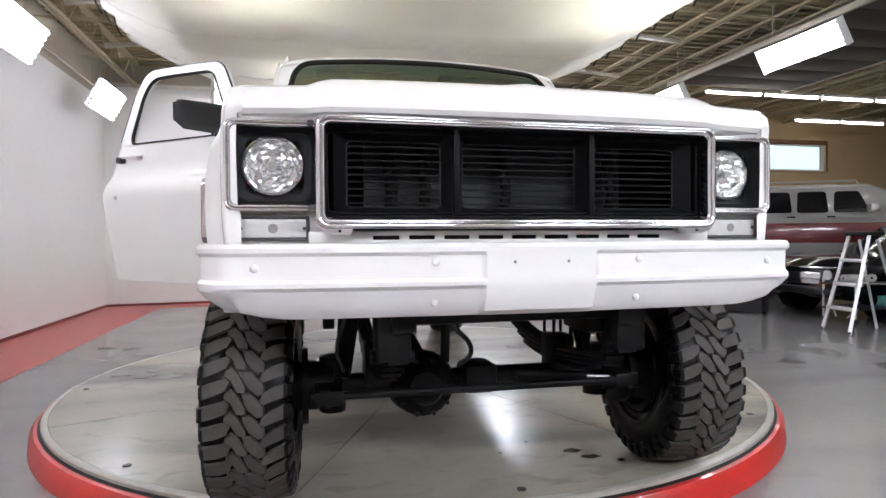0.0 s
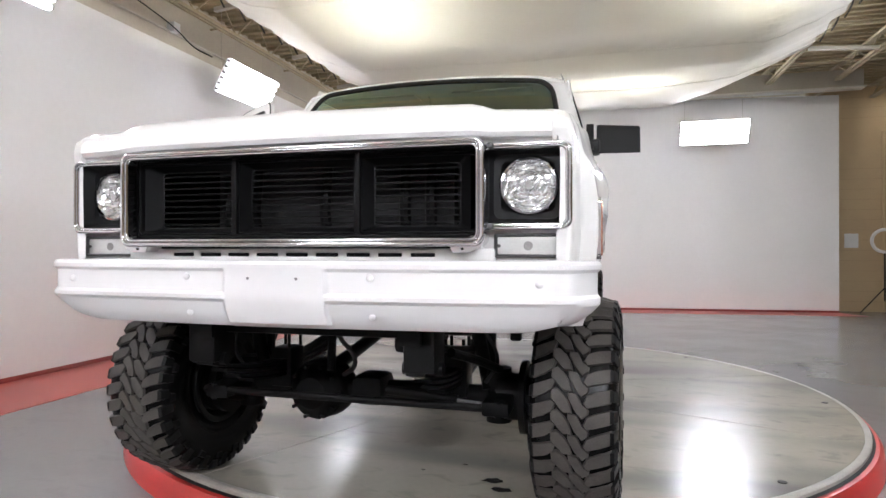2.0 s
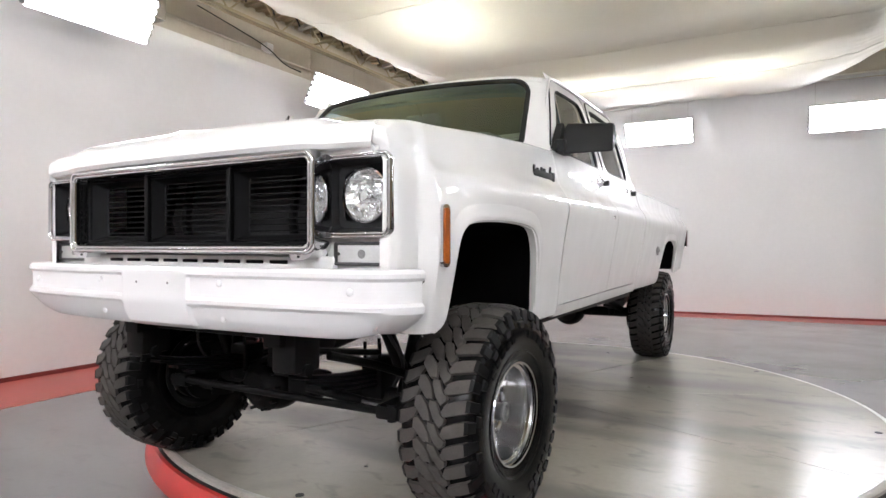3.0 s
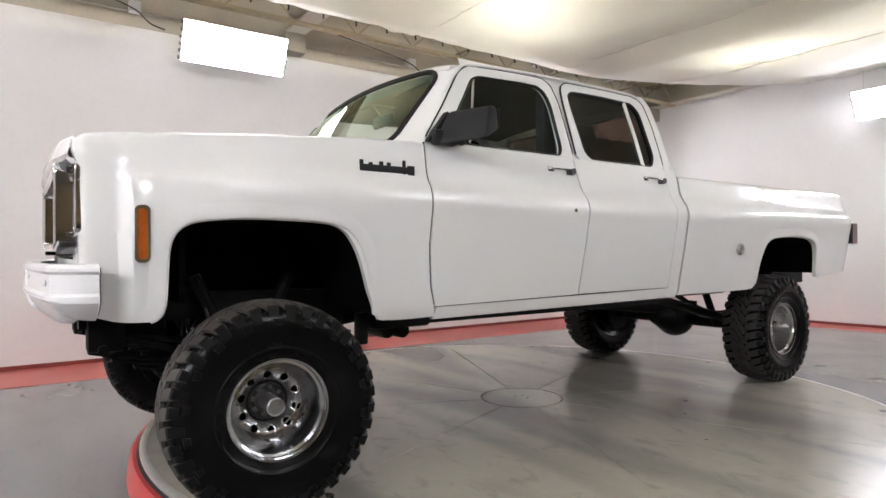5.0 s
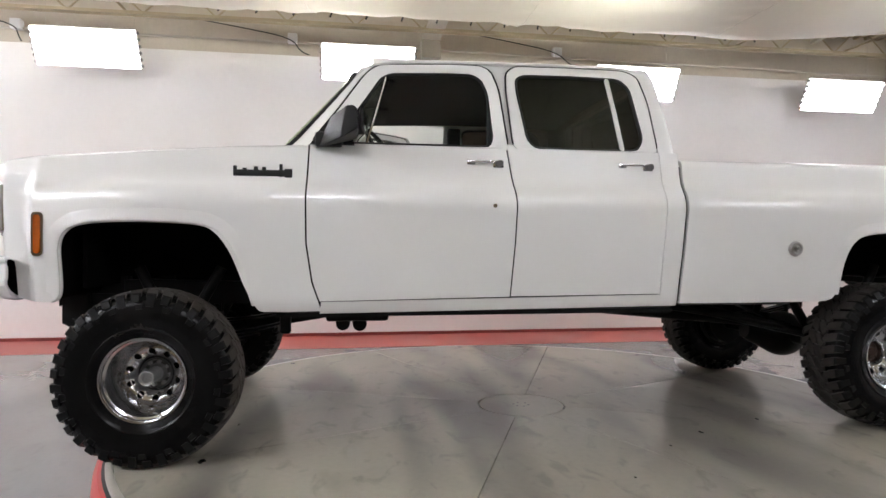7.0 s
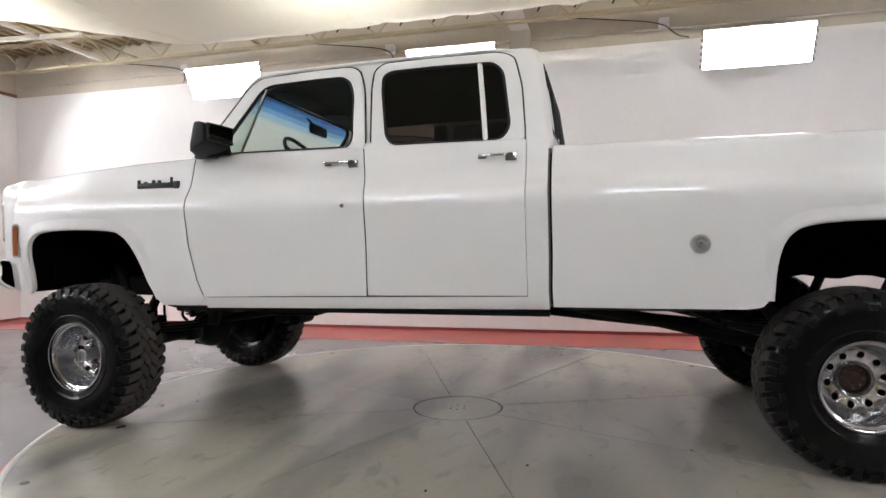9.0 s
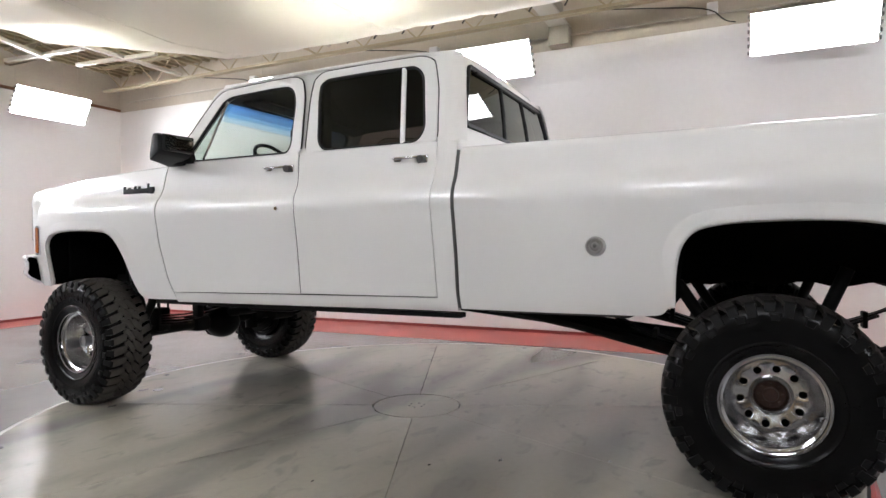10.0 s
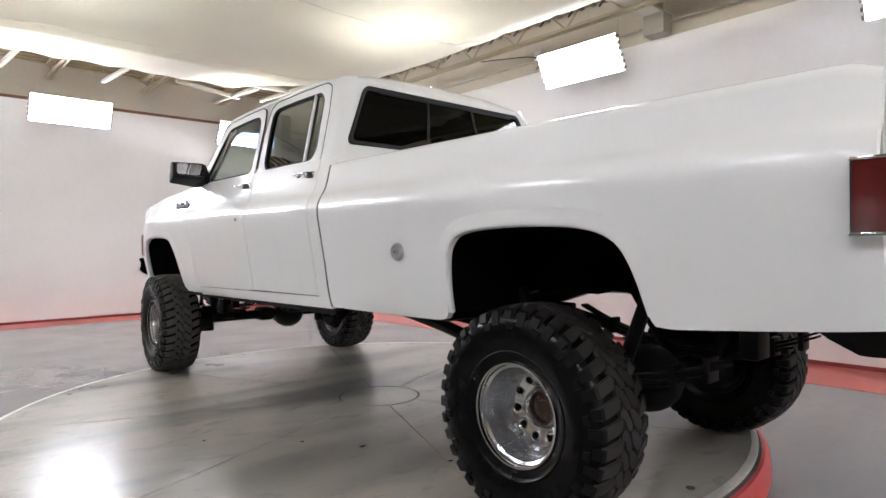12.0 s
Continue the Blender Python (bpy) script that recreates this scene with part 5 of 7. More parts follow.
edges_x = [-0.635, -0.235, 0.235, 0.635]
for k in range(3):
    x0, x1 = edges_x[k], edges_x[k + 1]
    # tapering pocket with thin bars across its back
    bm = B()
    o = rounded(x0 + 0.012, x1 - 0.012, 1.115, 1.373, 0.006)
    i = rounded(x0 + 0.055, x1 - 0.04, 1.135, 1.345, 0.015)
    if k == 2:
        i = rounded(x0 + 0.04, x1 - 0.055, 1.135, 1.345, 0.015)
    if k == 1:
        i = rounded(x0 + 0.035, x1 - 0.035, 1.135, 1.345, 0.015)
    grid(bm, [[(p[0], -2.782, p[1]) for p in o], [(p[0], -2.735, p[1]) for p in i]], close=True)
    pk = part("grille_pocket", bm, GRILLE_BLACK, grille)
    xi0, xi1 = min(p[0] for p in i), max(p[0] for p in i)
    for j in range(9):
        z = 1.15 + j * 0.0225
        part("grille_bar", box(B(), xi0, xi1, -2.737, -2.725, z - 0.0028, z + 0.0028, 0.001, 1), GRILLE_BLACK, pk)
    part("pocket_trim", tube(B(), [(p[0], -2.735, p[1]) for p in i], 0.003, 6, closed=True), BLACK_PLASTIC, pk)
for x in (-0.235, 0.235):
    part("grille_divider", box(B(), x - 0.011, x + 0.011, -2.80, -2.78, 1.11, 1.378, 0.004), GRILLE_BLACK, grille)
bm = B()
box(bm, -0.5, 0.5, -2.5, -2.45, 1.0, 1.42)
rad = part("radiator", bm, mat("dark_radiator", (0.02, 0.02, 0.021), 0.5, 0.5, var=0.3, scale=30), truck)
for x in (-0.42, -0.3, 0.32, 0.42, 0.0):
    part("radiator_hose", tube(B(), [(x, -2.52, 1.05), (x + 0.01, -2.57, 1.2), (x, -2.53, 1.38)], 0.022, 8), UNDER_BLACK, rad)
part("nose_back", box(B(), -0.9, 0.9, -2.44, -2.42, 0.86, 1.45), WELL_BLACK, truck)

for s in (1, -1):
    # headlamp in its black recess and chrome bezel
    x0, x1 = (0.652, 0.944) if s > 0 else (-0.944, -0.652)
    bez = frame_bar((x0, x1, 1.119, 1.396), 0.022, CHROME, "headlight_bezel", truck, -2.797, 0.021, "chrome headlight bezel", 0.03)
    bm = B()
    o = rounded(x0 + 0.016, x1 - 0.016, 1.136, 1.38, 0.02)
    i = rounded(x0 + 0.036, x1 - 0.036, 1.155, 1.365, 0.03)
    grid(bm, [[(p[0], -2.772, p[1]) for p in o], [(p[0], -2.727, p[1]) for p in i], [(s * 0.805 + (p[0] - s * 0.805) * 0.8, -2.725, 1.262 + (p[1] - 1.262) * 0.8) for p in i]], close=True)
    part("headlight_recess", bm, BLACK_PLASTIC, bez)
    for z in (1.386, 1.13):
        part("bezel_joint", box(B(), *sorted((s * 0.681, s * 0.70)), -2.808, -2.77, z - 0.009, z + 0.009, 0.004), DARK_STEEL, bez, "dark bezel joint")
    part("recess_back", box(B(), x0 + 0.03, x1 - 0.03, -2.684, -2.672, 1.152, 1.368), BLACK_PLASTIC, bez)
    bm = B()
    lathe(bm, [(0.083, 0.0), (0.092, 0.004), (0.095, 0.012), (0.092, 0.020), (0.086, 0.022)], 40)
    bm.transform(pose(s * 0.805, -2.722, 1.262, 0, 0, -90))
    hl = part("headlight", bm, CHROME, bez, "round headlight with chrome ring")
    bm = B()
    jit = random.Random(3)
    rows = []
    for q in range(12):
        r = 0.006 + 0.079 * q / 11
        rows.append([(s * 0.805 + r * math.cos(t), -2.702 - 0.035 * (q / 11) ** 2 + jit.uniform(-0.0045, 0.0045), 1.262 + r * math.sin(t)) for t in [2 * math.pi * (k + 0.5 * (q % 2)) / 34 for k in range(34)]])
    grid(bm, rows, close=True)
    part("reflector", bm, REFLECTOR, hl, "bright faceted reflector", angle=1)
    bm = B()
    cyl(bm, (s * 0.805, -2.745, 1.262), (s * 0.805, -2.717, 1.262), 0.014, seg=14)
    part("bulb_shield", bm, CHROME, hl)
    rows = []
    for q in (0.0, 0.35, 0.7, 1.0):
        rows.append([(s * 0.805 + 0.088 * q * math.cos(t), -2.742 - 0.022 * (1 - q * q), 1.262 + 0.088 * q * math.sin(t)) for t in [2 * math.pi * k / 36 for k in range(36)]])
    bm = B()
    grid(bm, rows[1:], close=True)
    c0 = bm.verts.new((s * 0.805, -2.764, 1.262))
    bm.verts.ensure_lookup_table()
    for k in range(36):
        bm.faces.new((c0, bm.verts[k], bm.verts[(k + 1) % 36]))
    part("headlight_glass", bm, LAMP_GLASS, hl)
    # white nose panel with the turn signal
    a, b = (0.655, 0.932) if s > 0 else (-0.932, -0.655)
    part("nose_panel", box(B(), a, b, -2.750, -2.695, 0.99, 1.124, 0.008), PAINT, truck)
    sx0, sx1 = (0.695, 0.915) if s > 0 else (-0.915, -0.695)
    sg = frame_bar((sx0, sx1, 1.03, 1.108), 0.02, SIGNAL_RIM, "turn_signal", truck, -2.766, 0.011, "dark rimmed turn signal", 0.008)
    part("signal_lens", box(B(), sx0 + 0.008, sx1 - 0.008, -2.757, -2.745, 1.036, 1.1, 0.004), CLEAR_LENS, sg, "clear signal lens")
    part("signal_bulb", cyl(B(), ((sx0 + sx1) / 2, -2.7585, 1.068), ((sx0 + sx1) / 2, -2.755, 1.068), 0.015, seg=20), IRON, sg)
    for dx in (0.016, -0.016):
        xx = (sx0 + 0.016) if dx > 0 else (sx1 - 0.016)
        part("lens_screw", cyl(B(), (xx, -2.762, 1.068), (xx, -2.755, 1.068), 0.006, seg=10), DARK_STEEL, sg)

# valance under the grille, with slots
bm = B()
box(bm, -0.70, 0.70, -2.775, -2.72, 0.95, 1.06, 0.008)
val = part("valance", bm, PAINT, truck)
for k in range(9):
    x = -0.46 + k * 0.115
    part("valance_slot", box(B(), x - 0.042, x + 0.042, -2.779, -2.77, 1.032, 1.045, 0.003), GRILLE_BLACK, val)

# front bumper: one pressed shape swept round the nose
def bumper():
    plan = []
    marks = sorted([0.03, 0.08, 0.13, 0.172, 0.178, 0.184, 0.19, 0.196, 0.24, 0.3] + [0.36 + 0.06 * k for k in range(10)])
    half = [(x, 0.057 * (x / 0.9) ** 2, 0.0, -1.0, 0.0) for x in [0.0] + marks]
    for k in range(1, 7):
        ang = k / 9 * math.pi / 2
        half.append((0.90 + 0.085 * math.sin(ang), 0.057 + 0.07 * (1 - math.cos(ang)), math.sin(ang), -math.cos(ang), 0.0))
    for k in range(1, 8):
        w = k / 7
        half.append((0.974 + 0.058 * (1 - (1 - w) ** 1.8), 0.092 + 0.12 * w, math.cos(radians(24 * (1 - w))), -math.sin(radians(24 * (1 - w))), 0.0))
    half.append((1.032, 0.217, 1.0, 0.0, 0.008))
    plan = [(-x, y, -nx, ny, e) for x, y, nx, ny, e in reversed(half[1:])] + half
    prof = [(-0.07, 1.012), (-0.03, 1.022), (-0.008, 1.02), (0.0, 1.008), (0.0, 0.995), (-0.012, 0.984), (-0.013, 0.932), (-0.012, 0.917), (0.002, 0.906), (0.002, 0.894), (-0.012, 0.882), (-0.026, 0.85), (-0.05, 0.812), (-0.07, 0.797), (-0.1, 0.793)]
    flat = [(-0.07, 1.012), (-0.03, 1.022), (-0.008, 1.02), (0.0, 1.008), (0.0, 0.995), (-0.003, 0.984), (-0.003, 0.93), (-0.003, 0.913), (-0.003, 0.905), (-0.004, 0.892), (-0.006, 0.884), (-0.014, 0.85), (-0.034, 0.812), (-0.06, 0.797), (-0.1, 0.793)]
    rows = []
    for x, y, nx, ny, e in plan:
        w = 1.0 if abs(x) < 0.176 else max(0.0, 1 - (abs(x) - 0.176) / 0.018)
        w = w * w * (3 - 2 * w)
        end = min(1, max(0, (abs(x) - 0.80) / 0.16)) ** 2.2
        row = []
        lift = 0.045 * min(1, max(0, (abs(x) - 0.74) / 0.22)) ** 2 * (1 - 0.6 * abs(nx) ** 4)
        for (d0, z0), (d1, z1) in zip(prof, flat):
            d, z = d0 + (d1 - d0) * w - e, z0 + (z1 - z0) * w
            if z < 0.89:
                d -= abs(nx) ** 1.5 * 0.045 * ((0.892 - z) / 0.1) ** 1.6 - 0.008 * abs(nx)
                z += lift * (0.892 - z) / 0.1
            elif z < 0.91:
                d -= 0.006 * abs(nx)
            row.append((x + nx * d, -2.942 + y + ny * d, z - e * (1 if z > 0.95 else -1 if z < 0.85 else 0)))
        rows.append(row)
    bm = B()
    vs = grid(bm, rows)
    bm.faces.new(vs[0])
    bm.faces.new(vs[-1])
    return bm, rows[-1]


bumper_mesh, bumper_end = bumper()
bump = part("front_bumper", bumper_mesh, BUMPER_PAINT, truck, "white painted steel front bumper", angle=24)
for x, z in ((-0.853, 0.952), (0.853, 0.952), (-0.333, 0.966), (0.333, 0.966), (-0.333, 0.841), (0.333, 0.841)):
    y = -2.942 + (0.057 * (abs(x) / 0.9) ** 2) + (0.008 if z > 0.9 else 0.028)
    bm = B()
    bmesh.ops.create_uvsphere(bm, u_segments=16, v_segments=8, radius=0.0125, matrix=Matrix.LocRotScale((x, y, z), None, (1, 0.45, 1)))
    part("bumper_bolt", bm, BUMPER_PAINT, bump)
# a black sheet off each closed end paints the unpainted, shaded hollow
for s in (1, -1):
    mid = sum((Vector(p) for p in bumper_end), Vector()) / len(bumper_end)
    bm = B()
    bm.faces.new([bm.verts.new(mid + (Vector(p) - mid) * 0.93 + Vector((0.0012, 0.0032, 0))) for p in bumper_end])
    bmesh.ops.solidify(bm, geom=bm.faces[:], thickness=0.002)
    part("hollow_end", mirrored(bm, s), UNDER_BLACK, bump, "black sheet for the bumper end's unpainted, shaded hollow")
for x in (-0.09, 0.085):
    part("plate_hole", cyl(B(), (x, -2.9405, 0.962), (x, -2.936, 0.962), 0.005, seg=8), IRON, bump)
for x in (-0.42, 0.42):
    part("bumper_bracket", box(B(), x - 0.03, x + 0.03, -2.84, -2.4, 0.80, 0.92, 0.005), UNDER_BLACK, truck)

# back of the cab with its sliding window
def back_y(z):
    return float(np.interp(z, [0.75, 1.57, 1.85, 2.03, 2.11], [0.703, 0.703, 0.678, 0.648, 0.632]))


def back_half(z):
    """Half the width of the rear window's frame, which narrows upwards."""
    return 0.852 + (0.69 - 0.852) * (z - 1.695) / 0.37


rows = []
for z in (0.76, 1.2, 1.57, 1.64, 1.71):
    h = side_x(0, z) - 0.055
    rows.append([(h * u, back_y(z) + 0.015 * (1 - u * u), z) for u in np.linspace(-1, 1, 17)])
bm = B()
grid(bm, rows)
grid(bm, [[(side_x(0, z) * u * 0.93, back_y(z) + 0.012 * (1 - u * u), z) for u in np.linspace(-1, 1, 17)] for z in (2.045, 2.075, 2.1)])
for s in (1, -1):
    grid(bm, [[(s * (side_x(0, z) - 0.052), back_y(z), z), (s * (back_half(z) - 0.015), back_y(z) + 0.003, z)] for z in (1.71, 1.8, 1.9, 1.98, 2.045)])
cab_back = part("cab_back", bm, PAINT, truck)


def back_pt(u, z, off=0.0):
    """A point on the rear window; u is its share of the frame's half width."""
    x = u * back_half(z)
    return (x, back_y(z) + 0.012 * (1 - (x / 0.8) ** 2) + off, z)


o = rounded(-1.0, 1.0, 1.692, 2.066, 0.05)
i = rounded(-0.965, 0.965, 1.718, 2.04, 0.035)
bm = B()
grid(bm, [[back_pt(*p, -0.01) for p in o], [back_pt(*p, 0.014) for p in o], [back_pt(p[0] * 0.993, p[1] + (0.004 if p[1] < 1.9 else -0.004), 0.018) for p in o], [back_pt(p[0] * 1.005, p[1], 0.012) for p in i], [back_pt(*p, -0.01) for p in i]], close=True)
rw = part("rear_window", bm, GASKET, cab_back, "black framed sliding rear window")
for a, b in ((-0.965, -0.285), (-0.28, 0.28), (0.285, 0.965)):
    bm = B()
    grid(bm, [[back_pt(u, z, 0.0) for u in np.linspace(a, b, 7)] for z in (1.718, 1.8, 1.9, 2.04)])
    part("pane", bm, DARK_GLASS, rw, "dark tinted sliding pane")
for u in (-0.283, 0.283):
    part("window_bar", tube(B(), [back_pt(u, 1.715, 0.004), back_pt(u, 1.88, 0.004), back_pt(u, 2.045, 0.004)], 0.0095, 6), GASKET, rw)
part("window_track", box(B(), -0.6, 0.6, 0.655, 0.672, 2.028, 2.042, 0.003), GASKET, rw)

# bed
bm = B()
box(bm, -0.87, 0.87, 0.76, 1.69, 1.02, 1.05)
box(bm, -0.49, 0.49, 1.69, 2.69, 1.02, 1.05)
box(bm, -0.87, 0.87, 2.69, 3.28, 1.02, 1.05)
bed = part("bed_floor", bm, PAINT, truck)
bm = B()
for a, b, half in ((0.78, 1.68, 0.86), (1.68, 2.7, 0.48), (2.7, 3.26, 0.86)):
    box(bm, -half, half, a, b, 0.995, 1.016)
part("bed_underside", bm, UNDER_BLACK, bed)
for k in range(9):
    x = -0.4 + 0.1 * k
    part("floor_rib", box(B(), x - 0.03, x + 0.03, 0.8, 3.25, 1.05, 1.065, 0.006), PAINT, bed)
part("bed_front", box(B(), -0.88, 0.88, 0.765, 0.79, 1.02, 1.55, 0.006), PAINT, truck)
tg = part("tailgate", box(B(), -0.86, 0.86, 3.265, 3.31, 0.93, 1.56, 0.012), PAINT, truck)
part("tailgate_handle", box(B(), -0.08, 0.08, 3.309, 3.325, 1.40, 1.45, 0.006), CHROME, tg)
for x in (-0.4, 0.4):
    part("bumper_bracket", prism(B(), [(2.96, 0.86), (3.4, 0.86), (3.4, 0.735), (3.14, 0.728), (3.036, 0.776)], "x", x - 0.03, x + 0.03), UNDER_BLACK, truck)
    
# interior
cabin = part("cabin_floor", box(B(), -0.9, 0.9, -1.55, 0.72, 0.80, 0.83), DASH, truck)
part("firewall", box(B(), -0.88, 0.88, -1.5, -1.46, 0.83, 1.56), DASH, truck)
bm = B()
prism(bm, [(-1.45, 1.2), (-1.15, 1.22), (-1.08, 1.35), (-1.12, 1.50), (-1.2, 1.555), (-1.45, 1.56)], "x", -0.88, 0.88)
part("dashboard", bm, DASH, truck, "dark padded dashboard")


def bench(y, back_h):
    seat = B()
    box(seat, -0.72, 0.72, y - 0.5, y, 1.05, 1.22, 0.05, 3)
    st = part("bench_seat", seat, SEAT, truck, "tan vinyl bench seat")
    bk = B()
    prism(bk, [(y - 0.09, 1.2), (y + 0.09, 1.2), (y + 0.19, 1.2 + back_h), (y + 0.02, 1.2 + back_h)], "x", -0.68, 0.68)
    bmesh.ops.bevel(bk, geom=bk.edges[:], offset=0.08, segments=5, profile=0.5, affect="EDGES")
    part("seat_back", bk, SEAT, st)
    part("seat_base", box(B(), -0.66, 0.66, y - 0.44, y - 0.04, 0.83, 1.05), DASH, st)


bench(-0.42, 0.46)
bench(0.42, 0.46)
wh = B()
pts = [(0.2 * math.cos(t), 0.2 * math.sin(t), 0) for t in [2 * math.pi * k / 40 for k in range(40)]]
tube(wh, pts, 0.013, 8, closed=True)
for a in (90, 210, 330):
    cyl(wh, (0, 0, -0.02), (0.2 * math.cos(radians(a)), 0.2 * math.sin(radians(a)), 0), 0.011, seg=8)
cyl(wh, (0, 0, -0.05), (0, 0, 0.01), 0.045, seg=20)
wh.transform(pose(0.4, -0.9, 1.625, -52, 0, 0) @ pose(0, 0, 0))
sw = part("steering_wheel", wh, BLACK_PLASTIC, truck, "thin black steering wheel")
part("steering_column", cyl(B(), (0.4, -0.91, 1.605), (0.4, -1.2, 1.38), 0.04, seg=12), DASH, sw)
rm = part("rear_view_mirror", box(B(), -0.13, 0.13, -1.03, -1.0, 1.87, 1.945, 0.018, 3), BLACK_PLASTIC, truck)
part("mirror_stem", cyl(B(), (0, -1.03, 1.93), (0, -1.1, 2.0), 0.008, seg=8), BLACK_PLASTIC, rm)
for s in (1, -1):
    part("sun_visor", box(B(), *((0.12, 0.62) if s > 0 else (-0.62, -0.12)), -1.02, -0.86, 2.03, 2.045, 0.006), LINER, truck)
    part("centre_pillar", mirrored(box(B(), 0.70, 0.78, -0.34, -0.24, 0.85, 2.03, 0.01), s), LINER, truck)

# ---- wheels ----
def wheel(rear):
    """A deep chrome wheel with a mud tyre; local +x is its outer side."""
    bm = B()
    lathe(bm, [(0.156, -0.018 if rear else -0.008), (0.164, 0.004), (0.172, 0.045), (0.179, 0.082), (0.184, 0.102), (0.195, 0.109), (0.198, 0.119), (0.206, 0.123), (0.209, 0.131), (0.206, 0.138), (0.198, 0.137)], 64)
    # the dished disc with ten round holes
    dish_r = [0.078, 0.095, 0.119, 0.137, 0.156]
    dish_x = [-0.034, -0.028, -0.018, -0.014, -0.018] if rear else [-0.05, -0.026, -0.006, 0.0, -0.008]
    hub_r, rim_r, hole_c, hole_r = 0.078, 0.156, 0.1185, 0.0155
    for k in range(10):
        a0 = radians(36 * k + 10)
        def polar(r, a):
            return (float(np.interp(r, dish_r, dish_x)), r * math.cos(a0 + a), r * math.sin(a0 + a))
        half = radians(18)
        out = [(rim_r, -half + 2 * half * t / 8) for t in range(9)] + [(rim_r + (hub_r - rim_r) * t / 4, half) for t in range(1, 5)]
        out += [(hub_r, half - 2 * half * t / 8) for t in range(1, 9)] + [(hub_r + (rim_r - hub_r) * t / 4, -half) for t in range(1, 4)]
        def ring_at(rad):
            pts = []
            for r, a in out:
                ang = math.atan2(r * math.sin(a), r * math.cos(a) - hole_c)
                y, z = hole_c + rad * math.cos(ang), rad * math.sin(ang)
                pts.append((math.hypot(y, z), math.atan2(z, y)))
            return pts
        hole, lip = ring_at(hole_r), ring_at(hole_r + 0.003)
        mid = [((a[0] + b[0]) / 2, (a[1] + b[1]) / 2) for a, b in zip(out, lip)]
        back = [(polar(*p)[0] - 0.012, *polar(*p)[1:]) for p in hole]
        sunk = [(polar(*p)[0] - 0.002, *polar(*p)[1:]) for p in hole]
        grid(bm, [[polar(*p) for p in out], [polar(*p) for p in mid], [polar(*p) for p in lip], sunk, back], close=True)
    bmesh.ops.remove_doubles(bm, verts=bm.verts[:], dist=0.0004)
    w = part("wheel", bm, WHEEL_CHROME, None, "deep polished steel wheel with ten round holes", angle=40)
    bm = B()
    if rear:
        lathe(bm, [(0.08, -0.036), (0.078, -0.022), (0.072, -0.018), (0.064, -0.026), (0.06, -0.045), (0.058, -0.07)], 40)
    else:
        lathe(bm, [(0.08, -0.052), (0.077, -0.04), (0.071, -0.038), (0.067, -0.05), (0.064, -0.065), (0.03, -0.067)], 40)
    part("hub_ring", bm, WHEEL_CHROME if rear else DARK_STEEL, w)
    bm = B()
    lathe(bm, [(0.18, -0.15), (0.202, -0.15), (0.205, -0.14), (0.192, -0.132), (0.184, -0.12), (0.175, -0.08), (0.16, -0.045), (0.145, -0.04)], 48)
    part("inner_barrel", bm, UNDER_BLACK, w)
    part("wheel_back", cyl(B(), (-0.13, 0, 0), (-0.095, 0, 0), 0.15, seg=32), UNDER_BLACK, w)
    bm = B()
    if rear:
        lathe(bm, [(0.059, -0.06), (0.052, -0.056), (0.032, -0.052), (0.028, -0.042), (0.02, -0.04), (0.0, -0.042)], 32)
        part("axle_flange", bm, RUST, w, "rusty brown axle flange")
    else:
        lathe(bm, [(0.05, -0.07), (0.046, -0.055), (0.036, -0.045), (0.034, 0.07), (0.038, 0.074), (0.038, 0.086), (0.033, 0.09), (0.027, 0.088), (0.025, 0.08), (0.0, 0.08)], 28)
        part("locking_hub", bm, IRON, w, "grey locking hub")
    for k in range(8):
        a = radians(45 * k + 22)
        r, x0 = (0.045, -0.058) if rear else (0.059, -0.067)
        part("lug_nut", cyl(B(), (x0, r * math.cos(a), r * math.sin(a)), (x0 + (0.012 if rear else 0.026), r * math.cos(a), r * math.sin(a)), 0.006 if rear else 0.0095, seg=6), RUST if rear else IRON, w)
    part("valve_stem", cyl(B(), (0.1, 0.02, -0.176), (0.125, 0.02, -0.166), 0.004, seg=6), IRON, w)
    # tyre carcass
    R = 0.4135
    bm = B()
    prof = [(0.198, 0.132), (0.212, 0.14), (0.229, 0.148), (0.243, 0.153), (0.246, 0.157), (0.25, 0.157), (0.253, 0.154), (0.285, 0.164), (0.32, 0.168), (0.35, 0.165), (0.378, 0.157), (R - 0.018, 0.145), (R - 0.008, 0.128), (R, 0.08), (R + 0.002, 0.0)]
    prof = prof + [(r, -a) for r, a in reversed(prof[:-1])]
    lathe(bm, prof, 72)
    tyre = part("tyre", bm, RUBBER, w, "black mud terrain tyre", angle=60)
    verts, faces = [], []
    cleats, cleat_faces = [], []
    N = 36
    pitch = 2 * math.pi / N
    # side lettering stands as plain raised bars
    bars, bar_faces = [], []
    for k in [k for k in range(14) if k not in (5, 6, 12, 13)]:
        for rr in (0.0, math.pi):
            i0 = len(bars)
            a = radians(k * 9 + 30) + rr
            for x in (0.162, 0.1705):
                for r, da in ((0.3, -0.045), (0.33, -0.041), (0.33, 0.041), (0.3, 0.045)):
                    bars.append((x, r * math.cos(a + da), r * math.sin(a + da)))
            bar_faces.append([i0 + 4, i0 + 5, i0 + 6, i0 + 7])
            bar_faces.extend([[i0 + q, i0 + (q + 1) % 4, i0 + 4 + (q + 1) % 4, i0 + 4 + q] for q in range(4)])

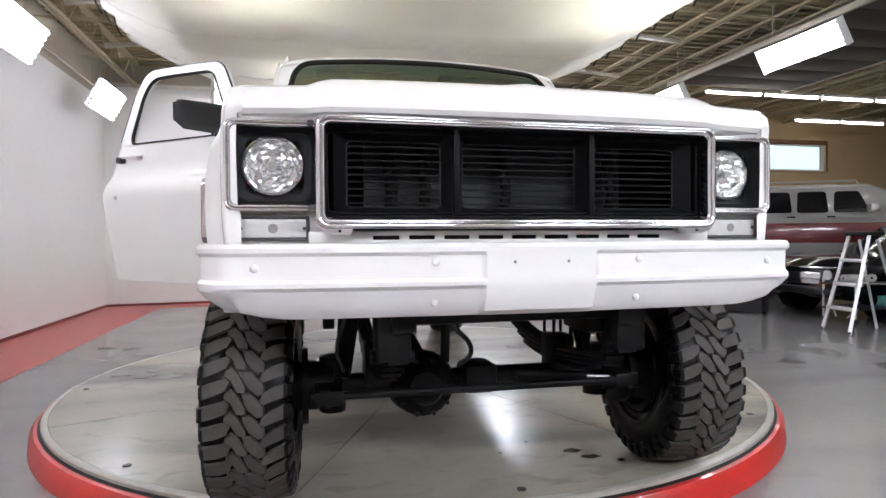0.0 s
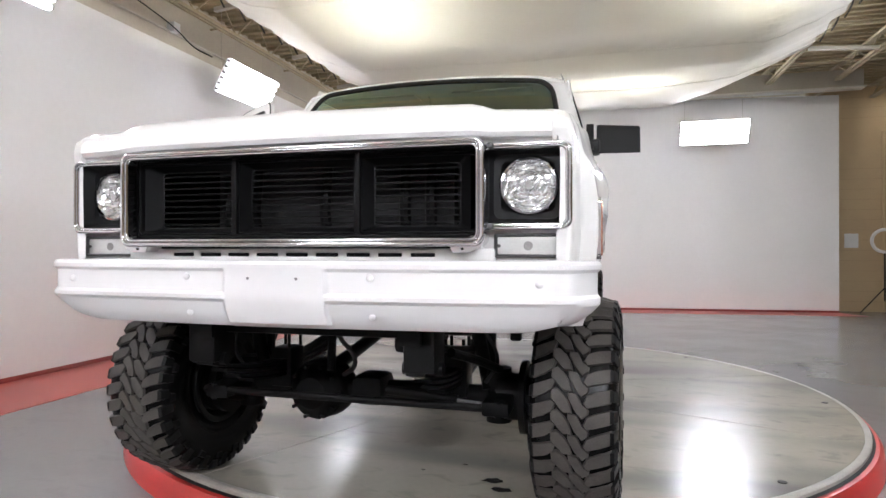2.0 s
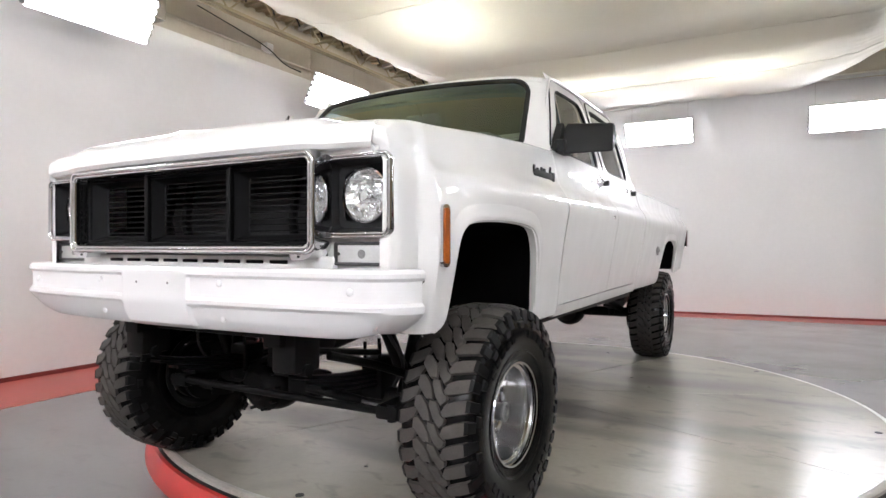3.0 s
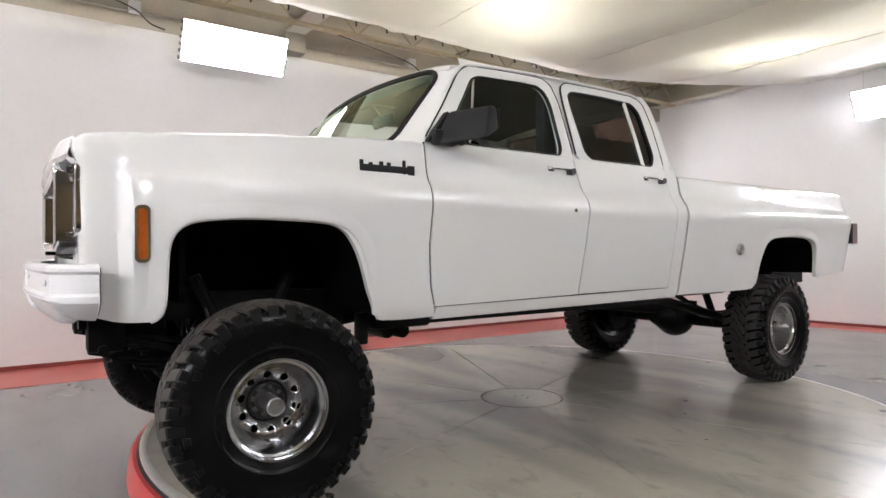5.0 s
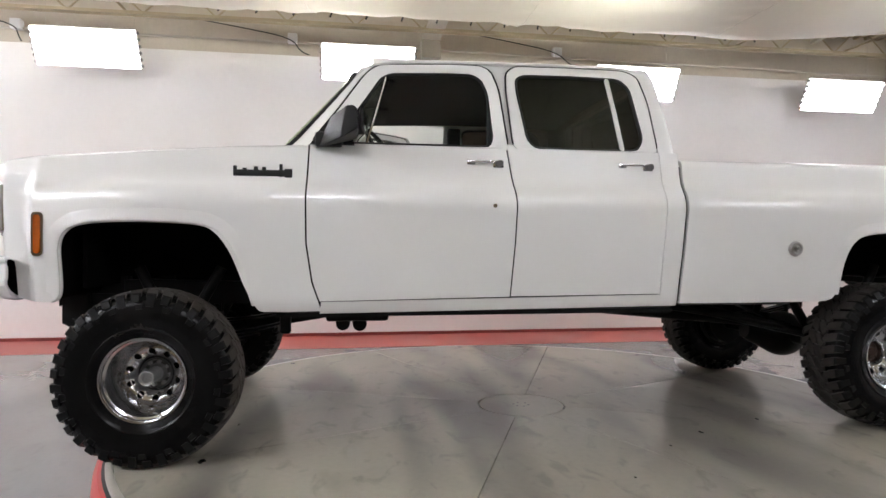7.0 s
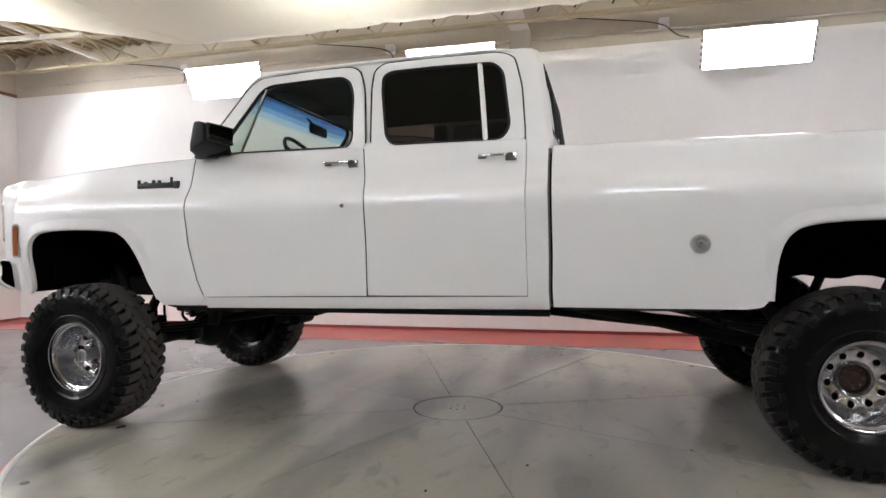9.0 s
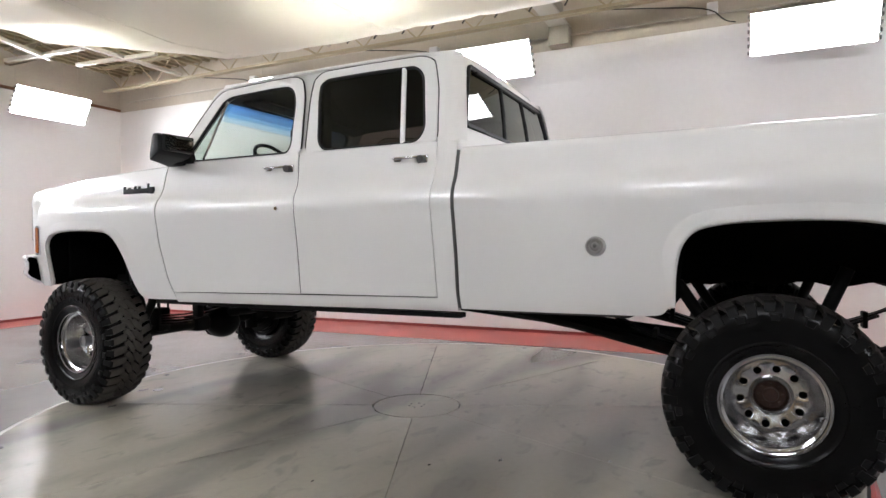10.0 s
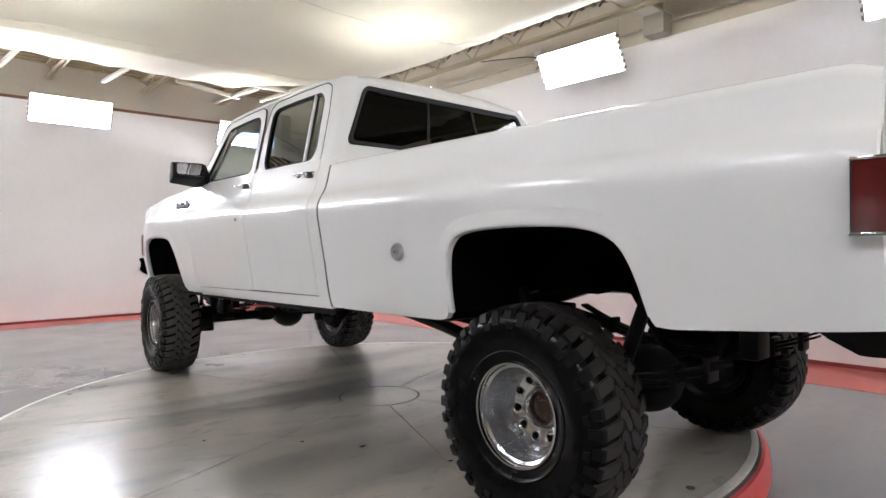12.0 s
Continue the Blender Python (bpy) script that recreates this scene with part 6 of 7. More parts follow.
    def lug(poly, h, base=R + 0.001):
        """poly: (across, share of the pitch)."""
        n = len(poly)
        i0 = len(verts)
        cx = sum(p[0] for p in poly) / n
        cv = sum(p[1] for p in poly) / n
        for lev, sh in ((0, 1.1), (0.8, 1.045), (1, 1.0)):
            for p in poly:
                x, v = cx + (p[0] - cx) * sh, cv + (p[1] - cv) * sh
                x *= 0.94
                r = base + h * lev - 0.016 * max(0, abs(x) - 0.085) / 0.055
                verts.append((x, r * math.cos(v * pitch), r * math.sin(v * pitch)))
        faces.append([i0 + 2 * n + k for k in range(n)])
        for lv in (0, n):
            for k in range(n):
                faces.append([i0 + lv + k, i0 + lv + (k + 1) % n, i0 + lv + n + (k + 1) % n, i0 + lv + n + k])

    def cleat(sg, levels, v0, v1):
        """A block on the sidewall; levels: (radius, across, inset)."""
        i0 = len(cleats)
        for r, x, ins in levels:
            for v in (v0 + ins, v1 - ins):
                cleats.append((sg * x, r * math.cos(v * pitch), r * math.sin(v * pitch)))
        cleat_faces.extend([[i0 + 2, i0 + 3, i0 + 5, i0 + 4], [i0 + 4, i0 + 5, i0 + 7, i0 + 6], [i0 + 6, i0 + 7, i0 + 1, i0], [i0, i0 + 2, i0 + 4, i0 + 6], [i0 + 1, i0 + 7, i0 + 5, i0 + 3]])

    for k in range(N):
        for poly in (((-0.150, -0.18), (-0.120, -0.27), (-0.076, -0.45), (-0.062, -0.34), (-0.073, 0.02), (-0.105, 0.28), (-0.150, 0.48)),
                     ((-0.075, 0.05), (-0.053, -0.02), (-0.022, 0.32), (-0.008, 0.60), (0.002, 1.05), (-0.029, 1.05), (-0.053, 0.75), (-0.075, 0.45)),
                     ((-0.008, 0.15), (0.023, 0.2), (0.043, 0.70), (0.067, 0.90), (0.064, 1.1), (0.043, 1.30), (0.016, 0.95), (-0.008, 0.40)),
                     ((0.050, 0.62), (0.064, 0.25), (0.1, 0.07), (0.150, -0.11), (0.150, 0.53), (0.105, 0.68), (0.062, 0.81))):
            lug([(x, k + v) for x, v in poly], 0.014)
        for sg, off in ((1, -0.05), (-1, -0.1)):
            # blocks over the shoulder, long and short by turns, and a staggered inner row
            o = k + off
            rl = 0.352 if k % 2 else 0.373
            cleat(sg, ((R + 0.003, 0.14, 0.02), (rl, 0.152, 0.0), (rl + 0.003, 0.167, 0.05), (R - 0.004, 0.154, 0.06)), o - 0.08, o + 0.56)
            if k % 2:
                cleat(sg, ((0.368, 0.158, 0.0), (0.338, 0.16, 0.06), (0.341, 0.1715, 0.1), (0.365, 0.1695, 0.06)), o + 0.62, o + 1.3)
    for name, vv, ff, material, label in (("tread", verts, faces, SHADED_TREAD if rear else TREAD, "worn tread lugs, darkened for shade" if rear else "grey worn tread lugs"), ("shoulder_cleat", cleats, cleat_faces, SHOULDER, ""), ("sidewall_relief", bars, bar_faces, RUBBER, "")):
        me = bpy.data.meshes.new(name)
        me.from_pydata(vv, [], ff)
        bm = B()
        bm.from_mesh(me)
        bpy.data.meshes.remove(me)
        tagged(part(name, bm, material, tyre, label, angle=30), label, kind="stuff")
    for ob in [tyre] + list(tyre.children):
        for v in ob.data.vertices:
            v.co = (v.co.x * 0.96, v.co.y * 1.012, v.co.z * 1.012)
    return w


HUB_Z = 0.428
wf = wheel(False)
wf.parent = truck
wf.matrix_basis = pose(0.946, -2.094, HUB_Z, 12, 0, -3)
c = copy_thing(wf, pose(-0.9, -2.094, HUB_Z, 40, 0, 177))
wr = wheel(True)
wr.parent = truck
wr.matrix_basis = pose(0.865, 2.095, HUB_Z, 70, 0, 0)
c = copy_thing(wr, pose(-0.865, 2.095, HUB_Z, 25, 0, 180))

# ---- chassis ----
gearbox = part("transfer_case", box(B(), 0.1, 0.34, -1.27, -0.88, 0.605, 0.68, 0.02), UNDER_BLACK, truck)
for y, z in ((-1.165, 0.59), (-1.06, 0.585)):
    part("case_lobe", cyl(B(), (0.11, y, z), (0.31, y, z), 0.048, 0.044, 18), UNDER_BLACK, gearbox)
for s in (1, -1):
    part("spring_shackle", box(B(), *sorted((s * 0.56, s * 0.62)), -1.515, -1.455, 0.575, 0.74, 0.012), UNDER_BLACK, truck)
for s in (1, -1):
    fr = B()
    pts = [(-2.75, 0.80), (-2.3, 0.82), (-1.6, 0.80), (-1.0, 0.76), (1.2, 0.78), (1.6, 0.9), (1.9, 0.985), (2.55, 0.99), (2.85, 0.93), (3.2, 0.87)]
    poly = [(y, z + 0.06) for y, z in pts] + [(y, z - 0.07) for y, z in reversed(pts)]
    prism(fr, poly, "x", 0.36, 0.44)
    part("frame_rail", mirrored(fr, s), UNDER_BLACK, truck)
    # front leaf springs, shackle box and shocks
    for k in range(4):
        L = 0.62 - 0.09 * k
        sp = B()
        pts = [(-2.095 + L * t, 0.55 - 0.02 * k + 0.22 * (L * t) ** 2) for t in np.linspace(-1, 1, 13)]
        prism(sp, pts + [(y, z - 0.012) for y, z in reversed(pts)], "x", 0.38, 0.45)
        part("leaf_spring", mirrored(sp, s), UNDER_BLACK, truck)
    hb = B()
    box(hb, 0.37, 0.485, -2.72, -2.58, 0.63, 0.80, 0.012)
    hanger = part("spring_hanger", mirrored(hb, s), UNDER_BLACK, truck)
    part("hanger_bushing", mirrored(cyl(B(), (0.355, -2.66, 0.64), (0.50, -2.66, 0.64), 0.024, seg=14), s), UNDER_BLACK, hanger)
    part("shock_absorber", mirrored(cyl(B(), (0.55, -2.05, 0.45), (0.5, -2.3, 0.95), 0.03, seg=12), s), UNDER_BLACK, truck)
    part("shock_absorber", mirrored(cyl(B(), (0.56, -2.12, 0.45), (0.52, -1.85, 0.95), 0.03, seg=12), s), UNDER_BLACK, truck)
    part("axle_bracket", mirrored(box(B(), 0.36, 0.47, -2.16, -2.03, 0.42, 0.60, 0.01), s), UNDER_BLACK, truck)
    for dy in (-0.055, 0.055):
        part("u_bolt", mirrored(cyl(B(), (0.375, -2.095 + dy, 0.44), (0.375, -2.095 + dy, 0.67), 0.008, seg=8), s), UNDER_BLACK, truck)
        part("u_bolt", mirrored(cyl(B(), (0.455, -2.095 + dy, 0.44), (0.455, -2.095 + dy, 0.67), 0.008, seg=8), s), UNDER_BLACK, truck)
    kn = B()
    cyl(kn, (0.60, -2.095, HUB_Z - 0.11), (0.60, -2.095, HUB_Z + 0.12), 0.055, seg=16)
    cyl(kn, (0.60, -2.095, HUB_Z), (0.82, -2.095, HUB_Z), 0.1, seg=20)
    box(kn, 0.57, 0.68, -2.35, -2.1, HUB_Z - 0.03, HUB_Z + 0.03, 0.012)
    part("steering_knuckle", mirrored(kn, s), UNDER_BLACK, truck)
    part("brake_disc", mirrored(cyl(B(), (0.70, -2.095, HUB_Z), (0.725, -2.095, HUB_Z), 0.155, seg=32), s), UNDER_BLACK, truck)
    # rear springs and shocks
    for k in range(4):
        L = 0.72 - 0.1 * k
        sp = B()
        pts = [(2.095 + L * t, 0.535 - 0.02 * k + 0.35 * (L * t) ** 2) for t in np.linspace(-1, 1, 13)]
        prism(sp, pts + [(y, z - 0.012) for y, z in reversed(pts)], "x", 0.47, 0.54)
        part("leaf_spring", mirrored(sp, s), UNDER_BLACK, truck)
    part("shock_absorber", mirrored(cyl(B(), (0.48, 2.2, 0.42), (0.5, 2.42, 0.96), 0.03, seg=12), s), UNDER_BLACK, truck)
    part("shock_absorber", mirrored(cyl(B(), (0.48, 2.0, 0.42), (0.5, 1.7, 0.88), 0.03, seg=12), s), UNDER_BLACK, truck)
    for dy in (-0.5, 0.42, 0.55):
        zc = 0.505 + 0.35 * dy * dy
        part("spring_clip", mirrored(box(B(), 0.46, 0.55, 2.085 + dy, 2.11 + dy, zc - 0.04, zc + 0.055, 0.004), s), UNDER_BLACK, truck)
    part("spring_shackle", mirrored(box(B(), 0.45, 0.56, 2.77, 2.84, 0.68, 0.88, 0.01), s), UNDER_BLACK, truck)
    part("traction_bar", mirrored(tube(B(), [(0.56, 0.75, 0.735), (0.56, 1.2, 0.66), (0.56, 2.05, 0.47)], 0.034, 10), s), UNDER_BLACK, truck)
    part("brake_drum", mirrored(cyl(B(), (0.64, 2.095, HUB_Z), (0.78, 2.095, HUB_Z), 0.165, seg=32), s), UNDER_BLACK, truck)

# front axle, steering and drive line
ax = B()
cyl(ax, (-0.62, -2.095, HUB_Z), (0.62, -2.095, HUB_Z), 0.042, seg=18)
axle = part("front_axle", ax, UNDER_BLACK, truck)
df = B()
bmesh.ops.create_uvsphere(df, u_segments=24, v_segments=14, radius=0.16, matrix=Matrix.LocRotScale((-0.225, -2.08, HUB_Z - 0.012), None, (0.95, 0.9, 0.86)))
cyl(df, (-0.225, -2.235, HUB_Z - 0.012), (-0.225, -2.17, HUB_Z - 0.012), 0.07, 0.13, 20)
box(df, -0.05, 0.1, -2.2, -2.02, HUB_Z - 0.06, HUB_Z + 0.07, 0.03)
part("differential", df, UNDER_BLACK, axle)
for k in range(10):
    a = 2 * math.pi * k / 10
    part("cover_bolt", cyl(B(), (-0.225 + 0.115 * math.cos(a), -2.215, HUB_Z - 0.012 + 0.115 * math.sin(a)), (-0.225 + 0.115 * math.cos(a), -2.18, HUB_Z - 0.012 + 0.115 * math.sin(a)), 0.009, seg=6), UNDER_BLACK, axle)
tie = part("tie_rod", cyl(B(), (-0.69, -2.33, HUB_Z + 0.006), (0.66, -2.33, HUB_Z), 0.017, seg=12), UNDER_BLACK, truck)
for x in (-0.64, 0.64):
    part("rod_end", cyl(B(), (x, -2.33, HUB_Z - 0.035), (x, -2.33, HUB_Z + 0.035), 0.02, seg=12), UNDER_BLACK, tie)
part("steering_damper", cyl(B(), (0.15, -2.27, HUB_Z + 0.036), (0.46, -2.28, HUB_Z + 0.014), 0.021, seg=12), UNDER_BLACK, tie)
part("damper_shaft", cyl(B(), (0.44, -2.28, HUB_Z + 0.015), (0.62, -2.3, HUB_Z + 0.004), 0.008, seg=8), IRON, tie)
part("drag_link", tube(B(), [(0.5, -2.55, 0.68), (0.56, -2.35, 0.62), (0.62, -2.2, 0.56)], 0.018, 10), UNDER_BLACK, truck)
part("steering_box", box(B(), 0.3, 0.42, -2.62, -2.4, 0.68, 0.92, 0.02), UNDER_BLACK, truck)
part("brake_hose", tube(B(), smooth_line([(-0.08, -2.2, 0.5), (-0.02, -2.2, 0.54), (-0.03, -2.2, 0.6), (-0.1, -2.2, 0.66), (-0.13, -2.2, 0.78)]), 0.011, 8), CABLE, truck)
part("axle_snubber", cyl(B(), (-0.14, -2.2, 0.52), (-0.13, -2.2, 0.78), 0.02, seg=10), UNDER_BLACK, truck)
part("brake_hose", tube(B(), smooth_line([(-0.56, -2.2, 0.5), (-0.6, -2.26, 0.6), (-0.55, -2.28, 0.75), (-0.5, -2.25, 0.86)]), 0.008, 8), CABLE, truck)
part("brake_hose", tube(B(), smooth_line([(0.56, -2.2, 0.5), (0.63, -2.2, 0.6), (0.55, -2.25, 0.75), (0.5, -2.25, 0.86)]), 0.008, 8), CABLE, truck)
part("cross_member", box(B(), -0.42, 0.42, -2.66, -2.5, 0.74, 0.82, 0.01), UNDER_BLACK, truck)
part("cross_member", box(B(), -0.42, 0.42, -1.6, -1.5, 0.68, 0.78, 0.01), UNDER_BLACK, truck)
part("oil_pan", box(B(), -0.2, 0.2, -2.2, -1.6, 0.74, 0.95, 0.03), UNDER_BLACK, truck)
part("engine", box(B(), -0.32, 0.32, -2.4, -1.5, 0.95, 1.4, 0.05), UNDER_BLACK, truck)
part("transmission", box(B(), -0.18, 0.18, -1.5, -0.5, 0.70, 0.95, 0.05), UNDER_BLACK, truck)
tc = B()
box(tc, -0.30, 0.18, -0.6, -0.15, 0.62, 0.9, 0.05)
cyl(tc, (-0.2, -0.7, 0.72), (-0.2, -0.1, 0.72), 0.09, seg=18)
part("transfer_case", tc, UNDER_BLACK, truck)
part("drive_shaft", cyl(B(), (-0.2, -0.65, 0.7), (-0.21, -1.98, 0.5), 0.035, seg=14), UNDER_BLACK, truck)
part("drive_shaft", cyl(B(), (0.0, -0.2, 0.72), (0.0, 1.95, 0.52), 0.042, seg=14), UNDER_BLACK, truck)
ra = B()
cyl(ra, (-0.66, 2.095, HUB_Z), (0.66, 2.095, HUB_Z), 0.05, seg=18)
rax = part("rear_axle", ra, UNDER_BLACK, truck)
df = B()
bmesh.ops.create_uvsphere(df, u_segments=24, v_segments=14, radius=0.17, matrix=Matrix.LocRotScale((0.0, 2.1, HUB_Z), None, (1.0, 1.05, 0.98)))
cyl(df, (0, 1.8, HUB_Z + 0.03), (0, 1.98, HUB_Z), 0.06, 0.12, 18)
part("differential", df, UNDER_BLACK, rax)
part("exhaust_pipe", tube(B(), smooth_line([(-0.28, -1.5, 0.7), (-0.3, 0.2, 0.68), (-0.3, 1.15, 0.71), (-0.36, 1.4, 0.7)]), 0.035, 10), UNDER_BLACK, truck)
part("muffler", cyl(B(), (-0.3, 0.2, 0.68), (-0.3, 0.95, 0.69), 0.09, seg=18), UNDER_BLACK, truck)
part("fuel_tank", box(B(), 0.46, 0.86, 0.78, 1.55, 0.73, 0.95, 0.04), UNDER_BLACK, truck)
part("skid_brace", tube(B(), [(0.44, -2.6, 0.70), (0.5, -2.3, 0.655), (0.52, -2.25, 0.65)], 0.014, 8), UNDER_BLACK, truck)
part("cross_member", box(B(), -0.42, 0.42, 0.3, 0.42, 0.68, 0.75, 0.01), UNDER_BLACK, truck)
part("cross_member", box(B(), -0.42, 0.42, 2.85, 2.95, 0.80, 0.9, 0.01), UNDER_BLACK, truck)
part("spare_carrier", box(B(), -0.3, 0.3, 2.6, 3.1, 0.86, 0.92, 0.02), UNDER_BLACK, truck)
part("hitch", prism(B(), [(2.93, 0.85), (3.5, 0.85), (3.5, 0.74), (3.15, 0.73), (3.125, 0.731), (3.036, 0.776)], "x", 0.2, 0.5), UNDER_BLACK, truck)


# ---- things in the shop beyond ----
def step_ladder(at, turn):
    t = thing("step_ladder", "small aluminium step ladder standing open on the floor", "ladder", at, turn)
    h, w0, w1, d = 1.2, 0.24, 0.17, 0.36
    for s in (1, -1):
        b = cyl(B(), (s * w0, -d, 0), (s * w1, -0.06, h), 0.027, seg=4)
        part("front_rail", b, ALU, t)
        part("back_leg", cyl(B(), (s * w0 * 0.95, d, 0), (s * w1 * 0.9, 0.06, h - 0.05), 0.02, seg=4), ALU, t)
        part("foot", box(B(), s * w0 - 0.022, s * w0 + 0.022, -d - 0.025, -d + 0.025, 0, 0.03, 0.004), BLACK_PLASTIC, t)
    for k in range(1, 4):
        f = k / 4
        w = w0 + (w1 - w0) * f
        y = -d + (d - 0.06) * f
        part("step", box(B(), -w, w, y - 0.045, y + 0.05, h * f - 0.03, h * f + 0.012, 0.004), ALU, t)
    part("cap", box(B(), -0.2, 0.2, -0.12, 0.12, h, h + 0.05, 0.015), BLACK_PLASTIC, t)
    for s in (1, -1):
        part("brace", cyl(B(), (s * 0.21, -0.26, 0.3), (s * 0.1, -0.28, 0.18), 0.009, seg=4), ALU, t)
        part("spreader", cyl(B(), (s * 0.2, -0.17, 0.62), (s * 0.19, 0.2, 0.6), 0.007, seg=4), ALU, t)


step_ladder((6.14, 1.56, FZ), -100)


def simple_wheel(parent, x, y, r, s):
    bm = B()
    lathe(bm, [(r * 0.62, 0.09), (r * 0.7, 0.1), (r * 0.95, 0.09), (r, 0.05), (r, -0.05), (r * 0.95, -0.09), (r * 0.6, -0.09)], 28)
    bm.transform(pose(x, y, r, 0, 0, -90 if s < 0 else 90))
    w = part("wheel", bm, RUBBER, parent)
    bm = B()
    lathe(bm, [(r * 0.62, 0.088), (r * 0.58, 0.06), (r * 0.2, 0.075), (0.0, 0.08)], 24)
    for v in bm.verts:
        a = math.atan2(v.co.z, v.co.y)
        v.co.x -= 0.012 * max(0, math.cos(5 * a))
    bm.transform(pose(x, y, r, 0, 0, -90 if s < 0 else 90))
    part("rim", bm, ALU, w, angle=15)


def car(name, label, at, turn, length, width, low, belt, high, cabin, paint, upper=None, wheel_r=0.33, wheels=(0.8, 3.6), arches=True):
    """A parked car: local x runs from tail to nose. low: side outline; cabin: roof outline as (x, z)."""
    t = thing(name, label, "car", at, turn)
    hw = width / 2
    bm = B()
    rows = []
    for f, dz in ((0.86, 0.0), (1.0, 0.12), (1.0, 0.6), (0.985, 0.85), (0.93, 1.0)):
        rows.append(([(x, z) for x, z in low], f, dz))
    # body as stacked outlines: plan width varies along the length
    def plan(x):
        e = min(x, length - x) / 0.55
        return hw * (1 - 0.14 * max(0, 1 - e) ** 2)
    lines = []
    n = 36
    for i in range(n + 1):
        x = length * i / n
        top = float(np.interp(x, [p[0] for p in belt], [p[1] for p in belt]))
        bot = float(np.interp(x, [p[0] for p in low], [p[1] for p in low]))
        h = plan(x)
        sec = [(h * 0.86, bot), (h * 0.98, bot + (top - bot) * 0.18), (h, bot + (top - bot) * 0.55), (h * 0.97, bot + (top - bot) * 0.86), (h * 0.9, top)]
        lines.append([(x, y, z) for y, z in sec] + [(x, -y, z) for y, z in reversed(sec)])
    vs = grid(bm, lines, close=True)
    bm.faces.new(vs[0])
    bm.faces.new(vs[-1])
    body = part("body", bm, paint, t, angle=55)
    # cabin
    bm = B()
    xs_ = [p[0] for p in cabin]
    lines = []
    for i in range(25):
        x = xs_[0] + (xs_[-1] - xs_[0]) * i / 24
        z1 = float(np.interp(x, xs_, [p[1] for p in cabin]))
        z0 = float(np.interp(x, [p[0] for p in belt], [p[1] for p in belt])) - 0.02
        h0, h1 = hw * 0.9, hw * (0.9 - 0.2 * min(1, (z1 - z0) / 0.5))
        lines.append([(x, h0, z0), (x, h1 + 0.03, max(z0, z1 - 0.05)), (x, h1 - 0.06, z1), (x, -h1 + 0.06, z1), (x, -h1 - 0.03, max(z0, z1 - 0.05)), (x, -h0, z0)])
    grid(bm, lines)
    part("cabin", bm, upper or paint, t, angle=28)
    for x in wheels:
        for s in (1, -1):
            simple_wheel(t, x, s * (hw - 0.065), wheel_r, s)
            if arches:
                part("wheel_arch", cyl(B(), (x, s * (hw - 0.2), wheel_r + 0.02), (x, s * (hw + 0.002), wheel_r + 0.02), wheel_r + 0.06, seg=28), WELL_BLACK, t)
    return t, hw


def side_window(t, hw, pts, s, frac):
    bm = B()
    vs = [bm.verts.new((x, s * (hw * (0.905 - 0.2 * min(1, max(0, f))) + 0.012), z)) for x, z, f in pts]
    bm.faces.new(vs)
    part("side_window", bm, CAR_GLASS, t, "dark side window")


# tall silver and maroon wagon, standing at an angle
suv, hw = car("wagon", "tall lifted silver and maroon wagon parked in the shop", (8.3, 6.35, FZ), -28, 4.7, 1.7, [(0, 0.82), (0.4, 0.76), (4.3, 0.76), (4.7, 0.85)], [(0, 1.5), (0.15, 1.56), (3.0, 1.56), (3.3, 1.53), (4.6, 1.47), (4.7, 1.3)], None,
              [(0.04, 1.56), (0.16, 2.1), (0.45, 2.19), (2.1, 2.21), (2.35, 2.12), (2.95, 1.54)], SILVER_PAINT, SILVER_PAINT, 0.44, (0.85, 3.7), False)
for a, b, lean in ((0.14, 0.73, 0.06), (0.81, 1.36, 0.04), (1.44, 2.06, 0.05)):
    line = round_poly([(a, 1.66), (b, 1.66), (b - (0.16 if b > 2 else 0.02), 2.07), (a + lean, 2.07)], 0.06)
    side_window(suv, hw, [(x, z, 0.1 + 0.68 * (z - 1.66) / 0.41) for x, z in line], -1, 0)
part("lower_side", box(B(), 0.12, 4.5, -hw - 0.012, -hw * 0.9, 1.08, 1.46, 0.02), MAROON_PAINT, suv, "maroon lower side")
for y in (-0.5, 0.5):
    part("roof_rack", tube(B(), [(0.35, y, 2.21), (0.4, y, 2.27), (1.9, y, 2.28), (1.95, y, 2.21)], 0.018, 8), ALU, suv)
for x in (0.62, 1.3):
    part("door_handle", box(B(), x, x + 0.14, -hw - 0.02, -hw + 0.01, 1.56, 1.59, 0.005), BLACK_PLASTIC, suv)
part("side_mirror", box(B(), 1.95, 2.12, -hw - 0.24, -hw - 0.02, 1.66, 1.8, 0.03), ALU, suv)
part("tail_lamp", box(B(), -0.02, 0.05, -hw * 0.86, -hw * 0.72, 1.2, 1.5, 0.01), RED_LENS, suv)

# low blue coupe by the block wall
coupe, hw = car("coupe", "low dark blue sports coupe parked along the block wall", (6.42, 7.95, FZ), 0, 4.0, 1.7, [(0, 0.36), (0.3, 0.2), (3.6, 0.2), (4.0, 0.3)], [(0, 0.7), (0.12, 0.8), (0.45, 0.88), (0.8, 0.84), (1.1, 0.78), (2.3, 0.76), (2.95, 0.84), (3.7, 0.7), (4.0, 0.5)], None,
                [(0.35, 0.84), (0.7, 1.03), (1.05, 1.19), (1.25, 1.22), (1.6, 1.2), (2.2, 0.77)], BLUE_PAINT, BLUE_PAINT, 0.33, (0.45, 2.95))
side_window(coupe, hw, [(0.92, 0.84, 0), (1.95, 0.82, 0), (1.6, 1.12, 0.7), (1.2, 1.13, 0.7)], -1, 0)
part("rocker_trim", box(B(), 0.95, 2.5, -hw - 0.01, -hw + 0.04, 0.2, 0.27, 0.01), ALU, coupe)
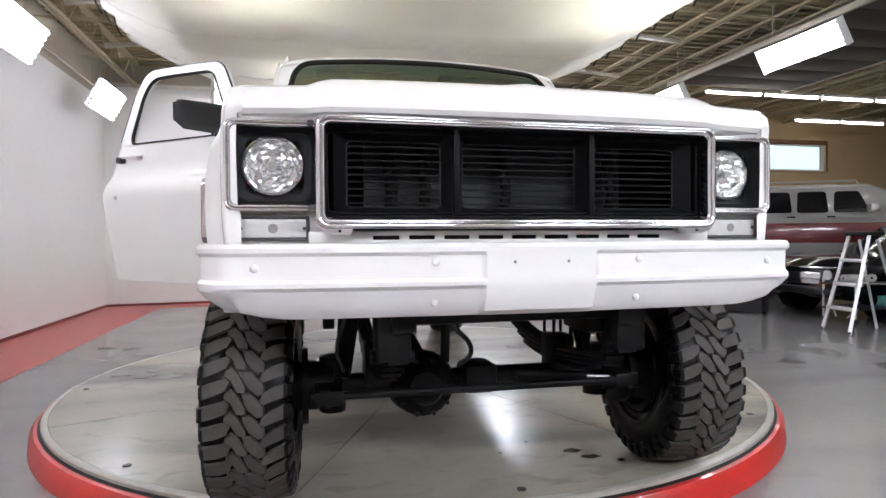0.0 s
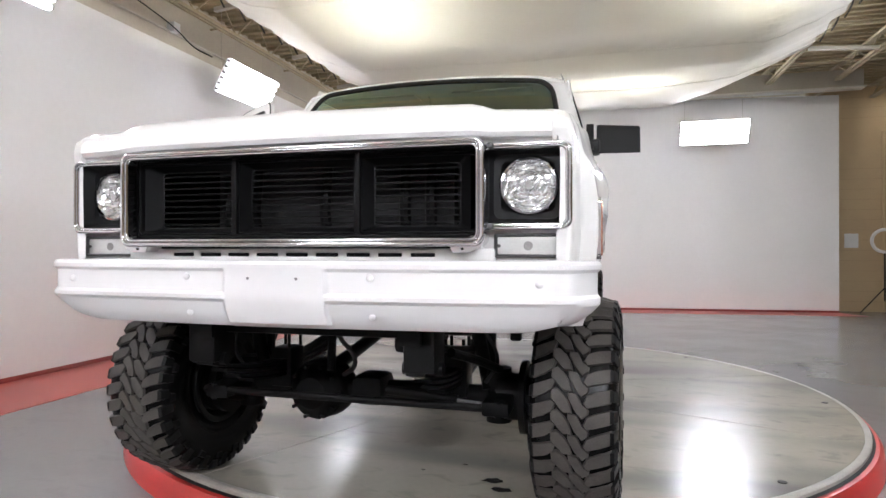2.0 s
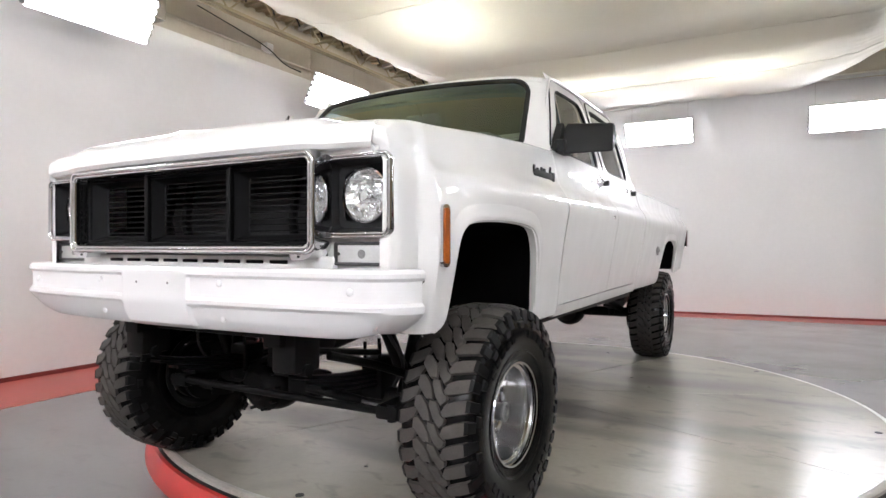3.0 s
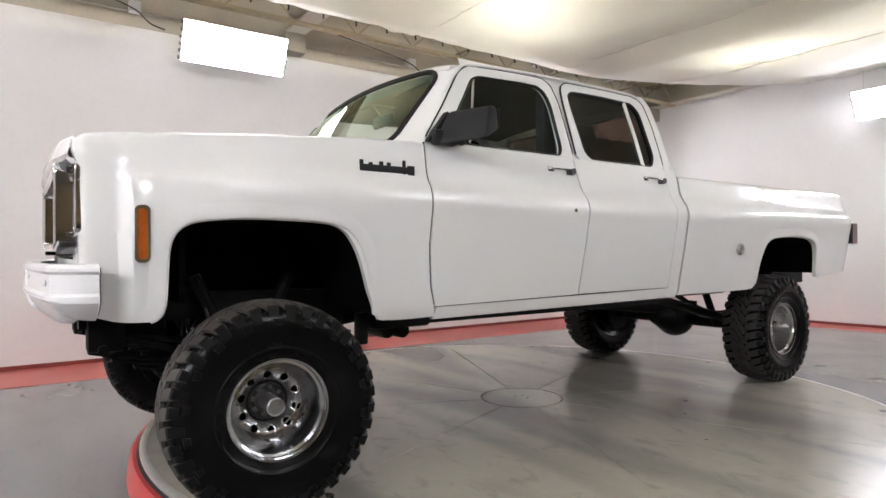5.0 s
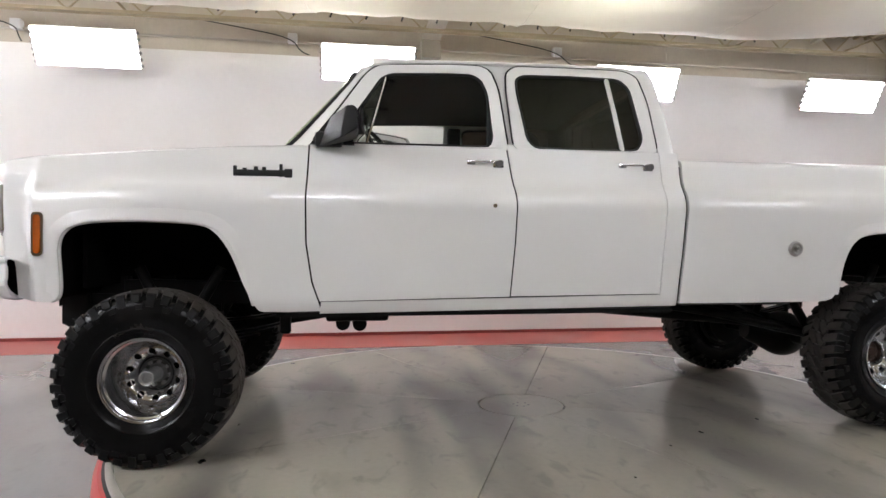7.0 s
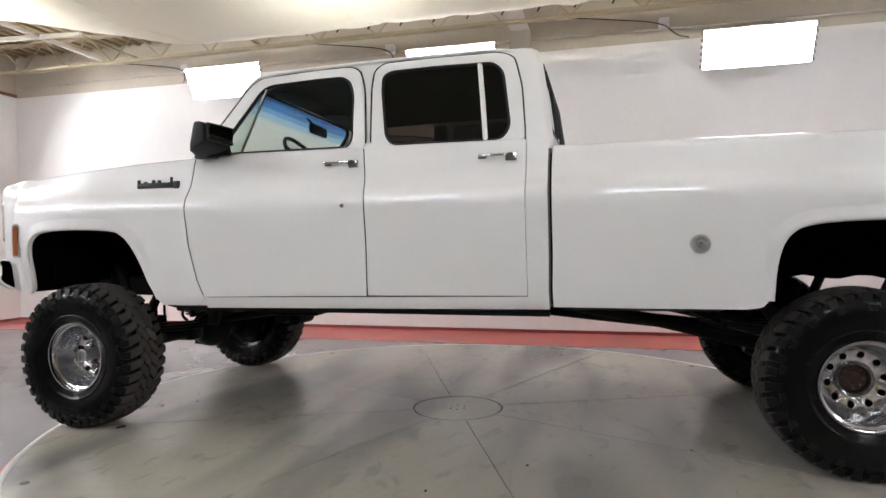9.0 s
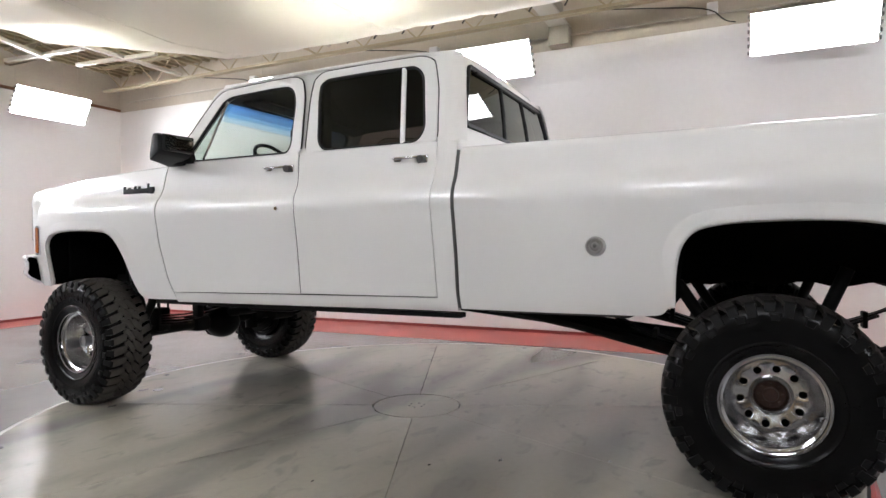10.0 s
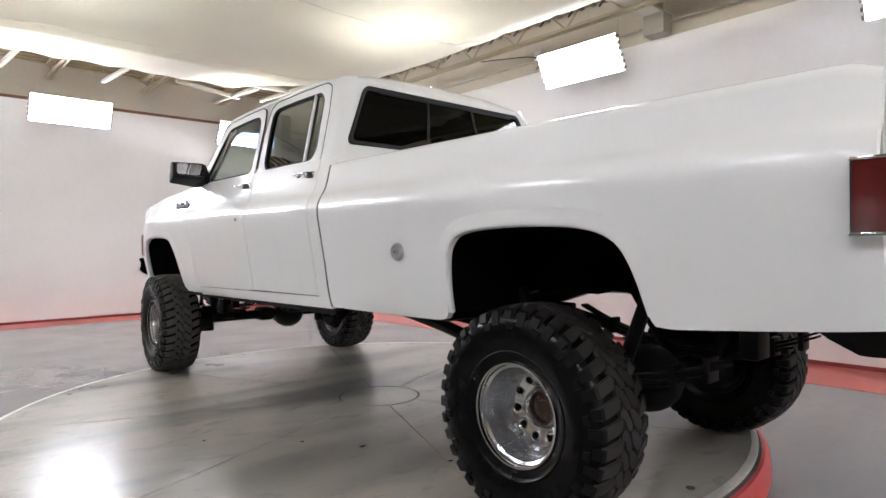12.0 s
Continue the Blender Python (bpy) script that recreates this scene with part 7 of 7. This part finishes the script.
part("rear_bumper", box(B(), -0.05, 0.1, -hw * 0.8, hw * 0.8, 0.42, 0.5, 0.02), CHROME, coupe)

# black saloon nose behind the cabinet
saloon, hw = car("saloon", "black saloon car with chrome grille, nose towards the turntable", (11.2, 3.2, FZ), 180, 4.6, 1.75, [(0, 0.4), (0.4, 0.25), (4.2, 0.25), (4.6, 0.4)], [(0, 0.85), (0.2, 0.92), (3.0, 0.93), (4.3, 0.88), (4.6, 0.72)], None,
                 [(0.3, 0.92), (0.9, 1.36), (2.2, 1.38), (2.95, 0.93)], BLACK_PAINT, BLACK_PAINT, 0.32, (0.9, 3.7))
part("grille", box(B(), 4.55, 4.64, -0.55, 0.55, 0.5, 0.68, 0.02), CHROME, saloon)
part("chrome_trim", box(B(), 4.3, 4.66, -0.78, 0.78, 0.73, 0.755, 0.008), CHROME, saloon)
for s in (1, -1):
    part("indicator", box(B(), 4.58, 4.66, s * 0.62 - 0.06, s * 0.62 + 0.06, 0.5, 0.54, 0.006), ORANGE, saloon)
    part("headlight", cyl(B(), (4.5, s * 0.66, 0.64), (4.62, s * 0.66, 0.64), 0.07, seg=18), CLEAR_LENS, saloon)
part("front_bumper", box(B(), 4.5, 4.72, -0.82, 0.82, 0.36, 0.46, 0.03), BLACK_PLASTIC, saloon)

# charcoal tool cabinet with bottles on it
ANG = math.degrees(math.atan2(3.31 - 3.87, 6.16 - 5.81))
cab = thing("tool_cabinet", "charcoal steel tool cabinet with plain back turned", "cabinet", (5.985, 3.59, FZ), ANG)
part("body", box(B(), -0.33, 0.33, 0.0, 0.32, 0.03, 1.14, 0.01), CABINET_BLACK, cab)
part("top_tray", box(B(), -0.335, 0.335, -0.005, 0.325, 1.145, 1.18, 0.008), CABINET_BLACK, cab)
for x in (-0.28, 0.28):
    for y in (0.05, 0.27):
        part("foot", cyl(B(), (x, y, 0), (x, y, 0.04), 0.03, seg=10), BLACK_PLASTIC, cab)
rnd = random.Random(9)
for k in range(6):
    a = radians(ANG)
    lx, ly = -0.25 + 0.1 * k, 0.16 + rnd.uniform(-0.08, 0.08)
    x, y = 5.985 + lx * math.cos(a) - ly * math.sin(a), 3.59 + lx * math.sin(a) + ly * math.cos(a)
    h = rnd.uniform(0.03, 0.08)
    bm = B()
    cyl(bm, (0, 0, 0), (0, 0, h), 0.032, seg=14)
    cyl(bm, (0, 0, h), (0, 0, h + 0.05), 0.03, 0.011, 14)
    cyl(bm, (0, 0, h + 0.05), (0, 0, h + 0.075), 0.012, seg=10)
    ob = part("bottle", bm, (CABINET_BLACK, IRON, CABINET_BLACK, MAROON_PAINT)[k % 4])
    ob.matrix_basis = pose(x, y, FZ + 1.18)
    tagged(ob, "small dark bottle on the tool cabinet", "bottle", group="bottles")

# low trolley with rolls and boxes beyond the ladder
tr = thing("tool_trolley", "low black tool trolley with clutter", "trolley", (7.0, 2.35, FZ), 8)
for z in (0.18, 0.52):
    part("shelf", box(B(), -0.5, 0.5, -0.25, 0.25, z, z + 0.03, 0.006), CABINET_BLACK, tr)
for x in (-0.48, 0.48):
    for y in (-0.23, 0.23):
        part("post", cyl(B(), (x, y, 0.05), (x, y, 0.62), 0.014, seg=8), ALU, tr)
        part("caster", cyl(B(), (x, y - 0.02, 0.035), (x, y + 0.02, 0.035), 0.035, seg=14), BLACK_PLASTIC, tr)
for k, x in enumerate((6.72, 6.95, 7.15)):
    bm = B()
    lathe(bm, [(0.02, -0.11), (0.055, -0.11), (0.055, 0.11), (0.02, 0.11), (0.02, -0.11)], 20)
    ob = part("paper_roll", bm, PLASTIC_WHITE)
    ob.matrix_basis = pose(x, 2.3 + 0.03 * k, FZ + 0.606, 0, 0, 25 * k)
    tagged(ob, "white paper towel roll lying on the trolley", "paper roll", group="paper rolls")
tagged(part("storage_box", box(B(), 7.2, 7.45, 2.2, 2.42, FZ + 0.21, FZ + 0.35, 0.01), mat("teal_box", (0.1, 0.3, 0.28), 0.5)), "small teal storage box on the trolley", "box")

# open white hood of a vehicle at the edge of view
oh = thing("open_hood_vehicle", "white vehicle body with raised panel at the shop's edge", "vehicle", (8.2, 1.3, FZ), 0)
bm = B()
prism(bm, [(-0.9, 0.5), (1.6, 0.5), (1.6, 1.1), (0.2, 1.1), (-0.8, 0.95)], "y", -0.7, 0.8)
bmesh.ops.bevel(bm, geom=bm.edges[:], offset=0.05, segments=2, profile=0.5, affect="EDGES")
part("body", bm, BLACK_PAINT, oh)
bm = B()
prism(bm, [(-0.85, 1.05), (-0.8, 1.02), (0.3, 1.75), (0.26, 1.8)], "y", -0.65, 0.75)
part("raised_panel", bm, PAINT, oh)
for x in (-0.4, 1.1):
    part("wheel", cyl(B(), (x, -0.72, 0.32), (x, -0.5, 0.32), 0.32, seg=24), RUBBER, oh)
    part("wheel", cyl(B(), (x, 0.6, 0.32), (x, 0.82, 0.32), 0.32, seg=24), RUBBER, oh)

# boards leaning on the block wall
bd = thing("wood_panel", "brown wood panels leaning on the block wall", "panel", (0, 0, 0))
bm = B()
prism(bm, [(TAN_Y - 0.24, FZ), (TAN_Y - 0.2, FZ), (TAN_Y - 0.02, 1.02), (TAN_Y - 0.06, 1.02)], "x", 7.05, 8.3)
part("board", bm, WOOD_PANEL, bd)
bd2 = thing("plywood_board", "pale board with a dark oval gasket, leaning on the wall", "board", (0, 0, 0))
bm = B()
prism(bm, [(TAN_Y - 0.34, FZ), (TAN_Y - 0.31, FZ), (TAN_Y - 0.1, 1.0), (TAN_Y - 0.13, 1.0)], "x", 6.45, 7.0)
part("board", bm, PALE_WOOD, bd2)
pts = [(6.72 + dx, TAN_Y - 0.345 + 0.205 * (dz + 0.58) / 1.15 - 0.02, FZ + 0.58 + dz) for dx, dz in rounded(-0.17, 0.17, -0.43, 0.43, 0.12)]
part("gasket", tube(B(), pts, 0.05, 8, closed=True), DARK_RING, bd2)
tagged(part("timber_strip", prism(B(), [(TAN_Y - 0.3, FZ), (TAN_Y - 0.26, FZ), (TAN_Y - 0.03, 0.98), (TAN_Y - 0.07, 0.98)], "x", 6.36, 6.43), WOOD_PANEL), "narrow brown timber strip leaning on the wall", "timber")

# ring lamp on a tripod by the partition
tp = thing("ring_light", "white ring light on a black tripod", "ring light", (6.12, TAN_Y - 0.5, FZ))
bm = B()
pts = [(0.21 * math.cos(t), 0, 1.38 + 0.21 * math.sin(t)) for t in [2 * math.pi * k / 40 for k in range(40)]]
tube(bm, pts, 0.03, 8, closed=True)
part("ring", bm, PLASTIC_WHITE, tp)
part("pole", cyl(B(), (0, 0, 0.25), (0, 0, 1.2), 0.014, seg=8), BLACK_PLASTIC, tp)
for k in range(3):
    a = radians(120 * k + 40)
    part("leg", cyl(B(), (0, 0, 0.5), (0.38 * math.cos(a), 0.38 * math.sin(a), 0.01), 0.011, seg=8), BLACK_PLASTIC, tp)
tagged(part("notice_board", box(B(), 5.62, 5.86, TAN_Y - 0.02, TAN_Y - 0.002, 1.1, 1.38, 0.004), PLASTIC_WHITE), "small white notice on the block wall", "notice")
tagged(part("wall_pipe", tube(B(), [(6.28, TAN_Y - 0.03, FZ), (6.28, TAN_Y - 0.03, 3.35), (6.8, TAN_Y - 0.03, 3.38)], 0.02, 8), TAN_BLOCK), "tan painted pipe on the block wall", "pipe", kind="structure")

# pale ground outside the high windows
bm = B()
box(bm, 0, 40, 12, 13, -1.0, 1.0)
tagged(part("backdrop", bm, mat("outside_wall", (0.5, 0.48, 0.46), 0.8, var=0.1)), "pale ground far outside the windows", "backdrop", kind="structure")
